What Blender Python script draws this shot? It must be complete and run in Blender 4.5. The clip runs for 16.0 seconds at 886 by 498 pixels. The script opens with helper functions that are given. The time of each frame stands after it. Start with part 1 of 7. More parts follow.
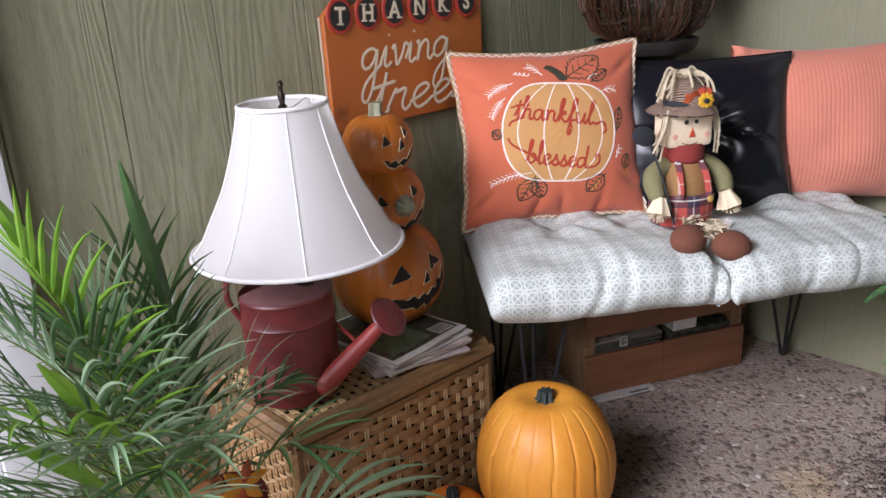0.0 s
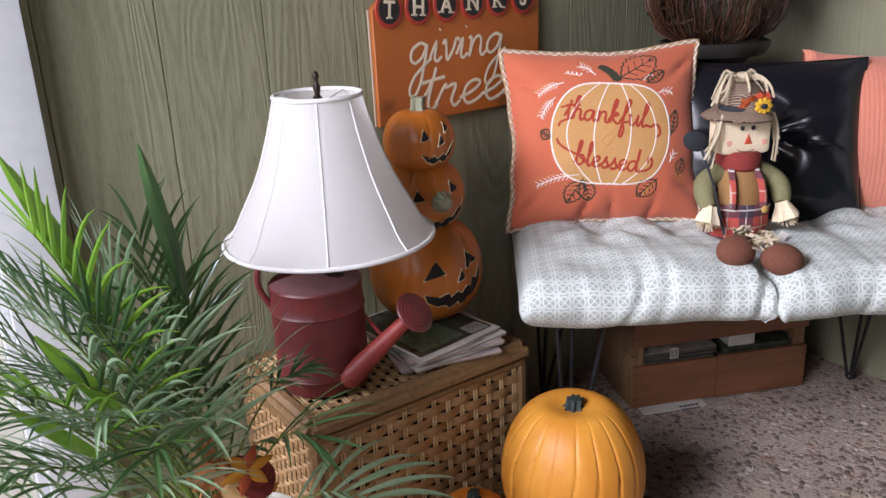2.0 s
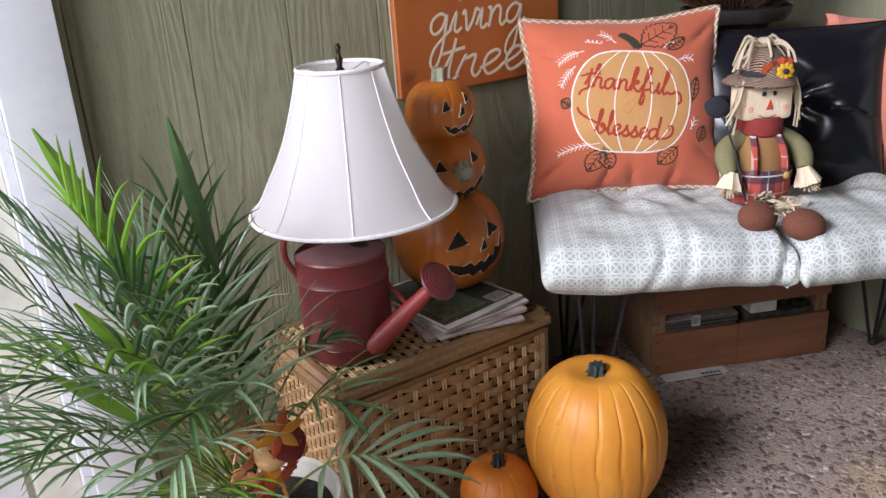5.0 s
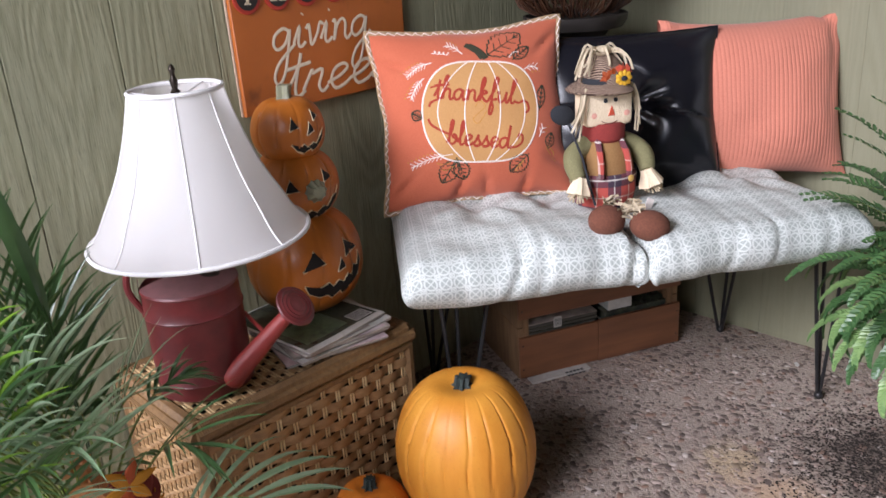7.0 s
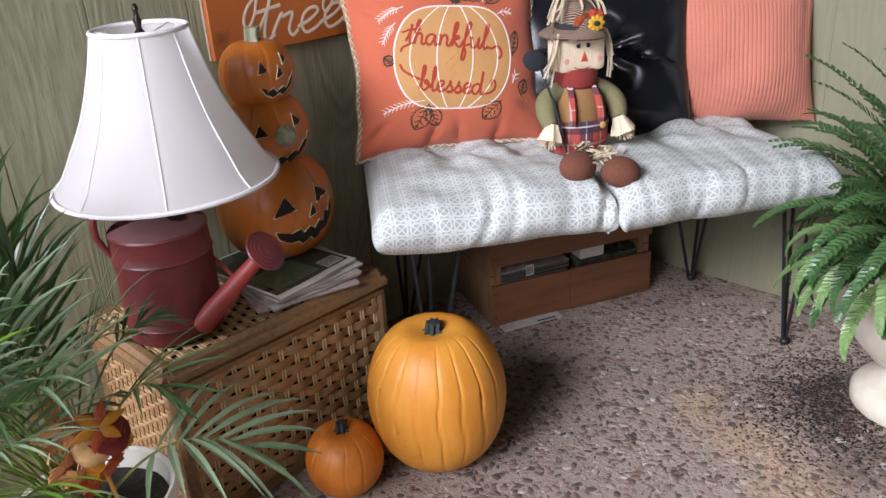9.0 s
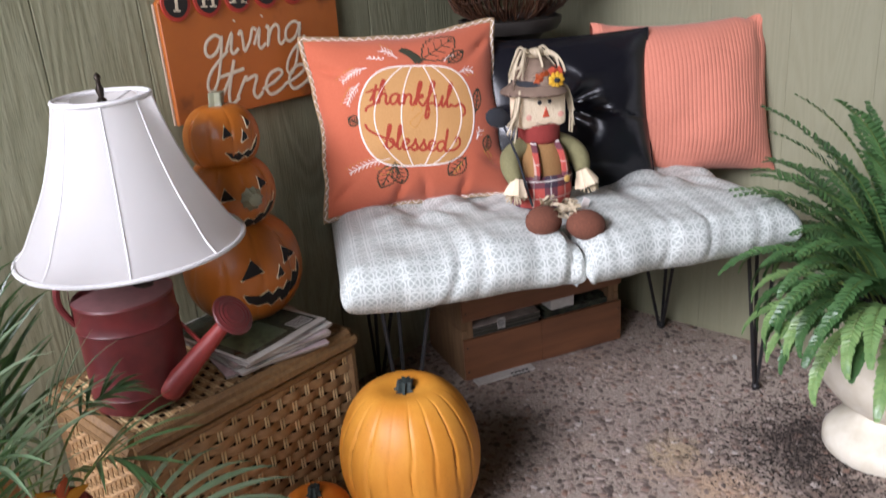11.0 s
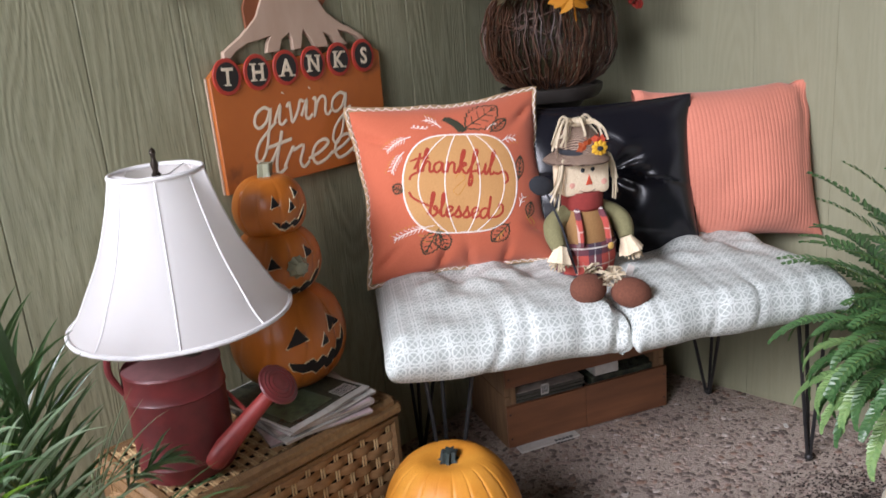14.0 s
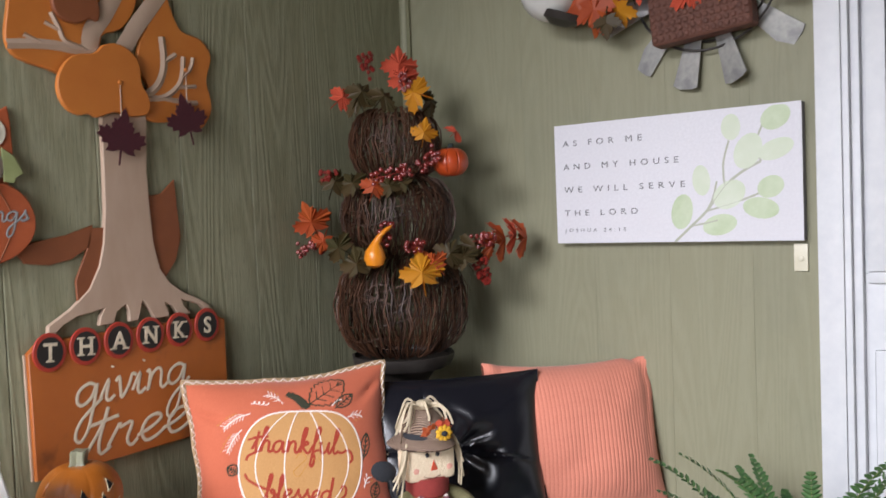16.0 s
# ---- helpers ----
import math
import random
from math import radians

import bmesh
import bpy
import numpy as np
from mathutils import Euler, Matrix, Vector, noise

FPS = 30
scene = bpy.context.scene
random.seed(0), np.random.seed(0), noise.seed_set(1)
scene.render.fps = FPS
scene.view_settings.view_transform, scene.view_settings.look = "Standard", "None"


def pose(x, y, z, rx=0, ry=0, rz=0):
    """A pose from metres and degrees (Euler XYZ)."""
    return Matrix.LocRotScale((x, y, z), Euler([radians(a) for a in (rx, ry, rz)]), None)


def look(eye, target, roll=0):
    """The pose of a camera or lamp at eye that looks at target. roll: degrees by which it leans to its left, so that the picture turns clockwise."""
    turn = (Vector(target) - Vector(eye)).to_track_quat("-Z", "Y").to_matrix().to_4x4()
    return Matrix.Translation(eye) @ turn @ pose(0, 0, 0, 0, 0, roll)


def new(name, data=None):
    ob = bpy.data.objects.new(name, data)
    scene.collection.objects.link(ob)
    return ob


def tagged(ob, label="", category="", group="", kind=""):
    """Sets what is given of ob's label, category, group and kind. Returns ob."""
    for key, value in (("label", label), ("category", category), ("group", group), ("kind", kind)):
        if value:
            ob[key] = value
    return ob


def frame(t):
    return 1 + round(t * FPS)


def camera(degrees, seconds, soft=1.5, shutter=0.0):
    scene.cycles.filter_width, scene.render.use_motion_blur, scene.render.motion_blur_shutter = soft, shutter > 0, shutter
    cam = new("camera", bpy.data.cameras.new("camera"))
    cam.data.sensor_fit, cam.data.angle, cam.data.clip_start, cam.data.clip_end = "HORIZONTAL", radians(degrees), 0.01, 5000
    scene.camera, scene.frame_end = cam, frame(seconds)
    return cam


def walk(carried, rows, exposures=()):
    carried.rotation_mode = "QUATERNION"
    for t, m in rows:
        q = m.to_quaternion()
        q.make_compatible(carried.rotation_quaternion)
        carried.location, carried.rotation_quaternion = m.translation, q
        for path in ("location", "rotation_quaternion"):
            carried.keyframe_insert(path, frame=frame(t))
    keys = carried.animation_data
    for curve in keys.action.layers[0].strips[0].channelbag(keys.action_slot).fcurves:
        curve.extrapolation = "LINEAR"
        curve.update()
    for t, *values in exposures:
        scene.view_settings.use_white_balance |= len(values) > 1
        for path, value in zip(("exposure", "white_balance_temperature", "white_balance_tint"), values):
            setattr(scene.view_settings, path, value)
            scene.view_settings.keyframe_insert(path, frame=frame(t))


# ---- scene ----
cam = camera(56.4, 16.0, shutter=0.5)
PATH = [
    (0, (-2.196, -1.462, 1.123), (-0.935, -0.054, 0.467), -3.4),
    (0.5, (-2.139, -1.494, 1.115), (-0.972, -0.013, 0.451), -2.8),
    (1, (-2.106, -1.515, 1.11), (-1.007, 0.021, 0.453), -2.4),
    (1.5, (-2.099, -1.522, 1.11), (-1.006, 0.028, 0.477), -2.5),
    (2, (-2.101, -1.519, 1.109), (-1.01, 0.027, 0.462), -2.6),
    (2.5, (-2.1, -1.517, 1.101), (-1.024, 0.015, 0.397), -2.3),
    (3, (-2.107, -1.517, 1.103), (-1.035, 0.016, 0.397), -3.4),
    (5.5, (-2.119, -1.536, 1.108), (-1.083, 0.027, 0.413), -3.8),
    (6, (-2.085, -1.528, 1.118), (-0.91, -0.05, 0.459), -5.3),
    (6.5, (-2.077, -1.527, 1.127), (-0.818, -0.127, 0.452), -5.2),
    (7, (-2.077, -1.523, 1.12), (-0.797, -0.162, 0.407), -4.0),
    (7.5, (-2.077, -1.531, 1.107), (-0.801, -0.198, 0.335), -2.7),
    (8, (-2.081, -1.533, 1.099), (-0.822, -0.219, 0.27), -2.3),
    (10.5, (-2.058, -1.548, 1.108), (-0.724, -0.266, 0.347), -5.2),
    (11, (-2.062, -1.544, 1.116), (-0.698, -0.264, 0.407), -4.3),
    (11.5, (-2.062, -1.53, 1.137), (-0.691, -0.192, 0.561), -3.7),
    (12, (-2.064, -1.523, 1.138), (-0.709, -0.153, 0.602), -3.7),
    (12.5, (-2.062, -1.53, 1.134), (-0.732, -0.146, 0.573), -3.9),
    (13, (-2.059, -1.532, 1.124), (-0.744, -0.152, 0.519), -4.2),
    (13.5, (-2.064, -1.534, 1.13), (-0.741, -0.163, 0.521), -4.6),
    (14, (-2.065, -1.533, 1.142), (-0.725, -0.164, 0.566), -5.1),
    (14.5, (-2.041, -1.531, 1.177), (-0.629, -0.206, 0.674), -5.7),
    (15, (-2.004, -1.522, 1.221), (-0.482, -0.275, 0.862), -3.8),
    (15.5, (-1.993, -1.534, 1.253), (-0.409, -0.325, 1.08), -1.3),
    (16, (-1.964, -1.553, 1.264), (-0.354, -0.37, 1.177), -2.3),
]
walk(cam, [(t, look(eye, target, roll)) for t, eye, target, roll in PATH], ((0, -0.04, 6500, 10), (5.5, -0.04, 6500, 10), (7, 0.05, 6500, 10), (8, 0.01, 6500, 10), (13.5, 0.05, 6520, 9), (15, 0.01, 6700, 7), (16, 0.01, 6730, 6)))

# ---- light ----
world = bpy.data.worlds.new("sky")
scene.world = world
world.use_nodes = True
wn = world.node_tree.nodes
sky = wn.new("ShaderNodeTexSky")
sky.sky_type, sky.sun_disc = "NISHITA", False
sky.sun_elevation, sky.sun_rotation = radians(56), radians(319)
world.node_tree.links.new(sky.outputs[0], wn["Background"].inputs[0])
wn["Background"].inputs[1].default_value = 0.035

sun = new("sun", bpy.data.lights.new("sun", "SUN"))
sun.data.energy, sun.data.angle, sun.data.color = 2.2, radians(0.6), (1.0, 0.95, 0.86)
sun.matrix_world = look((-3.5, 4.0, 8), (0, 0, 0))

# area lamp added beyond the unseen west opening as its skylight
daylight = new("daylight_opening", bpy.data.lights.new("daylight_opening", "AREA"))
daylight.data.shape, daylight.data.size, daylight.data.size_y = "RECTANGLE", 2.8, 1.5
daylight.data.energy, daylight.data.color = 495.0, (1.0, 0.995, 1.15)
daylight.matrix_world = look((-6.0, -0.62, 3.45), (-0.8, -0.5, 0.75))

# second lamp added in that opening to brighten the left side
side_fill = new("daylight_side", bpy.data.lights.new("daylight_side", "AREA"))
side_fill.data.shape, side_fill.data.size, side_fill.data.size_y = "RECTANGLE", 1.0, 0.8
side_fill.data.energy, side_fill.data.color = 36.0, (1.0, 0.995, 1.15)
side_fill.matrix_world = look((-3.28, -1.15, 1.45), (-1.5, -0.35, 0.30))


# ---- materials ----
def rgb(h):
    """Linear colour from an sRGB hex text."""
    v = [int(h[i:i + 2], 16) / 255 for i in (0, 2, 4)]
    return tuple(c / 12.92 if c < 0.04045 else ((c + 0.055) / 1.055) ** 2.4 for c in v) + (1,)


class Nodes:
    """A node material under construction."""

    def __init__(self, name, rough=0.6, metal=0.0):
        self.mat = bpy.data.materials.new(name)
        self.mat.use_nodes = True
        self.tree = self.mat.node_tree
        self.bsdf = self.tree.nodes["Principled BSDF"]
        self.bsdf.inputs["Roughness"].default_value = rough
        self.bsdf.inputs["Metallic"].default_value = metal

    def add(self, kind, **values):
        n = self.tree.nodes.new(kind)
        for k, v in values.items():
            setattr(n, k, v)
        return n

    def link(self, a, b):
        self.tree.links.new(a, b)

    def coords(self, scale=(1, 1, 1), kind="Object"):
        tc = self.add("ShaderNodeTexCoord")
        mp = self.add("ShaderNodeMapping")
        mp.inputs["Scale"].default_value = scale
        self.link(tc.outputs[kind], mp.inputs[0])
        return mp.outputs[0]

    def noise(self, vec, scale, detail=4, rough=0.6, distort=0.0):
        n = self.add("ShaderNodeTexNoise")
        n.inputs["Scale"].default_value, n.inputs["Detail"].default_value = scale, detail
        n.inputs["Roughness"].default_value, n.inputs["Distortion"].default_value = rough, distort
        self.link(vec, n.inputs["Vector"])
        return n.outputs[0]

    def ramp(self, fac, stops):
        n = self.add("ShaderNodeValToRGB")
        r = n.color_ramp
        while len(r.elements) < len(stops):
            r.elements.new(0.5)
        for e, (p, c) in zip(r.elements, stops):
            e.position, e.color = p, c
        self.link(fac, n.inputs[0])
        return n.outputs[0]

    def mix(self, fac, a, b, mode="MIX"):
        n = self.add("ShaderNodeMix", data_type="RGBA", blend_type=mode)
        for s, v in ((n.inputs["Factor"], fac), (n.inputs[6], a), (n.inputs[7], b)):
            if isinstance(v, (int, float, tuple)):
                s.default_value = v
            else:
                self.link(v, s)
        return n.outputs[2]

    def math(self, op, a, b=0.0):
        n = self.add("ShaderNodeMath", operation=op)
        for s, v in ((n.inputs[0], a), (n.inputs[1], b)):
            if isinstance(v, (int, float)):
                s.default_value = v
            else:
                self.link(v, s)
        return n.outputs[0]

    def bump(self, height, strength=0.3, distance=0.002):
        n = self.add("ShaderNodeBump")
        n.inputs["Strength"].default_value, n.inputs["Distance"].default_value = strength, distance
        self.link(height, n.inputs["Height"])
        self.link(n.outputs[0], self.bsdf.inputs["Normal"])

    def color(self, c):
        if isinstance(c, tuple):
            self.bsdf.inputs["Base Color"].default_value = c
        else:
            self.link(c, self.bsdf.inputs["Base Color"])
        return self


def plain(name, a, b=None, scale=30.0, rough=0.6, metal=0.0, stretch=(1, 1, 1), bump=0.2, distance=0.001, vary=0.0, sheen=0.0, coarse=5.0):
    """A surface with fine and coarse variation between two colours."""
    m = Nodes(name, rough, metal)
    a = rgb(a)
    b = rgb(b) if b else tuple(c * 0.72 for c in a[:3]) + (1,)
    v = m.coords(stretch)
    fine, broad = m.noise(v, scale), m.noise(v, coarse, 3)
    c = m.mix(m.ramp(fine, [(0.3, (0, 0, 0, 1)), (0.72, (1, 1, 1, 1))]), a, b)
    c = m.mix(m.ramp(broad, [(0.4, (0, 0, 0, 1)), (0.75, (0.5, 0.5, 0.5, 1))]), c, b)
    if vary:
        info = m.add("ShaderNodeObjectInfo")
        hsv = m.add("ShaderNodeHueSaturation")
        m.link(m.math("ADD", m.math("MULTIPLY", info.outputs["Random"], vary), 1 - vary / 2), hsv.inputs["Value"])
        m.link(c, hsv.inputs["Color"])
        c = hsv.outputs[0]
    m.color(c)
    if bump:
        m.bump(fine, bump, distance)
    if sheen:
        m.bsdf.inputs["Sheen Weight"].default_value = sheen
    return m.mat


def siding_material(name, low, high, crack, relief):
    """Sage paint over sawn siding, with wavering vertical grain."""
    m = Nodes(name, 0.62)
    info = m.add("ShaderNodeObjectInfo")
    tc = m.add("ShaderNodeTexCoord")
    off = m.add("ShaderNodeVectorMath", operation="ADD")
    m.link(tc.outputs["Object"], off.inputs[0])
    comb = m.add("ShaderNodeCombineXYZ")
    m.link(m.math("MULTIPLY", info.outputs["Random"], 17.0), comb.inputs[0])
    m.link(m.math("MULTIPLY", info.outputs["Random"], 9.0), comb.inputs[2])
    m.link(comb.outputs[0], off.inputs[1])
    mp = m.add("ShaderNodeMapping")
    mp.inputs["Scale"].default_value = (1, 1, 0.09)
    m.link(off.outputs[0], mp.inputs[0])
    broad = m.noise(mp.outputs[0], 7.0, 2, 0.45, 0.6)
    contour = m.math("ADD", m.math("MULTIPLY", m.math("SINE", m.math("MULTIPLY", broad, 115.0)), 0.5), 0.5)
    fibre = m.noise(mp.outputs[0], 150.0, 3)
    g = m.math("ADD", m.math("MULTIPLY", contour, 0.32), m.math("MULTIPLY", fibre, 0.7))
    base = m.mix(m.ramp(g, [(0.2, (0, 0, 0, 1)), (0.85, (1, 1, 1, 1))]), rgb(low), rgb(high))
    stain = m.noise(off.outputs[0], 3.0, 5)
    base = m.mix(m.ramp(stain, [(0.5, (0, 0, 0, 1)), (0.8, (0.45, 0.45, 0.45, 1))]), base, rgb("717360"))
    saw = m.ramp(m.noise(mp.outputs[0], 330.0, 2), [(0.56, (0, 0, 0, 1)), (0.70, (crack,) * 3 + (1,))])
    base = m.mix(saw, base, rgb("5d5e4c"))
    m.color(base)
    m.bump(g, relief, 0.0026)
    return m.mat


def stain(m, v, x, y, rx, ry, strength):
    """The weight of a ragged stain about one place on the floor."""
    mp = m.add("ShaderNodeMapping")
    mp.inputs["Scale"].default_value, mp.inputs["Location"].default_value = (1 / rx, 1 / ry, 0), (-x / rx, -y / ry, 0)
    m.link(v, mp.inputs[0])
    far = m.add("ShaderNodeVectorMath", operation="LENGTH")
    m.link(mp.outputs[0], far.inputs[0])
    d = m.math("ADD", far.outputs["Value"], m.math("MULTIPLY", m.math("SUBTRACT", m.noise(v, 15.0, 4), 0.5), 1.5))
    return m.ramp(d, [(0.35, (strength,) * 3 + (1,)), (1.0, (0, 0, 0, 1))])


def floor_stains(m, v, c):
    """Sandy patches and spilt soil rubbed into the floor."""
    c = m.mix(stain(m, v, -0.66, -0.98, 0.10, 0.13, 0.5), c, rgb("d0ab86"))
    c = m.mix(stain(m, v, -0.76, -1.12, 0.13, 0.11, 0.42), c, rgb("d0ab86"))
    c = m.mix(stain(m, v, -0.60, -0.83, 0.09, 0.08, 0.45), c, rgb("c4ab80"))
    c = m.mix(stain(m, v, -0.40, -1.05, 0.17, 0.15, 0.75), c, rgb("3b2f2a"))
    return m.mix(stain(m, v, -0.56, -1.16, 0.14, 0.10, 0.55), c, rgb("4a3b34"))


def stone_floor_material():
    m = Nodes("cement_between_stones", 0.9)
    v = m.coords()
    f, c = m.noise(v, 160.0, 5), m.noise(v, 2.2, 4)
    sand = m.ramp(m.noise(v, 1.9, 3), [(0.52, (0, 0, 0, 1)), (0.7, (1, 1, 1, 1))])
    base = m.mix(m.ramp(f, [(0.3, (0, 0, 0, 1)), (0.7, (1, 1, 1, 1))]), rgb("978879"), rgb("bfb0a2"))
    base = m.mix(m.ramp(c, [(0.35, (0, 0, 0, 1)), (0.7, (0.6, 0.6, 0.6, 1))]), base, rgb("7c6d65"))
    base = m.mix(m.math("MULTIPLY", sand, 0.7), base, rgb("c9a98c"))
    m.color(floor_stains(m, v, base))
    m.bump(m.math("ADD", f, m.noise(v, 55.0, 3)), 0.7, 0.004)
    return m.mat


def pebble_material(per_object):
    m = Nodes("river_pebble" if per_object else "river_pebbles", 0.7)
    v = m.coords()
    n = m.noise(v, 120.0, 4)
    src = m.add("ShaderNodeObjectInfo").outputs["Random"] if per_object else m.add("ShaderNodeNewGeometry").outputs["Random Per Island"]
    c = m.ramp(src, [(0.0, rgb("564a43")), (0.22, rgb("6e6058")), (0.48, rgb("968477")), (0.72, rgb("b4a296")), (0.90, rgb("8a6a58")), (1.0, rgb("d2c6bc"))])
    c = m.mix(m.ramp(n, [(0.35, (0, 0, 0, 1)), (0.7, (0.5, 0.5, 0.5, 1))]), c, rgb("6d605b"))
    m.color(c if per_object else m.mix(0.6, c, floor_stains(m, v, c)))
    m.bump(n, 0.3, 0.001)
    return m.mat


def cushion_material():
    """White geometric lattice of circles and crossing lines on pale grey cloth."""
    m = Nodes("lattice_print_cloth", 0.85)
    uv = m.add("ShaderNodeUVMap")
    sep = m.add("ShaderNodeSeparateXYZ")
    m.link(uv.outputs[0], sep.inputs[0])
    px = m.math("MULTIPLY", sep.outputs[0], 1 / 0.028)
    py = m.math("MULTIPLY", sep.outputs[1], 1 / 0.028)

    def cell(a, shift):
        return m.math("SUBTRACT", m.math("FRACT", m.math("ADD", a, shift)), 0.5)

    def ring(shift_x, shift_y, radius, width):
        u, w = cell(px, shift_x), cell(py, shift_y)
        r = m.math("SQRT", m.math("ADD", m.math("MULTIPLY", u, u), m.math("MULTIPLY", w, w)))
        return m.math("LESS_THAN", m.math("ABSOLUTE", m.math("SUBTRACT", r, radius)), width), u, w

    a, u, w = ring(0, 0, 0.41, 0.062)
    b, _, _ = ring(0.5, 0.5, 0.17, 0.05)
    diag = m.math("LESS_THAN", m.math("ABSOLUTE", m.math("SUBTRACT", m.math("ABSOLUTE", u), m.math("ABSOLUTE", w))), 0.055)
    line = m.math("MAXIMUM", m.math("MAXIMUM", a, b), diag)
    v = m.coords()
    weave = m.noise(v, 420.0, 2)
    soil = m.noise(v, 6.0, 4)
    grey = m.mix(weave, rgb("9ca39d"), rgb("a8afa9"))
    c = m.mix(line, grey, rgb("ccd0cb"))
    c = m.mix(m.ramp(soil, [(0.5, (0, 0, 0, 1)), (0.85, (0.3, 0.3, 0.3, 1))]), c, rgb("a5a7a3"))
    m.color(c)
    m.bump(m.math("ADD", weave, m.noise(v, 24.0, 3)), 0.3, 0.003)
    return m.mat


def plaid_material():
    """Red, navy and cream tartan."""
    m = Nodes("red_plaid_flannel", 0.9)
    tc = m.add("ShaderNodeTexCoord")
    sep = m.add("ShaderNodeSeparateXYZ")
    m.link(tc.outputs["Object"], sep.inputs[0])

    def band(src, period, lo, hi):
        f = m.math("FRACT", m.math("ADD", m.math("MULTIPLY", src, 1 / period), 40.25))
        return m.math("MULTIPLY", m.math("GREATER_THAN", f, lo), m.math("LESS_THAN", f, hi))

    c = rgb("ad4a40")
    for src in (sep.outputs[0], sep.outputs[2]):
        c = m.mix(m.math("MULTIPLY", band(src, 0.085, 0.0, 0.42), 0.72), c, rgb("2b3040"))
        c = m.mix(m.math("MULTIPLY", band(src, 0.085, 0.18, 0.22), 0.8), c, rgb("d8d2c8"))
        c = m.mix(m.math("MULTIPLY", band(src, 0.085, 0.68, 0.72), 0.6), c, rgb("c9b8a8"))
    m.color(c)
    m.bump(m.noise(m.coords(), 300.0, 2), 0.4, 0.001)
    return m.mat


def herringbone_material():
    m = Nodes("striped_hat_cloth", 0.9)
    tc = m.add("ShaderNodeTexCoord")
    wave = m.add("ShaderNodeTexWave", wave_type="BANDS", bands_direction="DIAGONAL")
    wave.inputs["Scale"].default_value, wave.inputs["Distortion"].default_value = 85.0, 3.0
    m.link(tc.outputs["Object"], wave.inputs["Vector"])
    m.color(m.ramp(wave.outputs["Fac"], [(0.46, rgb("3a241c")), (0.62, rgb("a48d79"))]))
    m.bump(wave.outputs["Fac"], 0.3, 0.001)
    return m.mat


def leather_material():
    m = Nodes("black_leather", 0.24)
    v = m.coords()
    vor = m.add("ShaderNodeTexVoronoi")
    vor.inputs["Scale"].default_value = 420.0
    m.link(v, vor.inputs["Vector"])
    m.color(m.mix(m.noise(v, 9.0), rgb("131318"), rgb("1c1c22")))
    m.bump(m.math("ADD", m.math("MULTIPLY", vor.outputs["Distance"], 0.06), m.noise(v, 11.0, 2)), 0.16, 0.004)
    return m.mat


def leaf_material(name, a, b, gloss=0.42):
    m = Nodes(name, gloss)
    v = m.coords()
    isl = m.add("ShaderNodeNewGeometry").outputs["Random Per Island"]
    info = m.add("ShaderNodeObjectInfo").outputs["Random"]
    c = m.mix(isl, rgb(a), rgb(b))
    c = m.mix(m.math("MULTIPLY", info, 0.5), c, rgb(b))
    c = m.mix(m.ramp(m.noise(v, 40.0), [(0.45, (0, 0, 0, 1)), (0.75, (0.4, 0.4, 0.4, 1))]), c, rgb(a))
    m.color(c)
    m.bsdf.inputs["Specular IOR Level"].default_value = 0.7
    tr = m.add("ShaderNodeBsdfTranslucent")
    if isinstance(c, tuple):
        tr.inputs[0].default_value = c
    else:
        m.link(c, tr.inputs[0])
    mixer = m.add("ShaderNodeMixShader")
    mixer.inputs[0].default_value = 0.36
    m.link(m.bsdf.outputs[0], mixer.inputs[1])
    m.link(tr.outputs[0], mixer.inputs[2])
    m.link(mixer.outputs[0], m.tree.nodes["Material Output"].inputs[0])
    return m.mat


def shade_material():
    m = Nodes("white_shade_cloth", 0.8)
    v = m.coords((1, 1, 1))
    f = m.noise(v, 260.0, 2)
    c = m.mix(m.noise(v, 5.0, 3), rgb("f1f0ee"), rgb("e8e7e5"))
    m.color(c)
    m.bump(f, 0.15, 0.0008)
    tr = m.add("ShaderNodeBsdfTranslucent")
    tr.inputs[0].default_value = rgb("f2f0ee")
    mixer = m.add("ShaderNodeMixShader")
    mixer.inputs[0].default_value = 0.55
    m.link(m.bsdf.outputs[0], mixer.inputs[1])
    m.link(tr.outputs[0], mixer.inputs[2])
    m.link(mixer.outputs[0], m.tree.nodes["Material Output"].inputs[0])
    return m.mat


def pumpkin_material(name, a, b, gloss, speck=0.0):
    m = Nodes(name, gloss)
    v = m.coords((1, 1, 0.35))
    c = m.mix(m.ramp(m.noise(v, 11.0, 5), [(0.3, (0, 0, 0, 1)), (0.7, (1, 1, 1, 1))]), rgb(a), rgb(b))
    fine = m.noise(m.coords(), 190.0, 3)
    c = m.mix(m.math("MULTIPLY", m.ramp(fine, [(0.62, (0, 0, 0, 1)), (0.72, (1, 1, 1, 1))]), speck), c, rgb("8a5a2a"))
    bruise = m.ramp(m.noise(m.coords(), 26.0, 3, 0.5), [(0.66, (0, 0, 0, 1)), (0.76, (0.5, 0.5, 0.5, 1))])
    c = m.mix(m.math("MULTIPLY", bruise, 0.55), c, rgb("9c5c1c"))
    m.color(c)
    m.bump(m.math("ADD", fine, m.math("MULTIPLY", m.noise(v, 22.0, 3), 2.0)), 0.16, 0.002)
    return m.mat


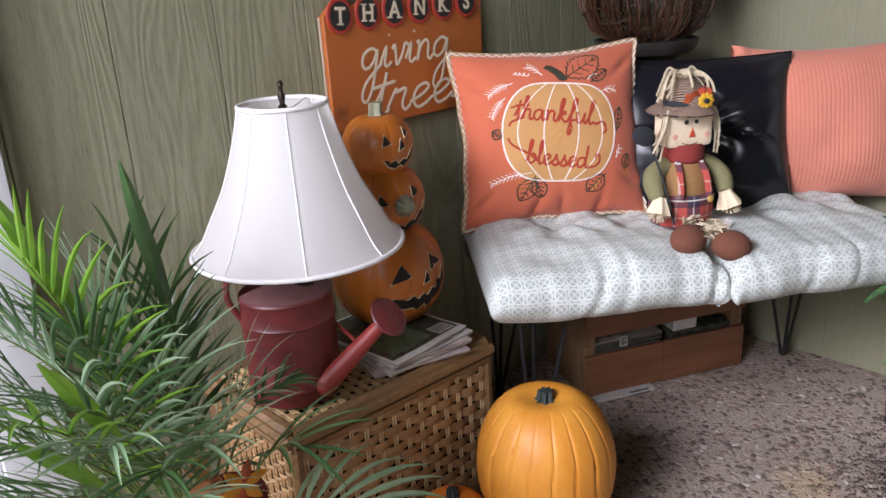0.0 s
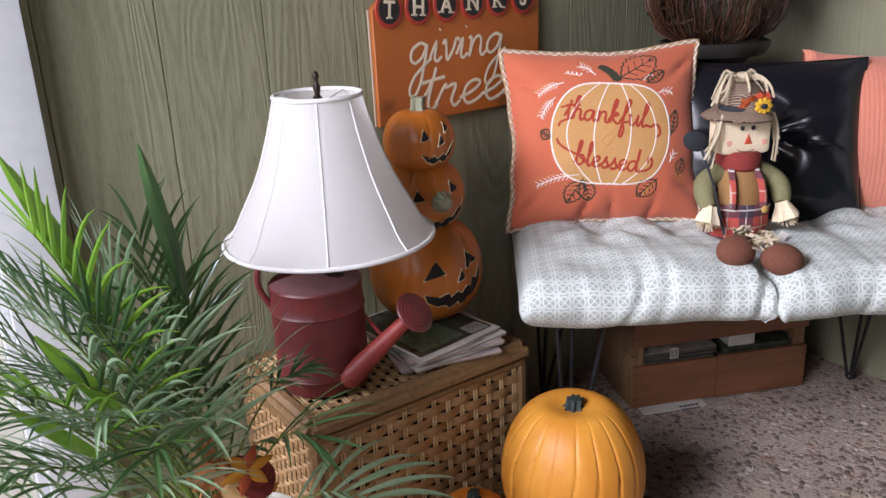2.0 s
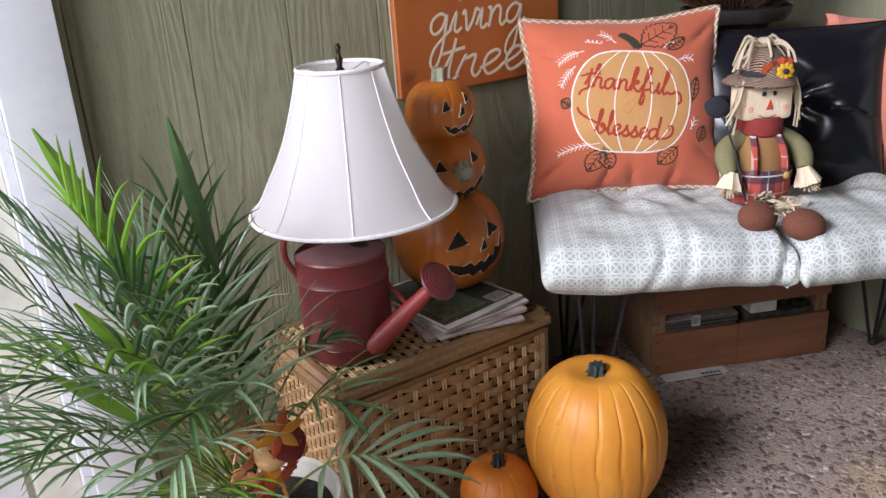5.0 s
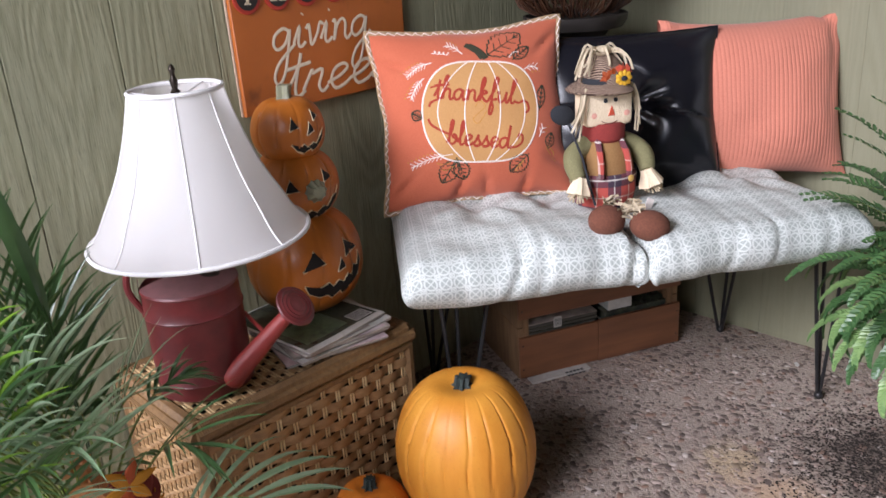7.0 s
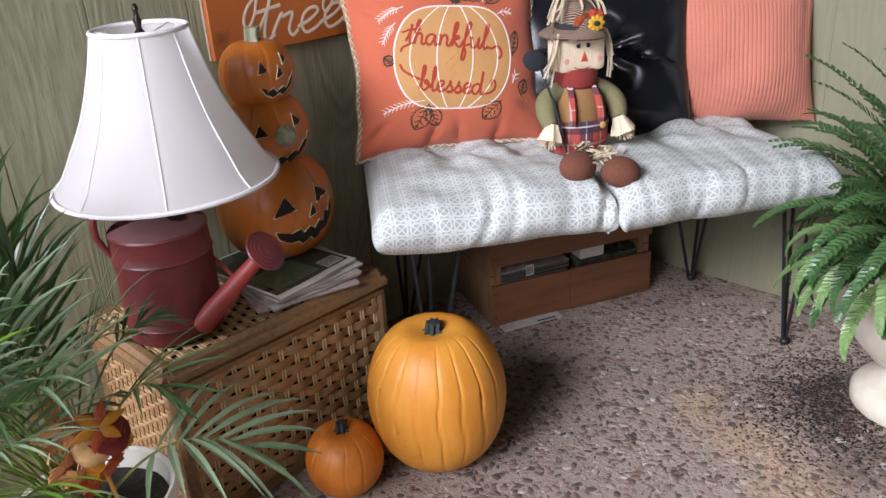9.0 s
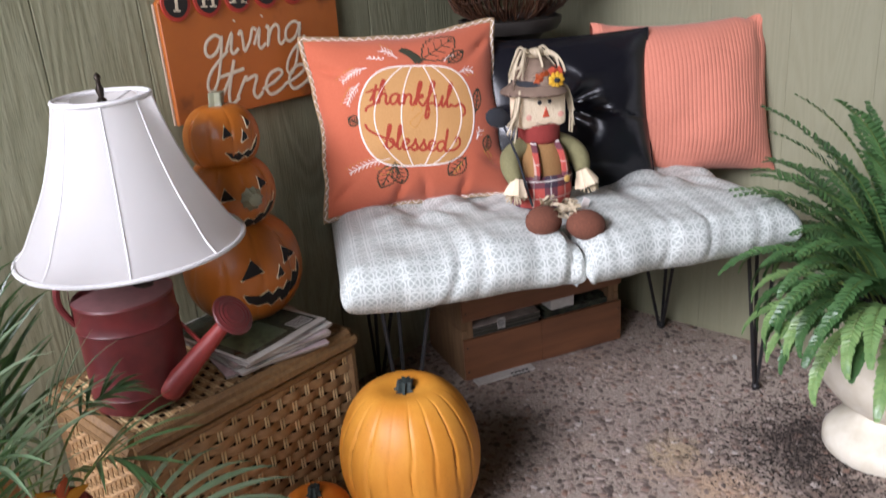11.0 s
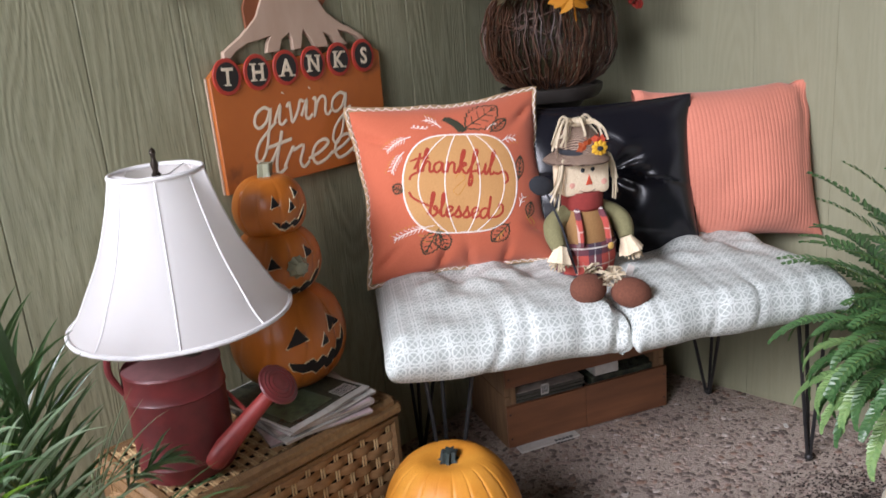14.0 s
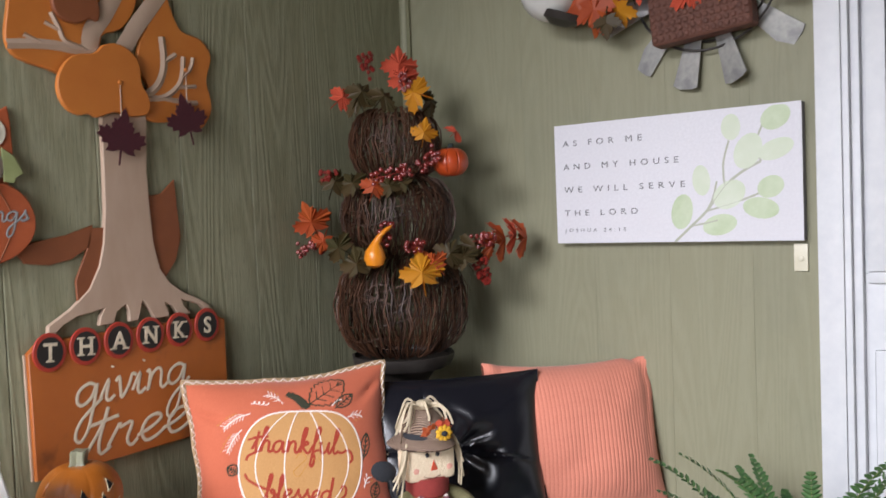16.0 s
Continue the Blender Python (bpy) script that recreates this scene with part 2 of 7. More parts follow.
def sign_material():
    """Burnt-orange stained board, browned and smudged in places."""
    m = Nodes("orange_stained_board", 0.5)
    v = m.coords()
    c = m.mix(m.noise(v, 9.0, 5), rgb("b9682a"), rgb("9c5322"))
    spots = m.ramp(m.noise(v, 13.0, 3, 0.5), [(0.62, (0, 0, 0, 1)), (0.72, (1, 1, 1, 1))])
    c = m.mix(m.math("MULTIPLY", spots, 0.55), c, rgb("4a2c1c"))
    m.color(c)
    m.bump(m.noise(m.coords((1, 1, 8)), 40.0), 0.12, 0.001)
    return m.mat


SIDING = siding_material("rough_sawn_siding", "807f63", "98977c", 0.5, 0.6)
# same sage paint, grain and relief toned down for the east wall
SIDING_LOW_GRAIN = siding_material("smooth_painted_siding", "87856a", "908e74", 0.15, 0.16)
WHITE_PAINT = plain("white_trim_paint", "d8d9da", "cbcdd0", 26, 0.45, bump=0.12, coarse=2.0)
# dark tone for the unseen walls, to cut bounced light
UNSEEN_WALL = plain("porch_wall_paint", "5c5b50", "4d4d43", 12, 0.7)
CREAM_PAINT = plain("cream_painted_jamb", "d9d8cc", "c8c6b6", 26, 0.5, bump=0.12)
FLOOR_MAT = stone_floor_material()
PEBBLE, PEBBLES = pebble_material(True), pebble_material(False)
CEIL = plain("ceiling_stain", "4c463b", "3d382f", 20, 0.7)
EARTH = plain("garden_ground", "857d70", "6d675c", 8, 0.9, coarse=0.7)
LATTICE = cushion_material()
TERRA = plain("terracotta_cotton", "c76a4a", "ba5d40", 420, 0.85, bump=0.3, coarse=7, sheen=0.2)
CREAM_PRINT = plain("tan_pumpkin_print", "c6965f", "bb8a54", 300, 0.85, bump=0.2)
WHITE_PRINT = plain("white_print", "efe6df", "e2d6cc", 200, 0.8)
RED_THREAD = plain("rust_red_embroidery", "a93a24", "963220", 300, 0.8, bump=0.4)
GREEN_THREAD = plain("dark_green_embroidery", "3d3f2a", "302f22", 300, 0.85, bump=0.4)
GOLD_THREAD = plain("gold_embroidery", "c9913f", "b98035", 300, 0.7, bump=0.3)
ROPE = plain("cream_braided_trim", "c0a683", "9a7d5c", 220, 0.9, bump=0.6)
LEATHER = leather_material()
CORAL = plain("coral_ribbed_cotton", "dc8c75", "d28069", 260, 0.9, bump=0.3, coarse=6, sheen=0.2)
PLAID, HAT = plaid_material(), herringbone_material()
TAN_CLOTH = plain("tan_shirt_cloth", "9a7448", "8a653c", 300, 0.9, bump=0.3)
OLIVE = plain("olive_sleeve_cloth", "85805a", "6b6747", 300, 0.9, bump=0.3)
RAFFIA = plain("straw_raffia", "cfc0a6", "a8987a", 160, 0.8, bump=0.4, stretch=(1, 1, 0.2))
FACE = plain("quilted_cream_cloth", "ead9bd", "dcc7a6", 190, 0.9, bump=0.7, distance=0.002)
WINE = plain("wine_felt", "8a332d", "772a26", 260, 0.95, bump=0.3)
BLUSH = plain("pink_cheek_felt", "e0a896", "d89a88", 200, 0.95)
NOSE = plain("orange_red_felt", "c04e34", "b0442c", 300, 0.9)
BOOT = plain("brown_felt", "724433", "5f3828", 200, 0.95, bump=0.4)
BLACK_FELT = plain("black_felt", "2c2e33", "232529", 200, 0.9)
SUNYELLOW = plain("sunflower_yellow", "e0b02e", "c99422", 200, 0.8)
BUTTON = plain("tan_button", "c7a25a", "b28c48", 100, 0.4)
STEEL = plain("black_iron_rod", "2f3033", "3f3d3c", 60, 0.45, 0.6)
BENCH_WOOD = plain("dark_bench_board", "3b3029", "2c241f", 20, 0.6, stretch=(0.2, 1, 1))
CRATE = plain("reddish_crate_wood", "8a5a3c", "6d4630", 34, 0.55, stretch=(0.12, 1, 1), bump=0.25, vary=0.18, coarse=9)
CRATE_EDGE = plain("raw_crate_edge", "8a6a4a", "6d5138", 60, 0.75, stretch=(1, 1, 0.15), bump=0.35, vary=0.15)
# page edges in the crate, coloured dark with coarse streaks
DARK_PAPER = plain("aged_page_edges", "5f5a51", "2a2824", 60, 0.8, stretch=(0.1, 0.1, 4), bump=0.5)
PAPER = plain("magazine_paper", "d4d1ca", "b9b5ac", 60, 0.6)
COVER_DARK = plain("dark_magazine_cover", "23282a", "585a4a", 44, 0.25, coarse=14)
COVER_MIX = plain("patterned_magazine_cover", "7d6a63", "c9bdb0", 30, 0.3, coarse=18)
COVER_LEAVES = plain("leafy_cover_photo", "202e1e", "5c6850", 60, 0.35, coarse=30)
PINK_COVER = plain("faded_pink_cover", "b08a8c", "d8cccb", 34, 0.35, coarse=22)
BLACK_INK = plain("black_ink", "1e1e1f", "29292a", 50, 0.5)
CANE = plain("woven_cane", "bd996d", "92704b", 120, 0.5, stretch=(0.25, 1, 1), bump=0.4, vary=0.28, coarse=14)
PAGE_EDGE = plain("magazine_page_edges", "cfc8bf", "564b46", 70, 0.6, stretch=(0.12, 0.12, 7), bump=0.4)
CANE_PALE = plain("pale_cane_rods", "dcc498", "bfa070", 90, 0.5, bump=0.2, vary=0.2)
CANE_WRAP = plain("wrapped_cane_border", "8c6c46", "6e5234", 110, 0.5, stretch=(1, 1, 1), bump=0.5, vary=0.15)
GAP_DARK = plain("dark_chest_lining", "2e241a", "241b13", 30, 0.9)
RED_TIN = plain("weathered_red_tin", "702a2a", "562122", 24, 0.42, bump=0.2, coarse=9)
RED_TIN_BRIGHT = plain("red_tin_spout", "95342f", "7a2a26", 24, 0.5, bump=0.2, coarse=9)
DULL_TIN = plain("dusty_red_tin", "6a4344", "523334", 30, 0.6)
BRONZE = plain("dark_bronze_finial", "3a322a", "2c2520", 40, 0.35, 0.7)
SHADE = shade_material()
SHADE_TRIM = plain("white_shade_binding", "dad8d6", "cbc9c7", 200, 0.75)
PUMPKIN = pumpkin_material("orange_pumpkin_rind", "e09c3c", "c87c24", 0.5, 0.25)
PUMPKIN_SMALL = pumpkin_material("deep_orange_pumpkin_rind", "d27e2a", "b8621a", 0.48, 0.25)
CERAMIC = pumpkin_material("glazed_orange_ceramic", "bd6e2a", "a1591c", 0.33, 0.12)
STEM = plain("dry_green_stem", "37433e", "0f1415", 90, 0.8, stretch=(1, 1, 0.2), bump=0.6, distance=0.003)
CERAMIC_STEM = plain("grey_green_ceramic_stem", "8f8f74", "737561", 40, 0.45, stretch=(1, 1, 0.3), bump=0.5, distance=0.002)
CUTOUT_SHADE = plain("dark_cutout_inside", "17110d", "0f0b09", 40, 0.8)
CUT_RIM = plain("pale_cutout_rim", "d9c7a4", "c9b48e", 60, 0.5)
SIGN = sign_material()
SIGN_RED = plain("red_painted_ring", "b03a2a", "9a3024", 40, 0.5)
SIGN_BLACK = plain("black_painted_disc", "26221f", "1d1a18", 60, 0.5)
SIGN_CREAM = plain("cream_lettering", "ddd0b8", "cfc0a4", 80, 0.6)
TRUNK = plain("pale_tan_painted_wood", "bca48f", "ad937d", 16, 0.6, stretch=(1, 1, 0.3))
CLOUD = plain("orange_painted_wood", "c97a33", "bb6c2a", 12, 0.55)
RUSSET = plain("brown_painted_wood", "8d5230", "7c4527", 12, 0.6)
BURGUNDY = plain("burgundy_glitter_leaf", "4f1a25", "3c131c", 200, 0.6, bump=0.6)
OWL_GREY = plain("grey_brown_painted_wood", "6f6253", "5e5246", 40, 0.7)
OWL_GREEN = plain("sage_painted_wood", "98a06c", "868e5c", 30, 0.7)
OWL_ORANGE = plain("rust_painted_wood", "b35a33", "a04d29", 20, 0.6)
EYE_WHITE = plain("off_white_paint", "ddd6c4", "cfc7b2", 40, 0.6)
SILVER = plain("silver_script", "b8bcbd", "9da2a4", 80, 0.35, 0.5)
TWIG = leaf_material("grapevine_twigs", "7c5136", "2a1810", 0.55)
STAND = plain("black_plant_stand", "3a3531", "2a2623", 40, 0.5)
LEAF_ORANGE = leaf_material("orange_silk_leaf", "c9622a", "b3471f", 0.6)
LEAF_YELLOW = leaf_material("yellow_silk_leaf", "e0a125", "cf8a1c", 0.6)
LEAF_OLIVE = leaf_material("olive_silk_leaf", "474523", "54401f", 0.6)
BERRY = plain("red_berries", "8c2c24", "5f1a16", 60, 0.3)
GOURD = pumpkin_material("orange_gourd_skin", "dc8a22", "d1761c", 0.3)
RED_PUMPKIN = pumpkin_material("red_mini_pumpkin_skin", "b5481f", "a03a1a", 0.3)
CANVAS = plain("white_canvas_print", "e0dfe3", "d6d5d9", 150, 0.75, bump=0.25, coarse=3)
CANVAS_SIDE = plain("grey_canvas_side", "8f8d90", "807e82", 120, 0.8)
INK = plain("grey_ink", "6c6c6e", "5c5c5e", 80, 0.7)
LEAF_INK = plain("green_watercolour", "b4c49e", "cad5ba", 24, 0.8, coarse=16)
LEAF_INK_PALE = plain("pale_green_watercolour", "d6ddcb", "ccd6be", 24, 0.8, coarse=16)
STEM_INK = plain("taupe_watercolour", "b9bcab", "acaf9d", 30, 0.8)
IVORY = plain("ivory_switch_plate", "ddd8c2", "d2ccb4", 30, 0.4)
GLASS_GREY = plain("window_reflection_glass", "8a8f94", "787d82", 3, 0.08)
PLASTER = plain("white_plaster_urn", "e3ddcd", "cfc6b0", 22, 0.55, bump=0.3, coarse=6)
POT_WHITE = plain("cream_plastic_pot", "dcd8cc", "cbc6b8", 22, 0.5)
SOIL = plain("dark_potting_soil", "2f261f", "1e1813", 70, 0.95, bump=1.0, distance=0.012)
PALM = leaf_material("palm_leaf", "5f7d4c", "3d5c36", 0.28)
# paler copy of the leaf: glossy glints put into the colour
PALM_GLINT = leaf_material("palm_leaf_pale", "aabd9e", "7c9a74", 0.26)
# lime copy: young leaf green, and backlight put into the colour
PALM_LIME = leaf_material("palm_leaf_lime", "86ab3c", "648f34", 0.22)
PALM_STEM = plain("palm_stalk", "7c8a45", "66763a", 40, 0.5)
FERN = leaf_material("fern_leaf", "608650", "43683f", 0.36)
FERN_PALE = leaf_material("fern_leaf_pale", "9dba78", "72985e", 0.36)
GALV = plain("galvanised_blade", "c6c5bd", "77787a", 14, 0.5, 0.3, bump=0.2, coarse=7)
BASKET = plain("brown_woven_basket", "6b4436", "58372c", 60, 0.7, bump=0.4, vary=0.2)
GLOBE = plain("white_mottled_globe", "d8d8d2", "b9bab4", 14, 0.4, coarse=9)
TAN_FACE = plain("tan_cloth_face", "d2ad78", "bd9560", 120, 0.9, bump=0.4)
DRIED = plain("dried_peach_leaf", "d79a6c", "c98555", 60, 0.8)


# ---- mesh helpers ----
def part(name, bm, material, parent=None, label="", smooth=True, m=None):
    """Links a bmesh as one mesh object, under a thing or a part."""
    me = bpy.data.meshes.new(name)
    bm.normal_update()
    bm.to_mesh(me)
    bm.free()
    for mt in (material if isinstance(material, (list, tuple)) else [material]):
        me.materials.append(mt)
    if smooth:
        me.polygons.foreach_set("use_smooth", [True] * len(me.polygons))
        me.set_sharp_from_angle(angle=radians(38))
    ob = new(name, me)
    ob.parent = parent
    if m is not None:
        ob.matrix_basis = m
    return tagged(ob, label)


def again(ob, m):
    """Another piece on the same mesh."""
    o = new(ob.name.split(".")[0], ob.data)
    o.parent, o.matrix_basis = ob.parent, m
    return o


def thing(name, m, label, category, group=""):
    ob = new(name)
    ob.matrix_basis, ob.empty_display_size = m, 0.05
    return tagged(ob, label, category, group)


def structure(name, label, category=""):
    ob = new(name)
    ob.empty_display_size = 0.05
    return tagged(ob, label, category, "", "structure")


def rbox(x0, x1, y0, y1, z0, z1, bevel=0.0, seg=2):
    """A box with rounded edges."""
    bm = bmesh.new()
    bmesh.ops.create_cube(bm, size=1.0)
    for v in bm.verts:
        v.co = Vector(((x0 + x1) / 2 + v.co.x * (x1 - x0), (y0 + y1) / 2 + v.co.y * (y1 - y0), (z0 + z1) / 2 + v.co.z * (z1 - z0)))
    if bevel:
        bmesh.ops.bevel(bm, geom=bm.edges[:], offset=bevel, segments=seg, affect="EDGES", profile=0.7)
    return bm


def join(bm, other, m=None, index=0):
    """Adds the other bmesh to bm and frees it."""
    if m is not None:
        other.transform(m)
    seen = {}
    for v in other.verts:
        seen[v] = bm.verts.new(v.co)
    for f in other.faces:
        try:
            g = bm.faces.new([seen[v] for v in f.verts])
            g.material_index, g.smooth = index, f.smooth
        except ValueError:
            pass
    other.free()
    return bm


def ribbon(pts, width, twist=0.0, bm=None):
    """A flat strip along points, its face mostly towards -y."""
    bm = bm or bmesh.new()
    line = smooth_path(pts, 4)
    rows = []
    for i, q in enumerate(line):
        d = (line[min(i + 1, len(line) - 1)] - line[max(i - 1, 0)]).normalized()
        side = d.cross(Vector((math.sin(twist), -math.cos(twist), 0.15)))
        side = side.normalized() if side.length > 0.05 else Vector((1, 0, 0))
        rows.append([bm.verts.new(q - side * width / 2), bm.verts.new(q - d.cross(side) * width * 0.12), bm.verts.new(q + side * width / 2)])
    for a, b in zip(rows, rows[1:]):
        for k in (0, 1):
            bm.faces.new((a[k], a[k + 1], b[k + 1], b[k]))
    return bm


def lathe(profile, n=32, cap=True, wobble=None):
    """A turned body from (radius, height) pairs, bottom to top."""
    bm = bmesh.new()
    rings = []
    for r, z in profile:
        ring = []
        for i in range(n):
            a = 2 * math.pi * i / n
            k = wobble(a, z) if wobble else 1.0
            ring.append(bm.verts.new((r * k * math.cos(a), r * k * math.sin(a), z)))
        rings.append(ring)
    for lo, hi in zip(rings, rings[1:]):
        for i in range(n):
            bm.faces.new((lo[i], lo[(i + 1) % n], hi[(i + 1) % n], hi[i]))
    if cap:
        bm.faces.new(rings[0][::-1])
        bm.faces.new(rings[-1])
    return bm


def smooth_path(pts, steps=6, closed=False):
    """A Catmull-Rom line through points of any dimension."""
    p = [Vector(q) for q in pts]
    n = len(p)
    out = []
    for i in range(n if closed else n - 1):
        if closed:
            a, b, c, d = p[i - 1], p[i], p[(i + 1) % n], p[(i + 2) % n]
        else:
            a, b, c, d = p[max(i - 1, 0)], p[i], p[i + 1], p[min(i + 2, n - 1)]
        for k in range(steps):
            t = k / steps
            out.append(0.5 * ((2 * b) + (c - a) * t + (2 * a - 5 * b + 4 * c - d) * t * t + (3 * b - a - 3 * c + d) * t ** 3))
    if not closed:
        out.append(p[-1])
    return out


def tube(pts, r, n=6, closed=False, bm=None, taper=None):
    """A round rod along points."""
    bm = bm or bmesh.new()
    pts = [Vector(p) for p in pts]
    rings = []
    count = len(pts)
    up = None
    for i, p in enumerate(pts):
        q, s = (pts[(i + 1) % count], pts[i - 1]) if closed else (pts[min(i + 1, count - 1)], pts[max(i - 1, 0)])
        d = (q - s).normalized()
        if up is None:
            up = d.orthogonal().normalized()
        up = (up - d * up.dot(d))
        up = up.normalized() if up.length > 1e-5 else d.orthogonal().normalized()
        side = d.cross(up)
        rr = r * (taper(i / max(count - 1, 1)) if taper else 1.0)
        rings.append([bm.verts.new(p + up * rr * math.cos(2 * math.pi * k / n) + side * rr * math.sin(2 * math.pi * k / n)) for k in range(n)])
    pairs = list(zip(rings, rings[1:])) + ([(rings[-1], rings[0])] if closed else [])
    for a, b in pairs:
        for k in range(n):
            bm.faces.new((a[k], a[(k + 1) % n], b[(k + 1) % n], b[k]))
    if not closed:
        bm.faces.new(rings[0][::-1])
        bm.faces.new(rings[-1])
    return bm


def slab(outline, thick, bevel=0.0):
    """A flat cut-out in the xz plane, from y = 0 to y = -thick."""
    bm = bmesh.new()
    vs = [bm.verts.new((x, 0, z)) for x, z in outline]
    f = bm.faces.new(vs)
    f.normal_update()
    if f.normal.y > 0:
        f.normal_flip()
    r = bmesh.ops.extrude_face_region(bm, geom=[f])
    for v in r["geom"]:
        if isinstance(v, bmesh.types.BMVert):
            v.co.y += thick
    bmesh.ops.translate(bm, verts=bm.verts[:], vec=(0, -thick, 0))
    bmesh.ops.recalc_face_normals(bm, faces=bm.faces[:])
    if bevel:
        rim = [e for e in bm.edges if all(abs(v.co.y + thick) < 1e-6 for v in e.verts)]
        bmesh.ops.bevel(bm, geom=rim, offset=bevel, segments=1, affect="EDGES")
    bmesh.ops.triangulate(bm, faces=[f for f in bm.faces if len(f.verts) > 4])
    return bm


def blob(cx, cz, rx, rz, lobes=(), n=40):
    """A soft closed outline about a centre, bulging in lobes of (angle, amount)."""
    out = []
    for i in range(n):
        a = 2 * math.pi * i / n
        k = 1.0 + sum(amt * math.exp(-((math.atan2(math.sin(a - la), math.cos(a - la))) / 0.35) ** 2) for la, amt in lobes)
        out.append((cx + rx * k * math.cos(a), cz + rz * k * math.sin(a)))
    return out


def points(text):
    return [tuple(float(c) for c in p.split(",")) for p in text.split()]


def stroke(line, width, lay, bm=None, lift=0.0012):
    """A raised line over a surface; lay(x, y, lift) gives its points."""
    bm = bm or bmesh.new()
    rows = []
    line = [Vector(p[:2]) for p in line]
    for i, p in enumerate(line):
        d = line[min(i + 1, len(line) - 1)] - line[max(i - 1, 0)]
        d = d.normalized() if d.length > 1e-9 else Vector((1, 0))
        s = Vector((-d.y, d.x)) * width / 2
        rows.append([bm.verts.new(lay(*(p + s), 0.0003)), bm.verts.new(lay(*p, lift)), bm.verts.new(lay(*(p - s), 0.0003))])
    for a, b in zip(rows, rows[1:]):
        for k in (0, 1):
            bm.faces.new((a[k], a[k + 1], b[k + 1], b[k]))
    return bm


def patch(outline, lay, lift=0.0006, cuts=3):
    """A filled shape laid on a surface."""
    bm = bmesh.new()
    bm.faces.new([bm.verts.new((x, y, 0)) for x, y in outline])
    bmesh.ops.triangulate(bm, faces=bm.faces[:])
    for _ in range(cuts):
        bmesh.ops.subdivide_edges(bm, edges=[e for e in bm.edges if e.calc_length() > 0.012], cuts=1)
        bmesh.ops.triangulate(bm, faces=bm.faces[:])
    for v in bm.verts:
        v.co = Vector(lay(v.co.x, v.co.y, lift))
    bmesh.ops.recalc_face_normals(bm, faces=bm.faces[:])
    return bm


SCRIPT = {
    "a": (1.3, "0.92,.78 .6,1 .15,.75 .1,.3 .4,0 .75,.25 .95,.95 .97,.35 1.12,0 1.4,.2"),
    "b": (1.2, "0,.1 .4,1.2 .55,2.1 .35,2.2 .25,1.5 .25,.3 .5,0 .9,.2 1,.7 .7,.95 .6,.7 1.2,.5"),
    "d": (1.4, "1,.8 .6,1 .15,.75 .1,.3 .4,0 .8,.3 1.05,1.2 1.1,2.2 1,1 1.05,.2 1.3,0 1.5,.2"),
    "e": (1.0, "0,.3 .5,.5 .8,.8 .6,1 .25,.85 .15,.4 .4,0 .8,.1 1.05,.35"),
    "f": (0.85, "0,.2 .5,1.2 .75,2.1 .5,2.3 .35,1.6 .3,0 .25,-1 .5,-1.1 .55,-.4 .35,.1 .9,.3"),
    "g": (1.3, "1,.8 .6,1 .15,.75 .1,.3 .4,.05 .8,.3 1,.9 1,0 .9,-1.1 .6,-1.6 .3,-1.3 .5,-.6 1.4,.2"),
    "h": (1.25, "0,.2 .4,1.3 .5,2.1 .3,2.2 .2,1.5 .2,0 .3,.7 .6,1 .85,.8 .9,.2 1.1,0 1.3,.2"),
    "i": (0.7, "0,.2 .3,1 .3,.2 .5,0 .75,.2|.38,1.5 .42,1.56"),
    "k": (1.1, "0,.2 .4,1.3 .5,2.1 .3,2.2 .2,1.5 .2,0 .25,.6 .6,1 .8,.8 .35,.55 .7,.1 1,0 1.15,.2"),
    "l": (0.7, "0,.2 .4,1.2 .55,2 .4,2.25 .25,1.8 .25,.4 .45,0 .75,.2"),
    "n": (1.25, "0,.9 .1,1 .2,.8 .2,0 .3,.7 .6,1 .85,.8 .9,.2 1.1,0 1.3,.2"),
    "r": (1.0, "0,.2 .25,1 .3,.85 .7,.95 .65,.3 .85,0 1.05,.2"),
    "s": (0.95, "0,.1 .4,.7 .5,1.05 .55,.7 .8,.35 .6,0 .2,.05 .7,.05 1,.25"),
    "t": (0.7, "0,.2 .35,1.2 .4,1.8 .35,.5 .5,0 .8,.2|-.1,1.2 .85,1.35"),
    "u": (1.25, "0,.8 .15,1 .2,.3 .45,0 .8,.3 .95,1 .95,.3 1.1,0 1.3,.2"),
    "v": (1.0, "0,.8 .15,1 .3,.5 .45,0 .75,.5 .85,1 1.1,.9"),
}


def script(word, x, y, size, width, lay, slant=0.25, rise=0.0, stretch=1.0, bm=None, tail=""):
    """A word in joined-up strokes on a surface."""
    bm = bm or bmesh.new()
    pen = 0.0
    for ch in word:
        step, text = SCRIPT[ch]
        for k, line in enumerate(text.split("|")):
            pts = [(x + (pen + a + b * slant) * size * stretch, y + (b + (pen + a) * rise) * size) for a, b in points(line)]
            stroke(smooth_path(pts, 4), width, lay, bm)
        pen += step
    for line in tail.split("|"):
        if line:
            pts = [(x + (pen + a + b * slant) * size * stretch, y + (b + (pen + a) * rise) * size) for a, b in points(line)]
            stroke(smooth_path(pts, 5), width, lay, bm)
    return bm


def lettering(text, size, depth=0.0006, spacing=1.0, stretch=1.0, bold=0.0):
    """Upright letters in the built-in font, as a bmesh in the xz plane facing -y, starting at x = 0."""
    cu = bpy.data.curves.new("letters", "FONT")
    cu.body, cu.size, cu.extrude, cu.space_character, cu.offset, cu.resolution_u = text, size, depth, spacing, bold, 3
    ob = bpy.data.objects.new("letters", cu)
    scene.collection.objects.link(ob)
    bpy.context.view_layer.update()
    me = bpy.data.meshes.new_from_object(ob.evaluated_get(bpy.context.evaluated_depsgraph_get()))
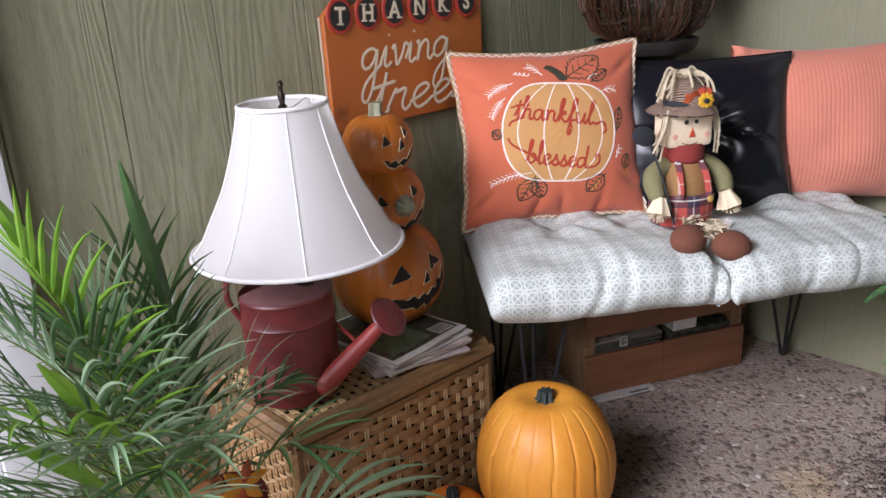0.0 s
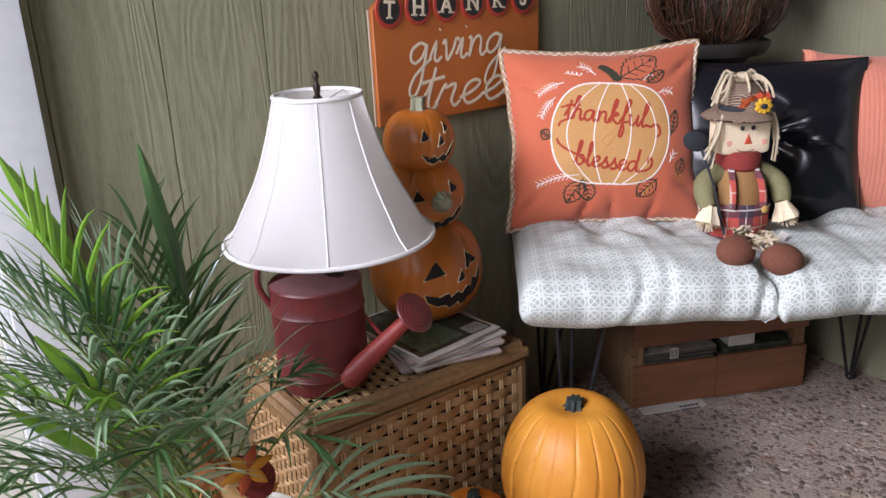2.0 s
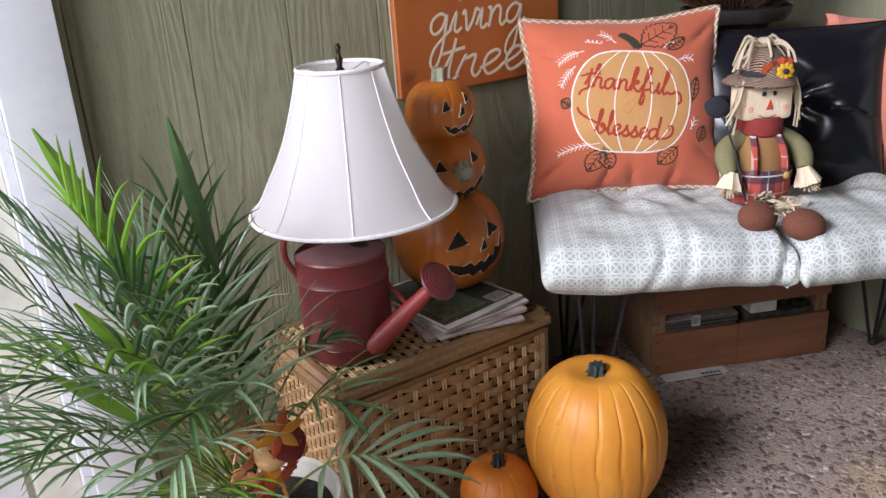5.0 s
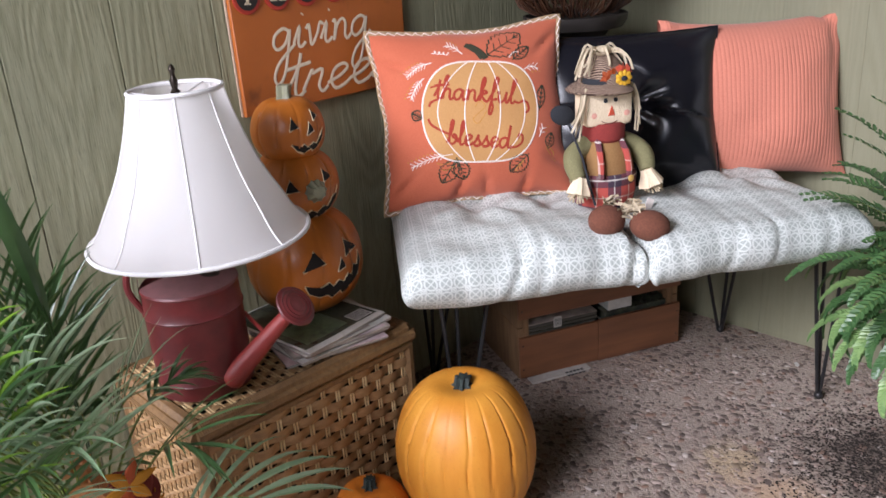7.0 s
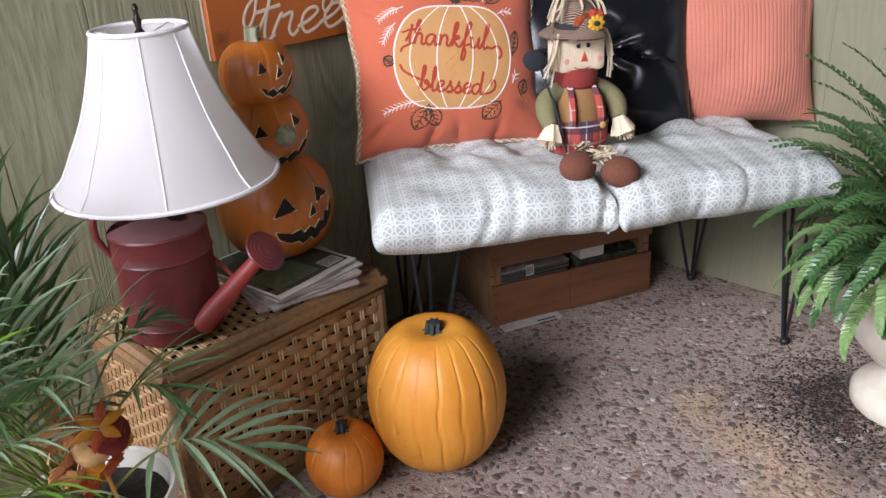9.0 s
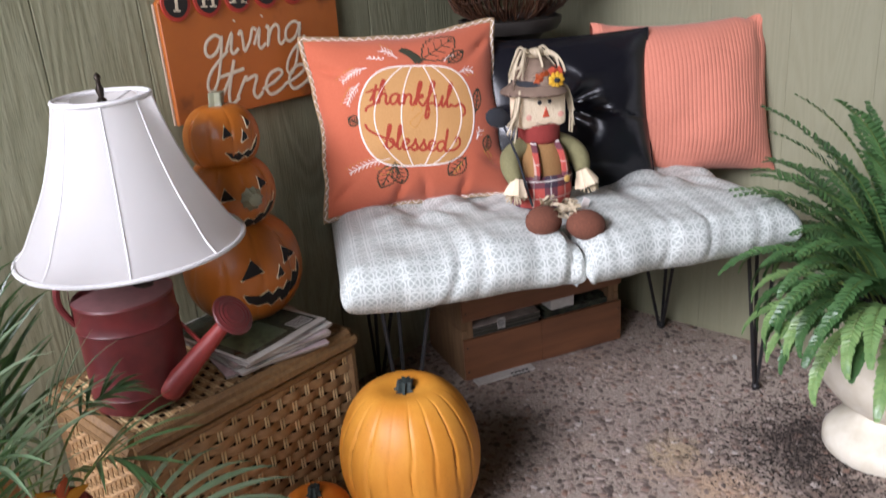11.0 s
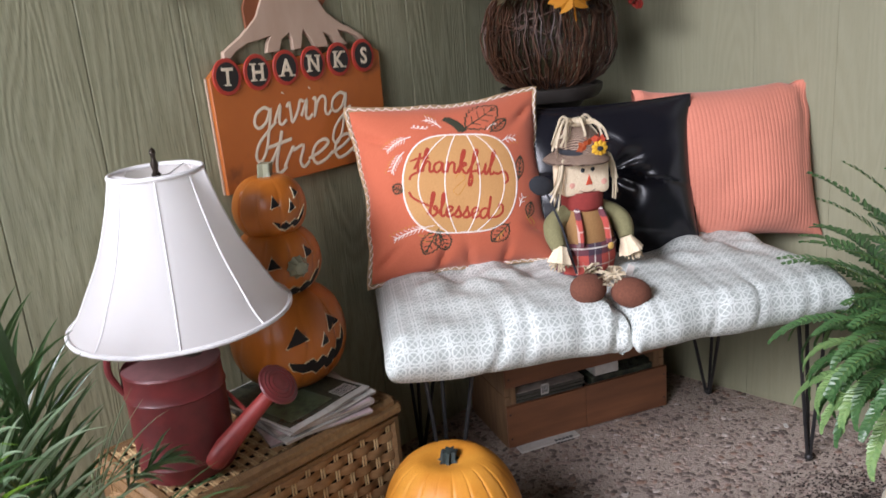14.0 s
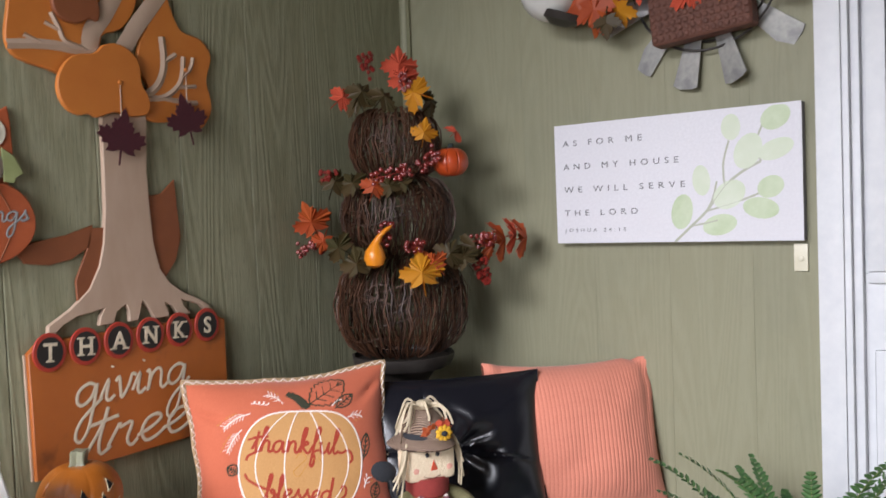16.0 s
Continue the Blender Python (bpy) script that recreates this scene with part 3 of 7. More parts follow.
    bm = bmesh.new()
    bm.from_mesh(me)
    bpy.data.objects.remove(ob)
    bpy.data.meshes.remove(me)
    bm.transform(Matrix.Rotation(radians(90), 4, "X") @ Matrix.Diagonal((stretch, 1, 1, 1)))
    return bm


def ball(r, m=None, u=14, v=9):
    bm = bmesh.new()
    bmesh.ops.create_uvsphere(bm, u_segments=u, v_segments=v, radius=r)
    if m is not None:
        bm.transform(m)
    return bm


# ---- structure ----
def plank_mesh(width, height, thick=0.012, gap=0.0007, edge=0.0016):
    """One siding board, face towards -y, its lower left front corner at the origin."""
    return rbox(gap, width - gap, 0, thick, 0, height, edge, 1)


CEILING_Z = 2.90

floor = part("floor", rbox(-3.4, 0.12, -3.5, 0.14, -0.12, 0.0), FLOOR_MAT, None, "exposed-aggregate concrete porch floor with brown pebbles", False)
tagged(floor, category="floor", kind="structure")
# out of view, grey-brown so that its bounce adds no green
ground = part("ground", rbox(-60, 60, -60, 60, -0.30, -0.13), EARTH, None, "bare grey-brown ground outside the porch", False)
tagged(ground, category="ground", kind="structure")
# out of view, coloured dark to keep bounced light off the corner
ceiling = part("ceiling", rbox(-3.4, 0.12, -3.5, 0.14, CEILING_Z, CEILING_Z + 0.1), CEIL, None, "unseen ceiling coloured dark to cut bounced light", False)
tagged(ceiling, category="ceiling", kind="structure")

wall_a = structure("wall_north", "sage-green painted wood siding wall with vertical grooves", "wall")
part("wall_backing", rbox(-1.86, 0.12, 0.0085, 0.14, 0, CEILING_Z), GAP_DARK, wall_a, smooth=False)
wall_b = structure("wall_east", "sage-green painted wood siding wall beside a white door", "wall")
part("wall_backing", rbox(0.0085, 0.12, -1.15, 0.0085, 0, CEILING_Z), GAP_DARK, wall_b, smooth=False)
part("wall_backing", rbox(0.0085, 0.12, -3.5, -2.25, 0, CEILING_Z), SIDING, wall_b, smooth=False)
part("wall_backing", rbox(0.0085, 0.12, -2.25, -1.15, 2.16, CEILING_Z), SIDING, wall_b, smooth=False)

corner_bead = part("corner_trim", tube([(-0.012, -0.012, 0), (-0.012, -0.012, CEILING_Z)], 0.016, 8), SIDING, None, "narrow sage-green corner bead where the walls meet")
tagged(corner_bead, category="trim", kind="structure")

# unseen far sides, added to shape the light: a half wall with an opening above, and a plain end wall
side_w = structure("wall_west", "unseen dull olive half wall with an opening, added to shape daylight", "wall")
part("wall_backing", rbox(-3.4, -3.3, -3.5, 0.14, 0, 0.95), UNSEEN_WALL, side_w, smooth=False)
part("wall_backing", rbox(-3.4, -3.3, -3.5, 0.14, 2.58, CEILING_Z), UNSEEN_WALL, side_w, smooth=False)
part("wall_backing", rbox(-3.4, -3.3, -3.5, -2.85, 0.95, 2.58), UNSEEN_WALL, side_w, smooth=False)
side_s = structure("wall_south", "unseen plain dull olive end wall, added to cut fill light", "wall")
part("wall_backing", rbox(-3.3, 0.0, -3.5, -3.4, 0, CEILING_Z), UNSEEN_WALL, side_s, smooth=False)

# white post that ends the siding, with the jamb and panelled shutter beyond it
post = structure("trim_post", "white painted square porch post", "post")
part("post_board", rbox(-1.955, -1.848, -0.055, 0.10, 0, CEILING_Z, 0.004), WHITE_PAINT, post)
part("post_edge", rbox(-1.972, -1.9555, -0.035, 0.10, 0, CEILING_Z, 0.003), WHITE_PAINT, post)
part("jamb", rbox(-2.050, -1.9725, 0.0, 0.10, 0, CEILING_Z, 0.004), CREAM_PAINT, post)
shutter = structure("window_shutter", "white panelled shutter beyond the porch post", "shutter")
part("shutter_panel", rbox(-2.60, -2.064, 0.035, 0.075, 0, CEILING_Z, 0.003), WHITE_PAINT, shutter)
for k in range(5):
    part("shutter_rail", rbox(-2.58, -2.085, 0.022, 0.0345, 0.08 + 0.48 * k, 0.16 + 0.48 * k, 0.004), WHITE_PAINT, shutter)
part("wall_backing", rbox(-3.3, -2.605, 0.03, 0.14, 0, CEILING_Z), CREAM_PAINT, shutter, smooth=False)

# white door with its casing
door = structure("door_1", "white panelled door with a glazed upper light, closed", "door")
for k, (y0, y1, x0) in enumerate(((-1.196, -1.144, -0.022), (-1.210, -1.1965, -0.016), (-1.228, -1.2105, 0.004))):
    part("casing", rbox(x0, 0.10, y0, y1, 0, 2.10, 0.003), WHITE_PAINT, door)
part("casing", rbox(-0.022, 0.10, -2.25, -1.144, 2.1005, 2.16, 0.003), WHITE_PAINT, door)
part("casing", rbox(-0.022, 0.10, -2.25, -2.196, 0, 2.10, 0.003), WHITE_PAINT, door)
part("door_leaf", rbox(0.030, 0.075, -2.195, -1.2285, 0.012, 1.095, 0.003), WHITE_PAINT, door)
part("door_leaf", rbox(0.030, 0.075, -1.262, -1.2285, 1.0955, 2.098, 0.003), WHITE_PAINT, door)
part("door_leaf", rbox(0.030, 0.075, -2.195, -2.16, 1.0955, 2.098, 0.003), WHITE_PAINT, door)
part("door_leaf", rbox(0.030, 0.075, -2.1595, -1.2625, 2.0, 2.098, 0.003), WHITE_PAINT, door)
# opaque grey: the reflection is put into the pane's colour
part("glass_pane", rbox(0.048, 0.054, -2.16, -1.262, 1.09, 2.0), GLASS_GREY, door, "glass pane coloured an opaque reflection grey", False)
part("glazing_bead", rbox(0.016, 0.0475, -1.277, -1.236, 1.10, 2.0, 0.006), WHITE_PAINT, door)
part("glazing_bead", rbox(0.016, 0.0475, -2.16, -1.236, 1.075, 1.0995, 0.006), WHITE_PAINT, door)
for z in (1.27, 1.45, 1.63, 1.81):
    part("glazing_bar", rbox(0.040, 0.0475, -2.15, -1.2775, z, z + 0.008, 0.001), STEEL, door)
part("glazing_bar", rbox(0.036, 0.0395, -1.300, -1.290, 1.10, 2.0, 0.001), STEEL, door)
part("door_panel", rbox(0.018, 0.0295, -2.10, -1.247, 0.16, 0.93, 0.008), WHITE_PAINT, door)


# ---- bench, its cushions and the pillows ----
BENCH = pose(-1.115, -0.402, 0, 0, 0, -33.5)


def hairpin(at, toes):
    """An iron hairpin leg: three rods from a plate down to one foot."""
    bm = bmesh.new()
    foot = Vector(at)
    for dx, dy in toes:
        tube([(foot.x + dx, foot.y + dy, 0.414), (foot.x + dx * 0.08, foot.y + dy * 0.08, 0.012)], 0.0046, 7, bm=bm)
    join(bm, ball(0.011, Matrix.Translation((foot.x, foot.y, 0.0105)), 10, 6))
    return bm


def build_bench():
    root = thing("bench", BENCH, "low corner bench on black iron hairpin legs", "bench")
    part("seat_board", rbox(0.03, 0.985, 0.03, 0.50, 0.414, 0.440, 0.004), BENCH_WOOD, root)
    for at, toes in (((0.985, 0.092), ((-0.055, -0.01), (0.0, 0.035), (0.034, 0.0))), ((0.10, 0.10), ((0.07, -0.03), (-0.03, 0.0), (0.02, 0.07))),
                     ((0.94, 0.485), ((-0.03, -0.15), (-0.1, -0.01), (0.01, -0.02))), ((0.10, 0.47), ((0.09, -0.02), (0.0, -0.1), (-0.02, 0.0)))):
        part("leg", hairpin(at, toes), STEEL, root)


def pad_line(span, r, lo, hi, n):
    """Places across a stuffed pad: (place, rise 0 to 1, length along the cloth), rolled over at both ends."""
    tuck, steps = radians(58), 12
    out = []
    for k in range(steps + 1):
        a = -tuck + (tuck + math.pi / 2) * k / steps
        out.append((lo + r * (1 - math.cos(a)), (math.sin(a) + math.sin(tuck)) / (1 + math.sin(tuck))))
    inner = [(lo + r + (hi - lo - 2 * r) * k / n, 1.0) for k in range(1, n)]
    line = out + inner + [(lo + hi - x, z) for x, z in reversed(out)]
    total, res = 0.0, []
    for k, (x, z) in enumerate(line):
        if k:
            total += math.hypot(x - line[k - 1][0], (z - line[k - 1][1]) * r * 1.9)
        res.append((x, z, total))
    return res


def cushion_mesh(w, d, h, seed, tufts=(), creases=(), ends=(0.0, 0.0, 0.0)):
    """A stuffed seat pad rolled over to a seam below, with tufts and pinched creases; its print follows the cloth."""
    bm = bmesh.new()
    uvl = bm.loops.layers.uv.new("UVMap")
    across = pad_line(w, 0.046, -0.012, w + 0.010, 46)
    deep = pad_line(d, 0.050, -0.034, d + 0.02, 40)
    grid = {}
    for i, (x, zx, lx) in enumerate(across):
        for j, (y, zy, ly) in enumerate(deep):
            u, v = x / w, y / d
            mid = max(0.0, math.sin(math.pi * min(max(u, 0), 1))) * max(0.0, math.sin(math.pi * min(max(v, 0), 1)))
            z = h * zx * zy * (0.90 + 0.16 * mid ** 0.6)
            inset = 0.47 * 0.048
            px = x + (min(max(x, -0.012 + inset), w + 0.010 - inset) - x) * (1 - zy) ** 2
            py = y + (min(max(y, -0.034 + inset), d + 0.02 - inset) - y) * (1 - zx) ** 2
            for tu, tv, sink, wide in tufts:
                r = math.hypot((u - tu) / wide, (v - tv) / wide)
                z -= sink * math.exp(-r * r) * zx * zy
                z += 0.006 * math.sin(math.atan2(v - tv, u - tu) * 6 + seed) * math.exp(-((r - 1.5) / 0.8) ** 2) * zx * zy
            front = math.exp(-(max(y + 0.034, 0) / 0.085) ** 2)
            for cu, slant, fold, wide in creases:
                sink = 1.2 * fold
                s = (u - cu - slant * (zy - 0.5)) / wide
                g = (math.exp(-s * s) - 0.55 * math.exp(-(s - 1.7) ** 2) - 0.4 * math.exp(-(s + 1.9) ** 2)) * front
                py += sink * g * (1 - 0.55 * zy) * math.sin(math.pi * min(zy * 0.85 + 0.1, 1))
                z -= sink * g * zy * 0.8
            z += (0.012 * noise.noise((u * 3.5 + seed, v * 3.5, 0.3)) + 0.006 * noise.noise((u * 9 + seed, v * 8, 2.3))) * zx * zy
            py += 0.012 * noise.noise((u * 5 + seed, z * 14, 7.1)) * front * (1 if zy < 1 else 0)
            z *= 1 - 0.14 * max(0.0, v - 0.45)
            z += ends[0] * max(0.0, 1 - u / 0.3) ** 2 * (1 - zy * zx) * front + ends[1] * max(0.0, (u - 0.7) / 0.3) ** 2 * (1 - zy * zx) * front
            px += ends[2] * max(v, 0.0) * max(0.0, 1 - u)
            # seam below draws in between its corners
            low = (1 - zy) ** 3 * front
            py += 0.010 * low * math.sin(math.pi * min(max(u, 0), 1)) ** 0.4
            # corners of the seam poke out
            for side, edge in ((-1, -0.012), (1, w + 0.010)):
                ear = math.exp(-((x - edge) / 0.045) ** 2 - ((y + 0.034) / 0.050) ** 2) * (1 - zx * zy)
                px, py, z = px + side * 0.007 * ear, py - 0.008 * ear, z + 0.002 * ear
            grid[i, j] = (bm.verts.new((px, py, max(z, -0.014))), (lx, ly))
    ni, nj = len(across) - 1, len(deep) - 1
    for i in range(ni):
        for j in range(nj):
            q = [grid[i, j], grid[i + 1, j], grid[i + 1, j + 1], grid[i, j + 1]]
            f = bm.faces.new([a[0] for a in q])
            for loop, a in zip(f.loops, q):
                loop[uvl].uv = a[1]
    return bm


def seat_cushion(u0, n0, w, d, h, seed, tufts, creases, ends, label, turn=0.0):
    root = thing("seat_cushion", BENCH @ pose(u0, n0, 0.4405, 0, 0, turn), label, "cushion", "cushions on the bench")
    part("cushion_cover", cushion_mesh(w, d, h, seed, tufts, creases, ends), LATTICE, root)


def pillow_surface(w, h, t, dog=0.10):
    """A function that lays (x, y) of a pillow's face, -0.5 to 0.5 across, onto its bulging front."""
    def lay(x, y, lift=0.0, side=1):
        a, b = min(abs(2 * x), 1.0), min(abs(2 * y), 1.0)
        px = x * w * (1 - dog * (1 - b ** 2) * a ** 2.0)
        py = y * h * (1 - dog * (1 - a ** 2) * b ** 2.0)
        bulge = t / 2 * ((1 - a ** 2.6) * (1 - b ** 2.6)) ** 0.62
        bulge += 0.0035 * noise.noise((x * 7, y * 7, t * 90)) * min(1, 3 * (1 - a)) * min(1, 3 * (1 - b))
        return (px, -(bulge + lift) * side, py)
    return lay


def pillow_mesh(lay, n=30, ribs=0.0):
    bm = bmesh.new()
    for side in (1, -1):
        g = {}
        for i in range(n + 1):
            for j in range(n + 1):
                x, y = i / n - 0.5, j / n - 0.5
                g[i, j] = bm.verts.new(lay(x, y, -ribs if ribs and i % 4 == 0 else 0.0, side))
        for i in range(n):
            for j in range(n):
                q = (g[i, j], g[i + 1, j], g[i + 1, j + 1], g[i, j + 1])
                bm.faces.new(q if side == 1 else q[::-1])
    bmesh.ops.remove_doubles(bm, verts=bm.verts[:], dist=0.0002)
    return bm


def border(lay, n=30):
    s = [i / n - 0.5 for i in range(n)]
    return [lay(a, -0.5) for a in s] + [lay(0.5, a) for a in s] + [lay(-a, 0.5) for a in s] + [lay(-0.5, -a) for a in s]


def pillow_root(name, u, n, z, lean, turn, label):
    """A pillow standing on its lower edge, leaning back, its face towards the room."""
    return thing(name, BENCH @ pose(u, n, z, 0, 0, turn) @ pose(0, 0, 0, -lean, 0, 0), label, "pillow", "pillows on the bench")


def build_printed_pillow():
    w, h = 0.446, 0.408
    root = pillow_root("throw_pillow", 0.222, 0.315, 0.528, 14.5, -1.0, "terracotta cotton throw pillow with a tan pumpkin print and braided edge")
    up = Matrix.Translation((0, 0, h / 2))
    lay0 = pillow_surface(w, h, 0.150, 0.09)

    def lay(x, y, lift=0.0, side=1):
        k = 0.0
        for cx, cy, dx, dy, sink in ((-0.12, -0.42, 0.25, 1.0, 0.007), (0.02, -0.43, -0.15, 1.0, 0.006), (-0.41, -0.36, 0.8, 0.7, 0.006), (0.42, -0.30, -0.9, 0.5, 0.006), (0.40, 0.36, -0.8, -0.6, 0.005), (-0.40, 0.30, 0.9, -0.4, 0.005), (0.22, -0.44, 0.2, 1.0, 0.005)):
            a, b = (x - cx) * dx + (y - cy) * dy, (x - cx) * dy - (y - cy) * dx
            k -= 2.2 * sink * math.exp(-(b / 0.022) ** 2 - (a / 0.085) ** 2)
        rim = max(abs(2 * x), abs(2 * y)) ** 6
        wave = Vector((0.007 * rim * noise.noise((y * 6, 1.7, 0)), 0.006 * rim * noise.noise((x * 5, y * 5, 4)), 0.006 * rim * noise.noise((x * 6, 8.3, 0))))
        return up @ (Vector(lay0(x, y, lift + k, side)) + wave)

    part("pillow_cover", pillow_mesh(lay, 56), TERRA, root)
    edge = border(lay, 44)
    part("braided_edge", tube(edge, 0.0068, 6, closed=True), ROPE, root, "cream braided rope edging")
    zig = [Vector(p) + Vector((0, -0.0055 - 0.0012 * (k % 2), 0)) + (Vector(edge[k]) - up @ Vector((0, 0, 0))).normalized() * (0.0040 if k % 2 else -0.0036) for k, p in enumerate(edge)]
    part("zigzag_stitch", tube(zig, 0.0015, 4, closed=True), WHITE_PRINT, root)
    # pumpkin print
    cx, cy, rx, ry, tip = 0.012, 0.010, 0.302, 0.288, radians(-6)

    def turned(x, y):
        return (cx + x * math.cos(tip) - y * math.sin(tip), cy + x * math.sin(tip) + y * math.cos(tip))

    rings = [2 * math.pi * k / 56 for k in range(56)]
    outline = [turned(rx * math.copysign(abs(math.cos(a)) ** 0.86, math.cos(a)), (ry - 0.012 * math.cos(4 * a)) * math.copysign(abs(math.sin(a)) ** 0.90, math.sin(a))) for a in rings]
    part("pumpkin_print", patch(outline, lay, 0.0005, 5), CREAM_PRINT, root, "tan pumpkin print")
    bm = bmesh.new()
    stroke(outline + outline[:1], 0.0105, lay, bm, 0.0014)
    for k in (-0.70, -0.27, 0.30, 0.72):
        rib = [turned(rx * k * math.sin(math.pi * (0.06 + 0.88 * q / 20)) ** 0.7 * 1.05, ry * (0.96 - 1.92 * q / 20)) for q in range(21)]
        stroke(rib, 0.0082, lay, bm, 0.0013)
    # sprigs of fine stitches
    sprigs = ((-0.210, 0.304, -0.348, 0.235, 7), (-0.259, 0.221, -0.342, 0.110, 6), (-0.049, 0.341, -0.122, 0.403, 4), (0.184, 0.294, 0.242, 0.323, 0), (0.256, 0.219, 0.342, 0.216, 3), (0.312, -0.158, 0.350, -0.110, 2), (-0.154, -0.203, -0.375, -0.255, 8))
    gold = bmesh.new()
    for a, b, c, d, teeth in sprigs:
        stroke(smooth_path([(a, b), ((a + c) / 2, (b + d) / 2 + 0.014), (c, d)], 6), 0.0062, lay, bm)
        for q in range(teeth):
            t = 0.22 + 0.78 * q / teeth
            p = Vector((a + (c - a) * t, b + (d - b) * t + 0.028 * t * (1 - t) * 2))
            n = Vector((d - b, a - c)).normalized() * 0.020
            f = Vector((c - a, d - b)).normalized() * 0.022
            stroke([p, p + n + f], 0.0042, lay, bm)
            stroke([p, p - n + f], 0.0042, lay, bm)
            stroke([p + n * 1.2 + f * 1.2, p + n * 1.5 + f * 1.5], 0.006, lay, gold)
    curl = [(-0.120 - 0.075 * q / 24 + 0.008 * math.sin(q * 0.95), 0.350 + 0.018 * q / 24 + 0.009 * math.cos(q * 0.95)) for q in range(25)]
    stroke(curl, 0.0055, lay, bm)
    part("white_outline", bm, WHITE_PRINT, root, "white stitched outline")
    bm = bmesh.new()
    stem_line = smooth_path([(0.050, 0.305), (0.022, 0.356), (-0.024, 0.402)], 6)
    for k in range(2):
        stroke([(x + 0.016 * k, y - 0.004 * k) for x, y in stem_line], 0.034, lay, bm, 0.002 + 0.0004 * k)
    part("stem_print", bm, GREEN_THREAD, root)
    leaves = ((0.077, 0.324, 0.267, 0.438, 0.30), (0.209, 0.285, 0.300, 0.346, 0.24), (0.327, 0.0, 0.358, 0.121, 0.18), (0.362, -0.224, 0.395, -0.144, 0.30), (-0.143, -0.239, -0.214, -0.365, 0.30), (-0.131, -0.240, -0.099, -0.360, 0.28), (0.231, -0.255, 0.138, -0.344, 0.32), (-0.296, 0.008, -0.345, 0.040, 0.42))
    for x, y, ex, ey, fat in leaves:
        bm = bmesh.new()
        ax, ay = ex - x, ey - y
        rim = []
        for q in range(17):
            t = q / 16
            wide = fat * math.sin(math.pi * t) ** 0.75 * (1 + 0.28 * (q % 2))
            rim.append((t, wide))
        rim = [(x + ax * t - ay * g, y + ay * t + ax * g) for t, g in rim] + [(x + ax * t + ay * g, y + ay * t - ax * g) for t, g in reversed(rim)]
        stroke(rim, 0.0085, lay, bm)
        stroke([(x + ax * t, y + ay * t) for t in (-0.12, 0.2, 0.5, 0.95)], 0.0065, lay, bm)
        for t in (0.2, 0.4, 0.6, 0.78):
            for g in (0.7, -0.7):
                g *= fat * math.sin(math.pi * min(t + 0.12, 1))
                stroke([(x + ax * t, y + ay * t), (x + ax * (t + 0.13) - ay * g, y + ay * (t + 0.13) + ax * g)], 0.006, lay, bm)
        part("stitched_leaf", bm, GREEN_THREAD, root)
    for line in ("-.240,-.245 -.205,-.255 -.170,-.251", "0.347,-.223 .375,-.262 .406,-.310", "0.360,-.215 .392,-.250 .400,-.285", "-.150,-.270 -.190,-.292 -.215,-.282", "0.205,-.290 .180,-.312 .165,-.345", "0.215,-.275 .195,-.300 .185,-.330", "-.020,.040 .007,.067 .030,.035 -.005,.005 -.035,-.025 -.010,-.050 .035,.010", "0.060,.030 .075,.012", "0.090,.030 .100,.008"):
        stroke(smooth_path(points(line), 5), 0.0052, lay, gold)
    tagged(part("gold_stitch", gold, GOLD_THREAD, root, "fine gold stitching"), kind="stuff")
    bm = script("thankful", -0.222, 0.106, 0.0560, 0.0165, lay, 0.30, -0.15, 0.86, tail="-.1,.25 .5,.1 1.0,.35 1.5,.15 1.75,-.45 1.4,-.75")
    stroke(smooth_path([(-0.250, 0.064), (-0.238, 0.086), (-0.205, 0.098), (-0.182, 0.104)], 5), 0.0160, lay, bm)
    stroke(smooth_path([(-0.235, 0.165), (-0.190, 0.172), (-0.135, 0.170)], 5), 0.0130, lay, bm)
    part("script_word", bm, RED_THREAD, root, "rust-red script word thankful")
    bm = script("blessed", -0.182, -0.142, 0.0560, 0.0165, lay, 0.26, -0.16, 0.80, tail="-.1,.2 .6,.2 1.25,.7 1.2,1.35 .8,1.45 .75,1.0")
    stroke(smooth_path([(-0.160, -0.095), (-0.215, -0.060), (-0.250, -0.030), (-0.262, 0.0)], 5), 0.0160, lay, bm)
    part("script_word", bm, RED_THREAD, root, "rust-red script word blessed")


def build_leather_pillow():
    w, h = 0.462, 0.385
    root = pillow_root("leather_pillow", 0.569, 0.312, 0.505, 15, -12.0, "shiny black leather pillow with a creased stitched face")
    up = Matrix.Translation((0, 0, h / 2))
    lay0 = pillow_surface(w, h, 0.135, 0.05)

    def lay(x, y, lift=0.0, side=1):
        k = 0.0
        if side == 1:
            # a deep tuft with puckers running out from it, and the seams that meet there
            edge = max(0.0, 1 - abs(2 * x)) ** 0.5 * max(0.0, 1 - abs(2 * y)) ** 0.5
            r, a = math.hypot(x - 0.02, y - 0.06), math.atan2(y - 0.06, x - 0.02)
            k = -0.056 * edge * math.exp(-(r / 0.19) ** 2)
            k -= 0.009 * edge * (math.exp(-((y - 0.06 + 0.25 * max(0.0, x)) / 0.010) ** 2) + math.exp(-((x + 0.12) / 0.012) ** 2))
            k += 0.0075 * edge * math.sin(a * 7 + 1.5 * math.sin(2 * a)) * math.exp(-((r - 0.14) / 0.10) ** 2)
            k += 0.016 * noise.noise((x * 5, y * 4.5, 3.7)) * edge
        return up @ Vector(lay0(x, y, lift + k, side))

    part("pillow_cover", pillow_mesh(lay, 84), LEATHER, root)
    part("piping", tube(border(lay), 0.0022, 6, closed=True), LEATHER, root)


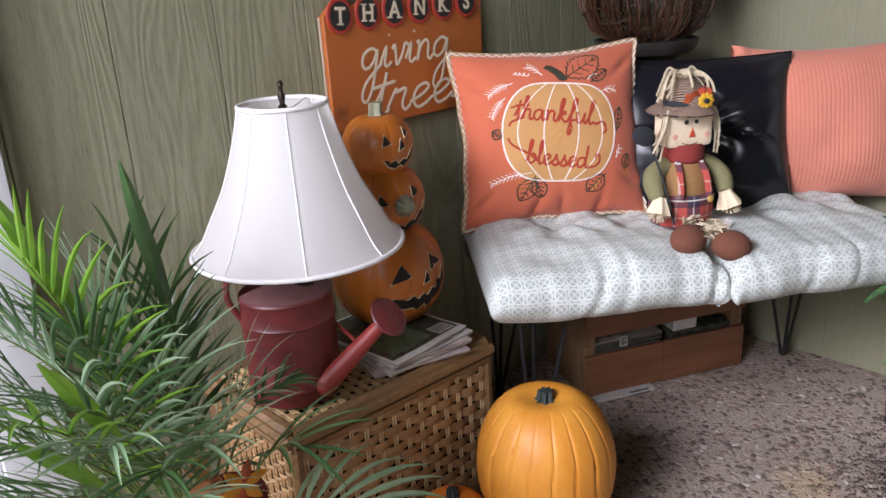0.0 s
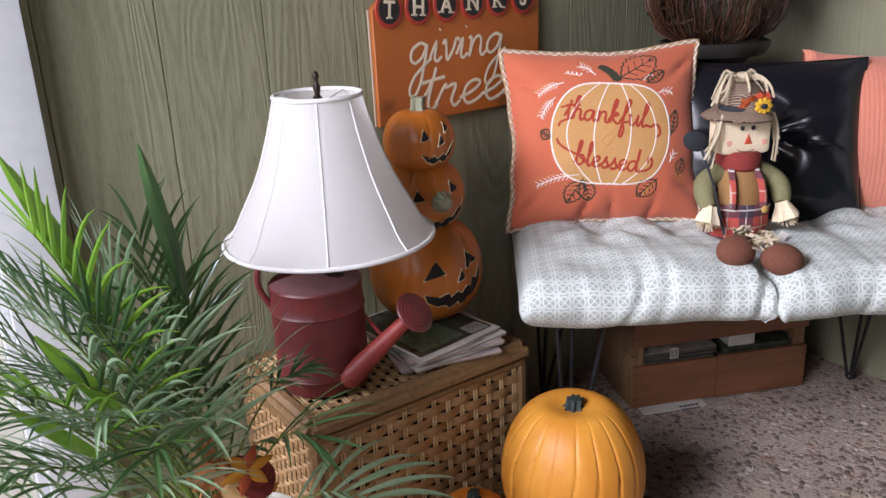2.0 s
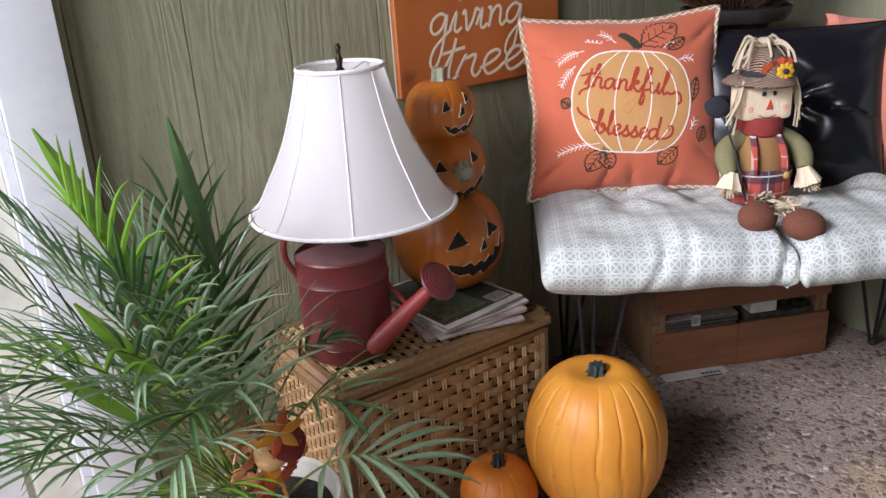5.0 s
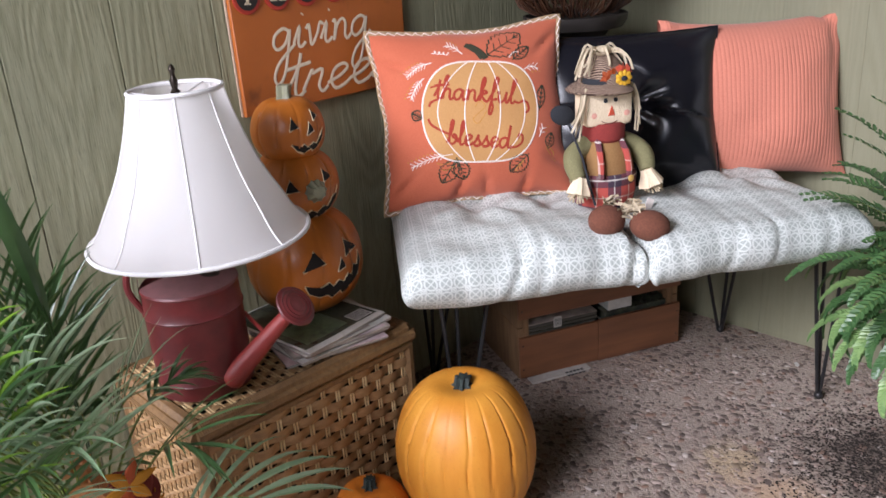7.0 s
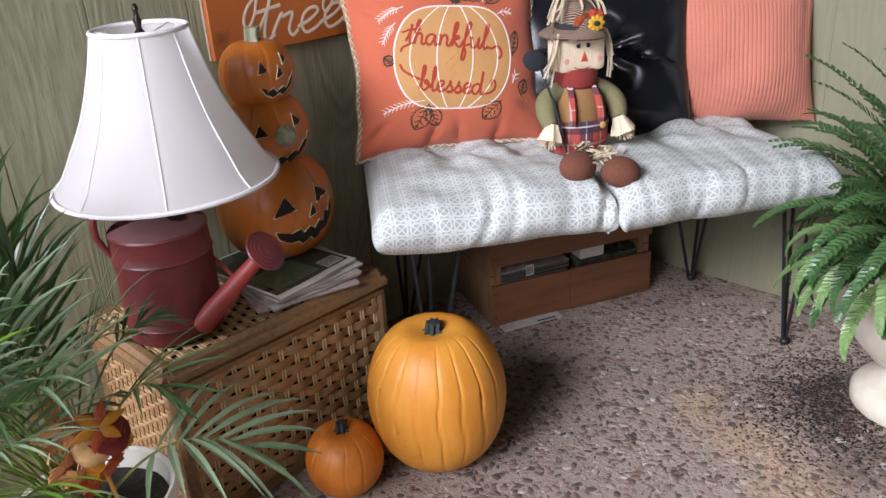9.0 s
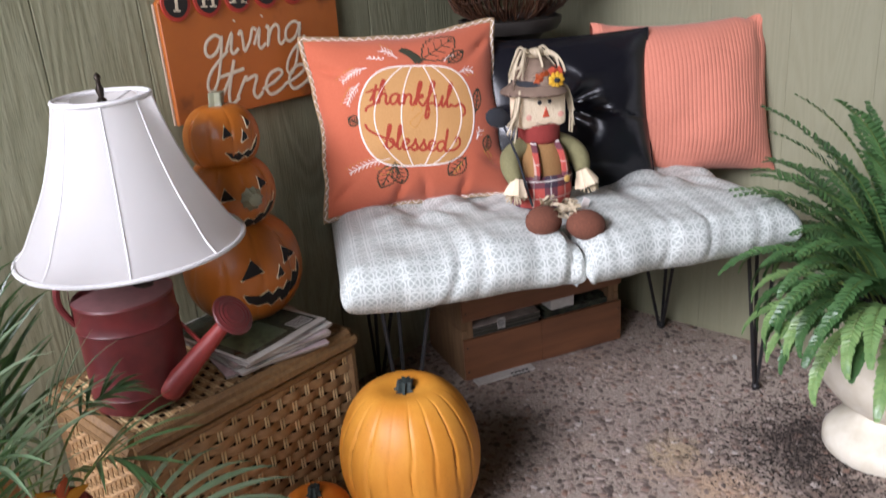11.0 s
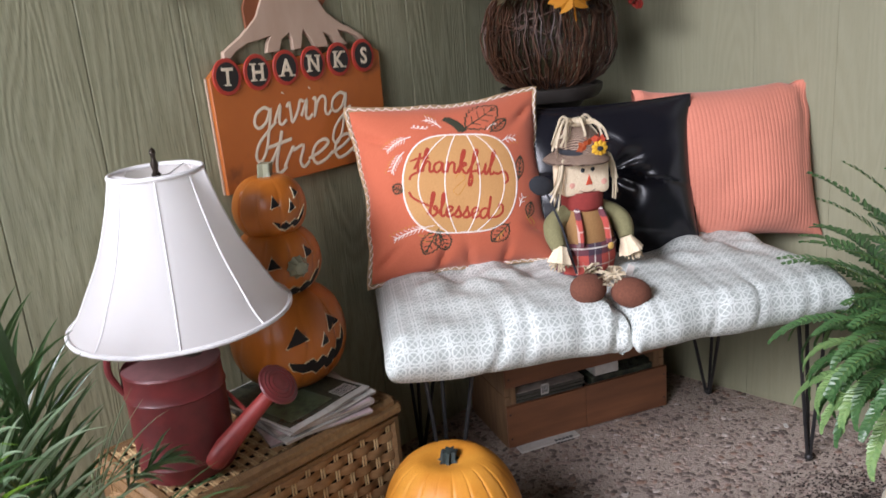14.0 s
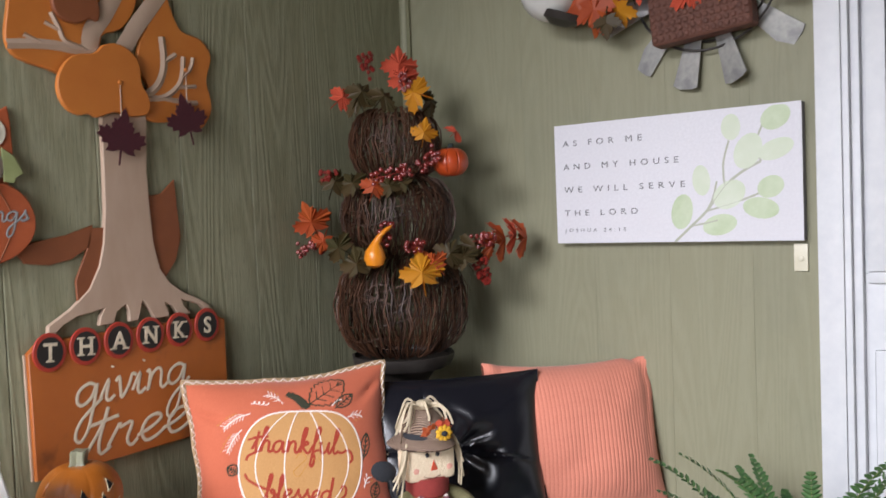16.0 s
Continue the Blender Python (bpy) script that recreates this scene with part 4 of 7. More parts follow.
def build_ribbed_pillow():
    w, h = 0.462, 0.398
    root = pillow_root("ribbed_pillow", 0.908, 0.322, 0.500, 11, -9.0, "coral pink ribbed cotton pillow leaning on the wall")
    up = Matrix.Translation((0, 0, h / 2))
    lay0 = pillow_surface(w, h, 0.165, 0.10)

    def lay(x, y, lift=0.0, side=1):
        p = Vector(lay0(x, y, lift, side))
        # knotted ears at the top, a sagging top edge and slack folds
        for ex in (-0.5, 0.5):
            e = math.exp(-((x - ex) / 0.11) ** 2 - ((y - 0.5) / 0.10) ** 2)
            p.z += (0.024 if ex > 0 else 0.002) * e
            p.x -= 0.18 * e * (x - ex * 0.84) * w
            p.y -= 0.020 * e * math.sin(min(1.0, math.hypot(x - ex, y - 0.5) / 0.12) * math.pi) * side
        p.z -= 0.014 * math.exp(-((x - 0.37) / 0.045) ** 2) * max(0.0, 2 * y) ** 6
        p.x -= 0.012 * math.exp(-((y - 0.36) / 0.05) ** 2) * max(0.0, 2 * x) ** 6
        p.y -= side * 0.010 * noise.noise((x * 3.2, y * 3.0, 5.1)) * max(0.0, 1 - abs(2 * x)) ** 0.5
        p.y += side * 0.010 * math.exp(-((x - 0.40) / 0.035 - 0.6 * math.sin(y * 6)) ** 2) * max(0.0, y + 0.3)
        return up @ p

    part("pillow_cover", pillow_mesh(lay, 180, 0.0010), CORAL, root)


def build_scarecrow():
    """A seated stuffed scarecrow, one mesh."""
    mats = [TAN_CLOTH, PLAID, OLIVE, RAFFIA, FACE, WINE, NOSE, BOOT, HAT, BLACK_FELT, SUNYELLOW, BUTTON, LEAF_ORANGE, WHITE_PRINT, BLUSH]
    bm = bmesh.new()
    rnd = random.Random(5)

    def put(other, index, m=None):
        join(bm, other, m, index)

    sq = lambda a, z: 1 + 0.06 * math.cos(2 * a)
    put(lathe([(0.045, 0.0), (0.072, 0.012), (0.080, 0.045), (0.078, 0.075), (0.0745, 0.0795)], 28, wobble=sq), 1)
    put(lathe([(0.0745, 0.079), (0.074, 0.10), (0.066, 0.135), (0.048, 0.165), (0.03, 0.175)], 28, wobble=sq), 0)
    put(lathe([(0.079, 0.062), (0.081, 0.072), (0.0805, 0.088), (0.077, 0.092)], 28, cap=False, wobble=sq), 1)
    for x in (-0.040, 0.036):
        put(tube(smooth_path([(x, -0.074, 0.088), (x * 0.98, -0.071, 0.115), (x * 0.9, -0.056, 0.148), (x * 0.7, -0.02, 0.178)], 4), 0.0085, 6), 1)
    put(ball(0.0085, pose(0.036, -0.083, 0.083) @ Matrix.Diagonal((1, 0.4, 1, 1))), 11)
    # arms and straw cuffs
    for s in (-1, 1):
        arm = smooth_path([(s * 0.045, -0.005, 0.155), (s * 0.082, -0.012, 0.135), (s * 0.096, -0.036, 0.115), (s * 0.093, -0.058, 0.088)], 5)
        put(tube(arm, 0.026, 10, taper=lambda t: 0.9 + 0.25 * math.sin(math.pi * t) - 0.2 * t), 2)
        put(lathe([(0.030, -0.026), (0.026, -0.014), (0.017, 0.004), (0.014, 0.014)], 14, wobble=lambda a, z: 1 + 0.16 * math.sin(5 * a + s)), 4, pose(s * 0.094, -0.064, 0.080, -14, -s * 16, 0))
        for k in range(26):
            a = rnd.uniform(0, 6.28)
            d = Vector((math.cos(a) * 0.024 + s * 0.010, math.sin(a) * 0.018 - 0.012, -0.030 - rnd.random() * 0.015))
            p = Vector((s * 0.093, -0.060, 0.085))
            put(tube([p, p + d * 0.6, p + d * 1.05 + Vector((0, 0, 0.004))], 0.0026, 4), 3)
    # scarf, head and face
    put(lathe([(0.046, 0.160), (0.053, 0.168), (0.054, 0.195), (0.048, 0.205)], 24), 5)
    head = rbox(-0.063, 0.063, -0.038, 0.042, 0.198, 0.284, 0.022, 4)
    put(head, 4)
    nose_bm = slab([(-0.0095, 0.223), (0.0095, 0.223), (0.0, 0.247)], 0.004, 0.001)
    put(nose_bm, 6, Matrix.Translation((0.004, -0.036, 0)))
    for x in (-0.013, 0.014):
        put(ball(0.0052, pose(x, -0.0385, 0.2585)), 9)
    put(tube(smooth_path([(-0.030, -0.0365, 0.216), (-0.012, -0.0375, 0.207), (0.008, -0.0375, 0.206), (0.028, -0.0365, 0.214)], 4), 0.0012, 4), 7)
    for x in (-0.042, 0.044):
        put(ball(0.0095, pose(x, -0.0370, 0.226) @ Matrix.Diagonal((1, 0.18, 0.9, 1)), 10, 6), 14)
    # hat: drooping brim, tall soft crown, flower and leaves
    def floppy(a, z):
        return 1 + 0.07 * math.sin(3 * a + 20 * z) + (0.10 * math.cos(a - 3.4) if z < 0.292 else 0.0)

    put(lathe([(0.078, 0.276), (0.083, 0.281), (0.072, 0.290), (0.060, 0.297), (0.056, 0.312), (0.050, 0.334), (0.036, 0.350), (0.016, 0.357), (0.004, 0.358)], 30, wobble=floppy), 8)
    put(lathe([(0.0585, 0.294), (0.0605, 0.300), (0.059, 0.307), (0.057, 0.309)], 30, cap=False), 9)
    for k in range(9):
        a = 2 * math.pi * k / 9
        put(ball(0.0080, pose(0.022 + 0.013 * math.cos(a), -0.064, 0.309 + 0.010 * math.sin(a), 0, -math.degrees(a), 0) @ Matrix.Diagonal((1.2, 0.4, 0.8, 1)), 8, 5), 10)
    put(ball(0.0070, pose(0.022, -0.068, 0.309) @ Matrix.Diagonal((1.2, 0.5, 0.9, 1)), 8, 5), 9)
    for k, (x, z) in enumerate(((-0.006, 0.322), (0.018, 0.328), (-0.020, 0.314), (0.032, 0.324))):
        put(maple_leaf(0.020, 0.001, 0.5), 12 if k % 2 == 0 else 6, pose(x, -0.058, z, 80, 160 + 40 * k, 0))
    # raffia: hair beside the face and a knotted tuft on the crown
    for k in range(22):
        s = -1 if k % 2 else 1
        x = s * (0.064 + rnd.random() * 0.010)
        y = -0.044 + rnd.random() * 0.035
        low = (0.172 if s < 0 else 0.178) + rnd.random() * 0.05
        out = (1.1 + 0.45 * rnd.random()) if s < 0 else (1.02 + 0.22 * rnd.random())
        put(ribbon([(x * 0.92, y, 0.290), (x * 1.08, y - 0.008, 0.25), (x * out, y - 0.006, low)], 0.0044, rnd.uniform(-0.9, 0.9)), 3)
    for k in range(17):
        left = k % 2 == 0
        ex = rnd.uniform(-0.105, -0.055) if left else rnd.uniform(-0.04, 0.060)
        ez = rnd.uniform(0.285, 0.345) if left else rnd.uniform(0.325, 0.360)
        y = rnd.uniform(-0.045, 0.012)
        put(ribbon([(-0.010, -0.005, 0.352), (ex * 0.45 - 0.006, y * 0.8, 0.372 + rnd.uniform(-0.012, 0.008)), (ex * 0.8, y * 1.1 - 0.008, 0.352 + rnd.uniform(-0.012, 0.008)), (ex, y * 1.2 - 0.010, ez)], 0.0056, rnd.uniform(-1.0, 1.0)), 3)
    put(ball(0.020, pose(-0.008, -0.012, 0.366) @ Matrix.Diagonal((1.3, 0.9, 0.6, 1)), 10, 6), 3)
    # shovel held in the crook of an arm
    put(tube([(-0.062, -0.085, 0.03), (-0.085, -0.060, 0.14), (-0.108, -0.03, 0.215)], 0.003, 6), 9)
    put(ball(0.029, pose(-0.118, -0.018, 0.232, 0, 18, 0) @ Matrix.Diagonal((1.15, 0.3, 0.8, 1)), 14, 8), 9)
    # feet hanging forward on straw ankles
    for x, y, z, turn in ((-0.076, -0.178, 0.024, 15), (0.022, -0.206, 0.008, -15)):
        put(ball(0.040, pose(x, y, z, 0, 6, turn) @ Matrix.Diagonal((1.22, 0.95, 0.86, 1)), 16, 10), 7)
        for k in range(30):
            p = Vector((x * 0.55 + 0.004, -0.09, 0.02))
            q = Vector((x * (0.35 + 0.65 * rnd.random()), y + 0.010 + 0.05 * rnd.random(), z + rnd.uniform(0.020, 0.050)))
            mid = (p + q) / 2 + Vector((rnd.uniform(-0.012, 0.012), 0, rnd.uniform(0, 0.012)))
            put(ribbon([p, mid, q], 0.0042, rnd.uniform(-1, 1)), 3)
    for k in range(26):
        p = Vector((rnd.uniform(-0.045, 0.0), rnd.uniform(-0.205, -0.165), rnd.uniform(0.030, 0.046)))
        d = Vector((rnd.uniform(-1, 1), rnd.uniform(-0.5, 0.5), rnd.uniform(-0.2, 0.6))).normalized() * rnd.uniform(0.014, 0.032)
        put(ribbon([p - d, p + Vector((0, 0, 0.004)), p + d], 0.0036, rnd.uniform(-1, 1)), 3)
    put(rbox(0.062, 0.082, -0.090, -0.0885, 0.030, 0.060, 0.0004, 1), 13, pose(0, 0, 0, 0, 22, 0))
    ob = part("stuffed_scarecrow", bm, mats, None, "stuffed scarecrow doll in plaid overalls, olive sleeves and straw hat", m=BENCH @ pose(0.458, 0.165, 0.543, 0, 0, 3.0) @ Matrix.Diagonal((0.83, 0.88, 0.91, 1)))
    tagged(ob, category="doll")


# ---- crate under the bench ----
CRATE_AT = pose(-0.632, -0.252, 0, 0, 0, -24.9)


def build_crate():
    root = thing("wooden_crate", CRATE_AT, "reddish wooden slatted crate filled with old magazines", "crate")
    w, d, h = 0.487, 0.250, 0.296
    for x0 in (0.0, w - 0.018):
        part("end_panel", rbox(x0, x0 + 0.016, 0.0112, d - 0.0112, 0.0, 0.146, 0.0022), CRATE_EDGE, root)
        part("end_panel", rbox(x0, x0 + 0.016, 0.0112, d - 0.0112, 0.148, h, 0.0022), CRATE_EDGE, root)
        for y0 in (0.0115, d - 0.0335):
            part("corner_batten", rbox(x0 + (0.0165 if x0 == 0 else -0.0165), x0 + (0.0325 if x0 == 0 else -0.0005), y0, y0 + 0.022, 0.022, h - 0.002, 0.002), CRATE_EDGE, root)
    for y0 in (0.0, d - 0.0105):
        part("slat", rbox(0.0, w * 0.475, y0, y0 + 0.0105, 0.006, 0.122, 0.002), CRATE, root)
        part("slat", rbox(w * 0.4775, w, y0, y0 + 0.0105, 0.004, 0.124, 0.002), CRATE, root)
        part("slat", rbox(0.0, w, y0, y0 + 0.0105, 0.176, h - 0.004, 0.002), CRATE, root)
    part("bottom_board", rbox(0.0185, w - 0.0185, 0.0115, d - 0.0115, 0.012, 0.020, 0.001), CRATE_EDGE, root)
    for x in (0.009, w - 0.009):
        for z in (0.03, 0.10, 0.20, 0.27):
            part("nail", ball(0.0024, pose(x, -0.0005, z) @ Matrix.Diagonal((1, 0.5, 1, 1)), 8, 5), STEEL, root)
    # contents
    z = 0.0205
    specs = ((0.03, 0.245, 0.010, "PAPER"), (0.03, 0.235, 0.012, "DARK"), (0.028, 0.24, 0.014, "PAPER"), (0.03, 0.24, 0.010, "MIX"), (0.03, 0.235, 0.016, "DARK"), (0.025, 0.24, 0.010, "DARK"), (0.03, 0.24, 0.012, "MIX"), (0.022, 0.215, 0.011, "PAPER"), (0.03, 0.23, 0.012, "DARK"), (0.032, 0.235, 0.010, "DARK"), (0.03, 0.235, 0.012, "MIX"))
    mats = {"PAPER": PAPER, "DARK": COVER_DARK, "MIX": COVER_MIX}
    for k, (x0, x1, t, kind) in enumerate(specs):
        mg = thing("magazine", CRATE_AT @ pose(0, 0, z), "old magazine with a worn cover lying in the crate", "magazine", "magazines in the crate")
        part("page_block", rbox(x0, x1, 0.014, 0.195, 0.0, t * 0.8, 0.001, 1), DARK_PAPER if kind != "PAPER" else PAPER, mg)
        part("cover", rbox(x0 - 0.001, x1 + 0.001, 0.013, 0.196, t * 0.8 + 0.0002, t - 0.0004, 0.0005, 1), mats[kind], mg)
        z += t
    z = 0.0205
    for k, (x0, x1, t, kind) in enumerate(((0.26, 0.46, 0.045, "DARK"), (0.262, 0.455, 0.04, "PAPER"), (0.262, 0.46, 0.030, "DARK"), (0.272, 0.345, 0.036, "PAPER"))):
        bx = thing("book", CRATE_AT @ pose(0, 0, z), "worn dark book lying in the crate", "book", "books in the crate")
        part("page_block", rbox(x0, x1, 0.018, 0.19, 0.002, t - 0.0025, 0.001, 1), (DARK_PAPER, COVER_DARK, COVER_DARK, PAPER)[k], bx)
        part("cover", rbox(x0 - 0.002, x1 + 0.002, 0.016, 0.192, t - 0.0024, t - 0.0004, 0.0005, 1), mats[kind], bx)
        z += t
    slip = thing("paper_slip", CRATE_AT @ pose(0, 0, 0), "white printed cardboard slip under the crate front", "paper")
    part("card", rbox(0.018, 0.192, -0.034, -0.0015, 0.001, 0.006, 0.0008, 1), PAPER, slip, m=pose(0, 0, 0, 0, 0, 2))
    for k in range(5):
        part("printed_bar", rbox(0.120 + k * 0.011, 0.128 + k * 0.011, -0.0352, -0.0340, 0.0018, 0.0054), BLACK_INK, slip, smooth=False)
        part("printed_bar", rbox(0.120 + k * 0.011, 0.128 + k * 0.011, -0.028, -0.020, 0.0062, 0.0068), BLACK_INK, slip, smooth=False)
    bar = thing("barcode_label", CRATE_AT @ pose(0, 0, 0), "small white barcode label on a magazine in the crate", "label")
    part("label_card", rbox(0.105, 0.128, 0.0116, 0.0128, 0.128, 0.158), PAPER, bar, smooth=False)
    for k in range(6):
        part("printed_bar", rbox(0.1075 + k * 0.0032, 0.1088 + k * 0.0032, 0.0108, 0.0114, 0.133, 0.154), BLACK_INK, bar, smooth=False)


# ---- wicker chest and what stands on it ----
CHEST = pose(-1.568, -0.334, 0)
CHEST_W, CHEST_D, CHEST_H = 0.508, 0.322, 0.366


def weft(length, pitch, height, amp, phase, thick=0.0018):
    """A flat cane strip weaving before and behind the rods; along x, bulging in y."""
    bm = bmesh.new()
    n = max(8, int(length / pitch * 5))
    rows = []
    for i in range(n + 1):
        x = length * i / n
        s = math.cos(math.pi * (x / pitch + phase - 0.5))
        y = -amp * math.copysign(abs(s) ** 0.7, s)
        rows.append([bm.verts.new((x, y, -height / 2)), bm.verts.new((x, y - thick, 0)), bm.verts.new((x, y, height / 2))])
    for a, b in zip(rows, rows[1:]):
        for k in (0, 1):
            bm.faces.new((a[k], b[k], b[k + 1], a[k + 1]))
    return bm


def wrapped(pts, r, turns, n=7):
    """A cane-wrapped edge: a rod with closely wound ridges."""
    p = [Vector(q) for q in pts]
    line = []
    for a, b in zip(p, p[1:]):
        steps = max(2, int((b - a).length * turns))
        line += [a.lerp(b, k / steps) for k in range(steps)]
    line.append(p[-1])
    return tube(line, r, n, taper=lambda t: 1.0 + 0.032 * math.sin(t * (len(line) - 1) * math.pi * 0.5))


def weave_face(root, m, w, z0, z1, pitch, row, height, pale=False):
    """Rods in pairs and strips woven through them, on one side of the chest."""
    n = int((w - 0.03) / pitch)
    x0 = (w - n * pitch) / 2
    rod = None
    for i in range(n + 1):
        for s in (-0.0032, 0.0032):
            at = m @ pose(x0 + i * pitch + s, 0.0, 0)
            if rod is None:
                rod = part("cane_rod", tube([(0, 0, z0), (0, 0, z1)], 0.0023, 6), CANE if pale else CANE_PALE, root, m=at)
            else:
                again(rod, at)
    strips = []
    k, z = 0, z0 + row / 2
    while z < z1:
        at = m @ pose(0.012, 0.0, z)
        if k < 2:
            strips.append(part("cane_strip", weft(w - 0.024, pitch, height, 0.0040, k, 0.0022), CANE, root, m=at))
        else:
            again(strips[k % 2], at)
        k, z = k + 1, z + row


def build_chest():
    root = thing("wicker_chest", CHEST, "brown woven cane chest with a lidded top against the wall", "chest")
    w, d, h = CHEST_W, CHEST_D, CHEST_H
    # dark box puts the hollow's shade behind the gaps of the weave
    part("lining", rbox(0.016, w - 0.016, 0.016, d - 0.016, 0.008, h - 0.024), GAP_DARK, root, "dark inner box painted as shade behind the weave", False)
    for x in (0.012, w - 0.012):
        for y in (0.012, d - 0.012):
            part("corner_post", wrapped([(x, y, 0.004), (x, y, h - 0.05)], 0.0125, 900), CANE_WRAP, root)
    lid_z = h - 0.016
    for z, r, inset in ((0.014, 0.0125, 0.008), (h - 0.050, 0.009, 0.008), (lid_z - 0.012, 0.0125, 0.003), (lid_z + 0.001, 0.0135, 0.012)):
        a, b = inset, inset
        for p, q in (((a, b, z), (w - a, b, z)), ((w - a, b, z), (w - a, d - b, z)), ((w - a, d - b, z), (a, d - b, z)), ((a, d - b, z), (a, b, z))):
            part("wrapped_edge", wrapped([p, q], r, 900), CANE_WRAP, root)
    weave_face(root, pose(0, 0.010, 0), w, 0.026, h - 0.058, 0.0345, 0.0222, 0.0208)
    # left end takes darker rods: the palm's shade put into their colour
    weave_face(root, pose(0.010, d, 0, 0, 0, -90), d, 0.026, h - 0.058, 0.0235, 0.0150, 0.0092, True)
    weave_face(root, pose(w - 0.010, 0, 0, 0, 0, 90), d, 0.026, h - 0.058, 0.0345, 0.0222, 0.0185)
    # open-woven lid
    along = None
    k, y = 0, 0.034
    top = h - 0.0085
    while y < d - 0.03:
        at = pose(0.012, y, top, -90, 0, 0)
        if k < 2:
            s = part("lid_strip", weft(w - 0.024, 0.021, 0.0138, 0.0026, k, 0.001), CANE, root, m=at)
            along = (along or []) + [s]
        else:
            again(along[k % 2], at)
        k, y = k + 1, y + 0.0165
    rod = None
    x = 0.030
    while x < w - 0.025:
        for s in (-0.003, 0.003):
            at = pose(x + s, 0, top)
            if rod is None:
                rod = part("lid_rod", tube([(0, 0.014, 0), (0, d - 0.014, 0)], 0.0021, 5), CANE_PALE, root, m=at)
            else:
                again(rod, at)
        x += 0.021


CAN_AT = (-1.468, -0.206, CHEST_H)


def build_lamp():
    root = thing("table_lamp", pose(*CAN_AT), "red watering can table lamp with a white cloth bell shade", "lamp")
    body = lathe([(0.080, 0.0), (0.0865, 0.003), (0.0865, 0.028), (0.0885, 0.031), (0.0865, 0.034), (0.0865, 0.152), (0.0890, 0.155), (0.0865, 0.158), (0.0850, 0.196), (0.0870, 0.200), (0.0850, 0.204), (0.0835, 0.200), (0.0835, 0.150), (0.0, 0.148)], 44, cap=False)
    part("can_body", body, RED_TIN, root, "weathered dark red tin can")
    # half lid across the front of the mouth
    bm = bmesh.new()
    turn = radians(-112)
    arc = [bm.verts.new((0.086 * math.cos(a), 0.086 * math.sin(a), 0.2045)) for a in [turn + radians(-90 + 10 * k) for k in range(19)]]
    edge = Vector((-math.sin(turn), math.cos(turn), 0))
    back = [bm.verts.new(edge * edge.dot(v.co) + Vector((0, 0, 0.2045 + 0.016 * (1 - (edge.dot(v.co) / 0.086) ** 2)))) for v in arc]
    for a, b, c, e in zip(arc, arc[1:], back[1:], back):
        bm.faces.new((a, b, c, e))
    part("half_lid", bm, DULL_TIN, root, "dull dark tin half lid")
    right = Vector((0.90, -0.43, 0))
    near = Vector((-0.43, -0.90, 0))
    # carrying handle on the far side from the spout
    o = -right * 0.082
    handle = smooth_path([o + Vector((0, 0, 0.172)) - right * 0.005, o + Vector((0, 0, 0.215)) - right * 0.004, o + Vector((0, 0, 0.250)) + right * 0.004, o + Vector((0, 0, 0.272)) + right * 0.030, Vector((0, 0, 0.276)) - right * 0.012], 6)
    bm = bmesh.new()
    rows = []
    for p in handle:
        rows.append([bm.verts.new(p + near * s * 0.011 + Vector((0, 0, t))) for s, t in ((-1, 0), (-1, 0.003), (1, 0.003), (1, 0))])
    for a, b in zip(rows, rows[1:]):
        for k in range(4):
            bm.faces.new((a[k], a[(k + 1) % 4], b[(k + 1) % 4], b[k]))
    bmesh.ops.recalc_face_normals(bm, faces=bm.faces[:])
    part("can_handle", bm, RED_TIN, root)
    grip = smooth_path([o + Vector((0, 0, 0.246)) + right * 0.002, o + Vector((0, 0, 0.236)) - right * 0.018, o + Vector((0, 0, 0.200)) - right * 0.022, o + Vector((0, 0, 0.160)) - right * 0.004], 7)
    part("side_grip", tube(grip, 0.006, 8), RED_TIN, root)
    # spout, its brace and rose
    base, rose = Vector((0.020, -0.090, 0.042)), Vector((0.112, -0.150, 0.148))
    d = (rose - base).normalized()
    part("spout", tube([base - d * 0.030, base - d * 0.026, base - d * 0.018] + [base.lerp(rose, k / 8) for k in range(9)], 0.0195, 14, taper=lambda t: 0.72 + 0.45 * min(1, t * 6) - 0.62 * max(0, t - 0.12)), RED_TIN_BRIGHT, root, "brighter red tin spout")
    face = (d * 0.85 + near * 0.55 + Vector((0, 0, 0.15))).normalized().to_track_quat("Z", "Y").to_matrix().to_4x4()
    rose_bm = lathe([(0.009, -0.018), (0.014, -0.008), (0.033, 0.006), (0.0345, 0.009), (0.033, 0.012), (0.029, 0.0125), (0.027, 0.0145), (0.024, 0.0135), (0.021, 0.0155), (0.018, 0.0145), (0.014, 0.0165), (0.010, 0.0155), (0.005, 0.0175), (0.001, 0.0175)], 32)
    part("rose", rose_bm, RED_TIN, root, "round red sprinkler rose with rings", m=Matrix.Translation(rose) @ face @ Matrix.Diagonal((1.15, 1.15, 1.0, 1)))
    part("spout_brace", tube([Vector((0.078, -0.035, 0.120)), base.lerp(rose, 0.55)], 0.004, 6), RED_TIN_BRIGHT, root)
    # socket, harp and shade
    c = Vector((0.028, -0.022, 0))
    part("socket", lathe([(0.030, 0.148), (0.030, 0.20), (0.018, 0.215), (0.018, 0.27), (0.0, 0.272)], 18), BRONZE, root, m=Matrix.Translation(c))
    harp = smooth_path([(-0.02, 0, 0.25), (-0.050, 0, 0.33), (-0.045, 0, 0.45), (0, 0, 0.535), (0.045, 0, 0.45), (0.050, 0, 0.33), (0.02, 0, 0.25)], 8)
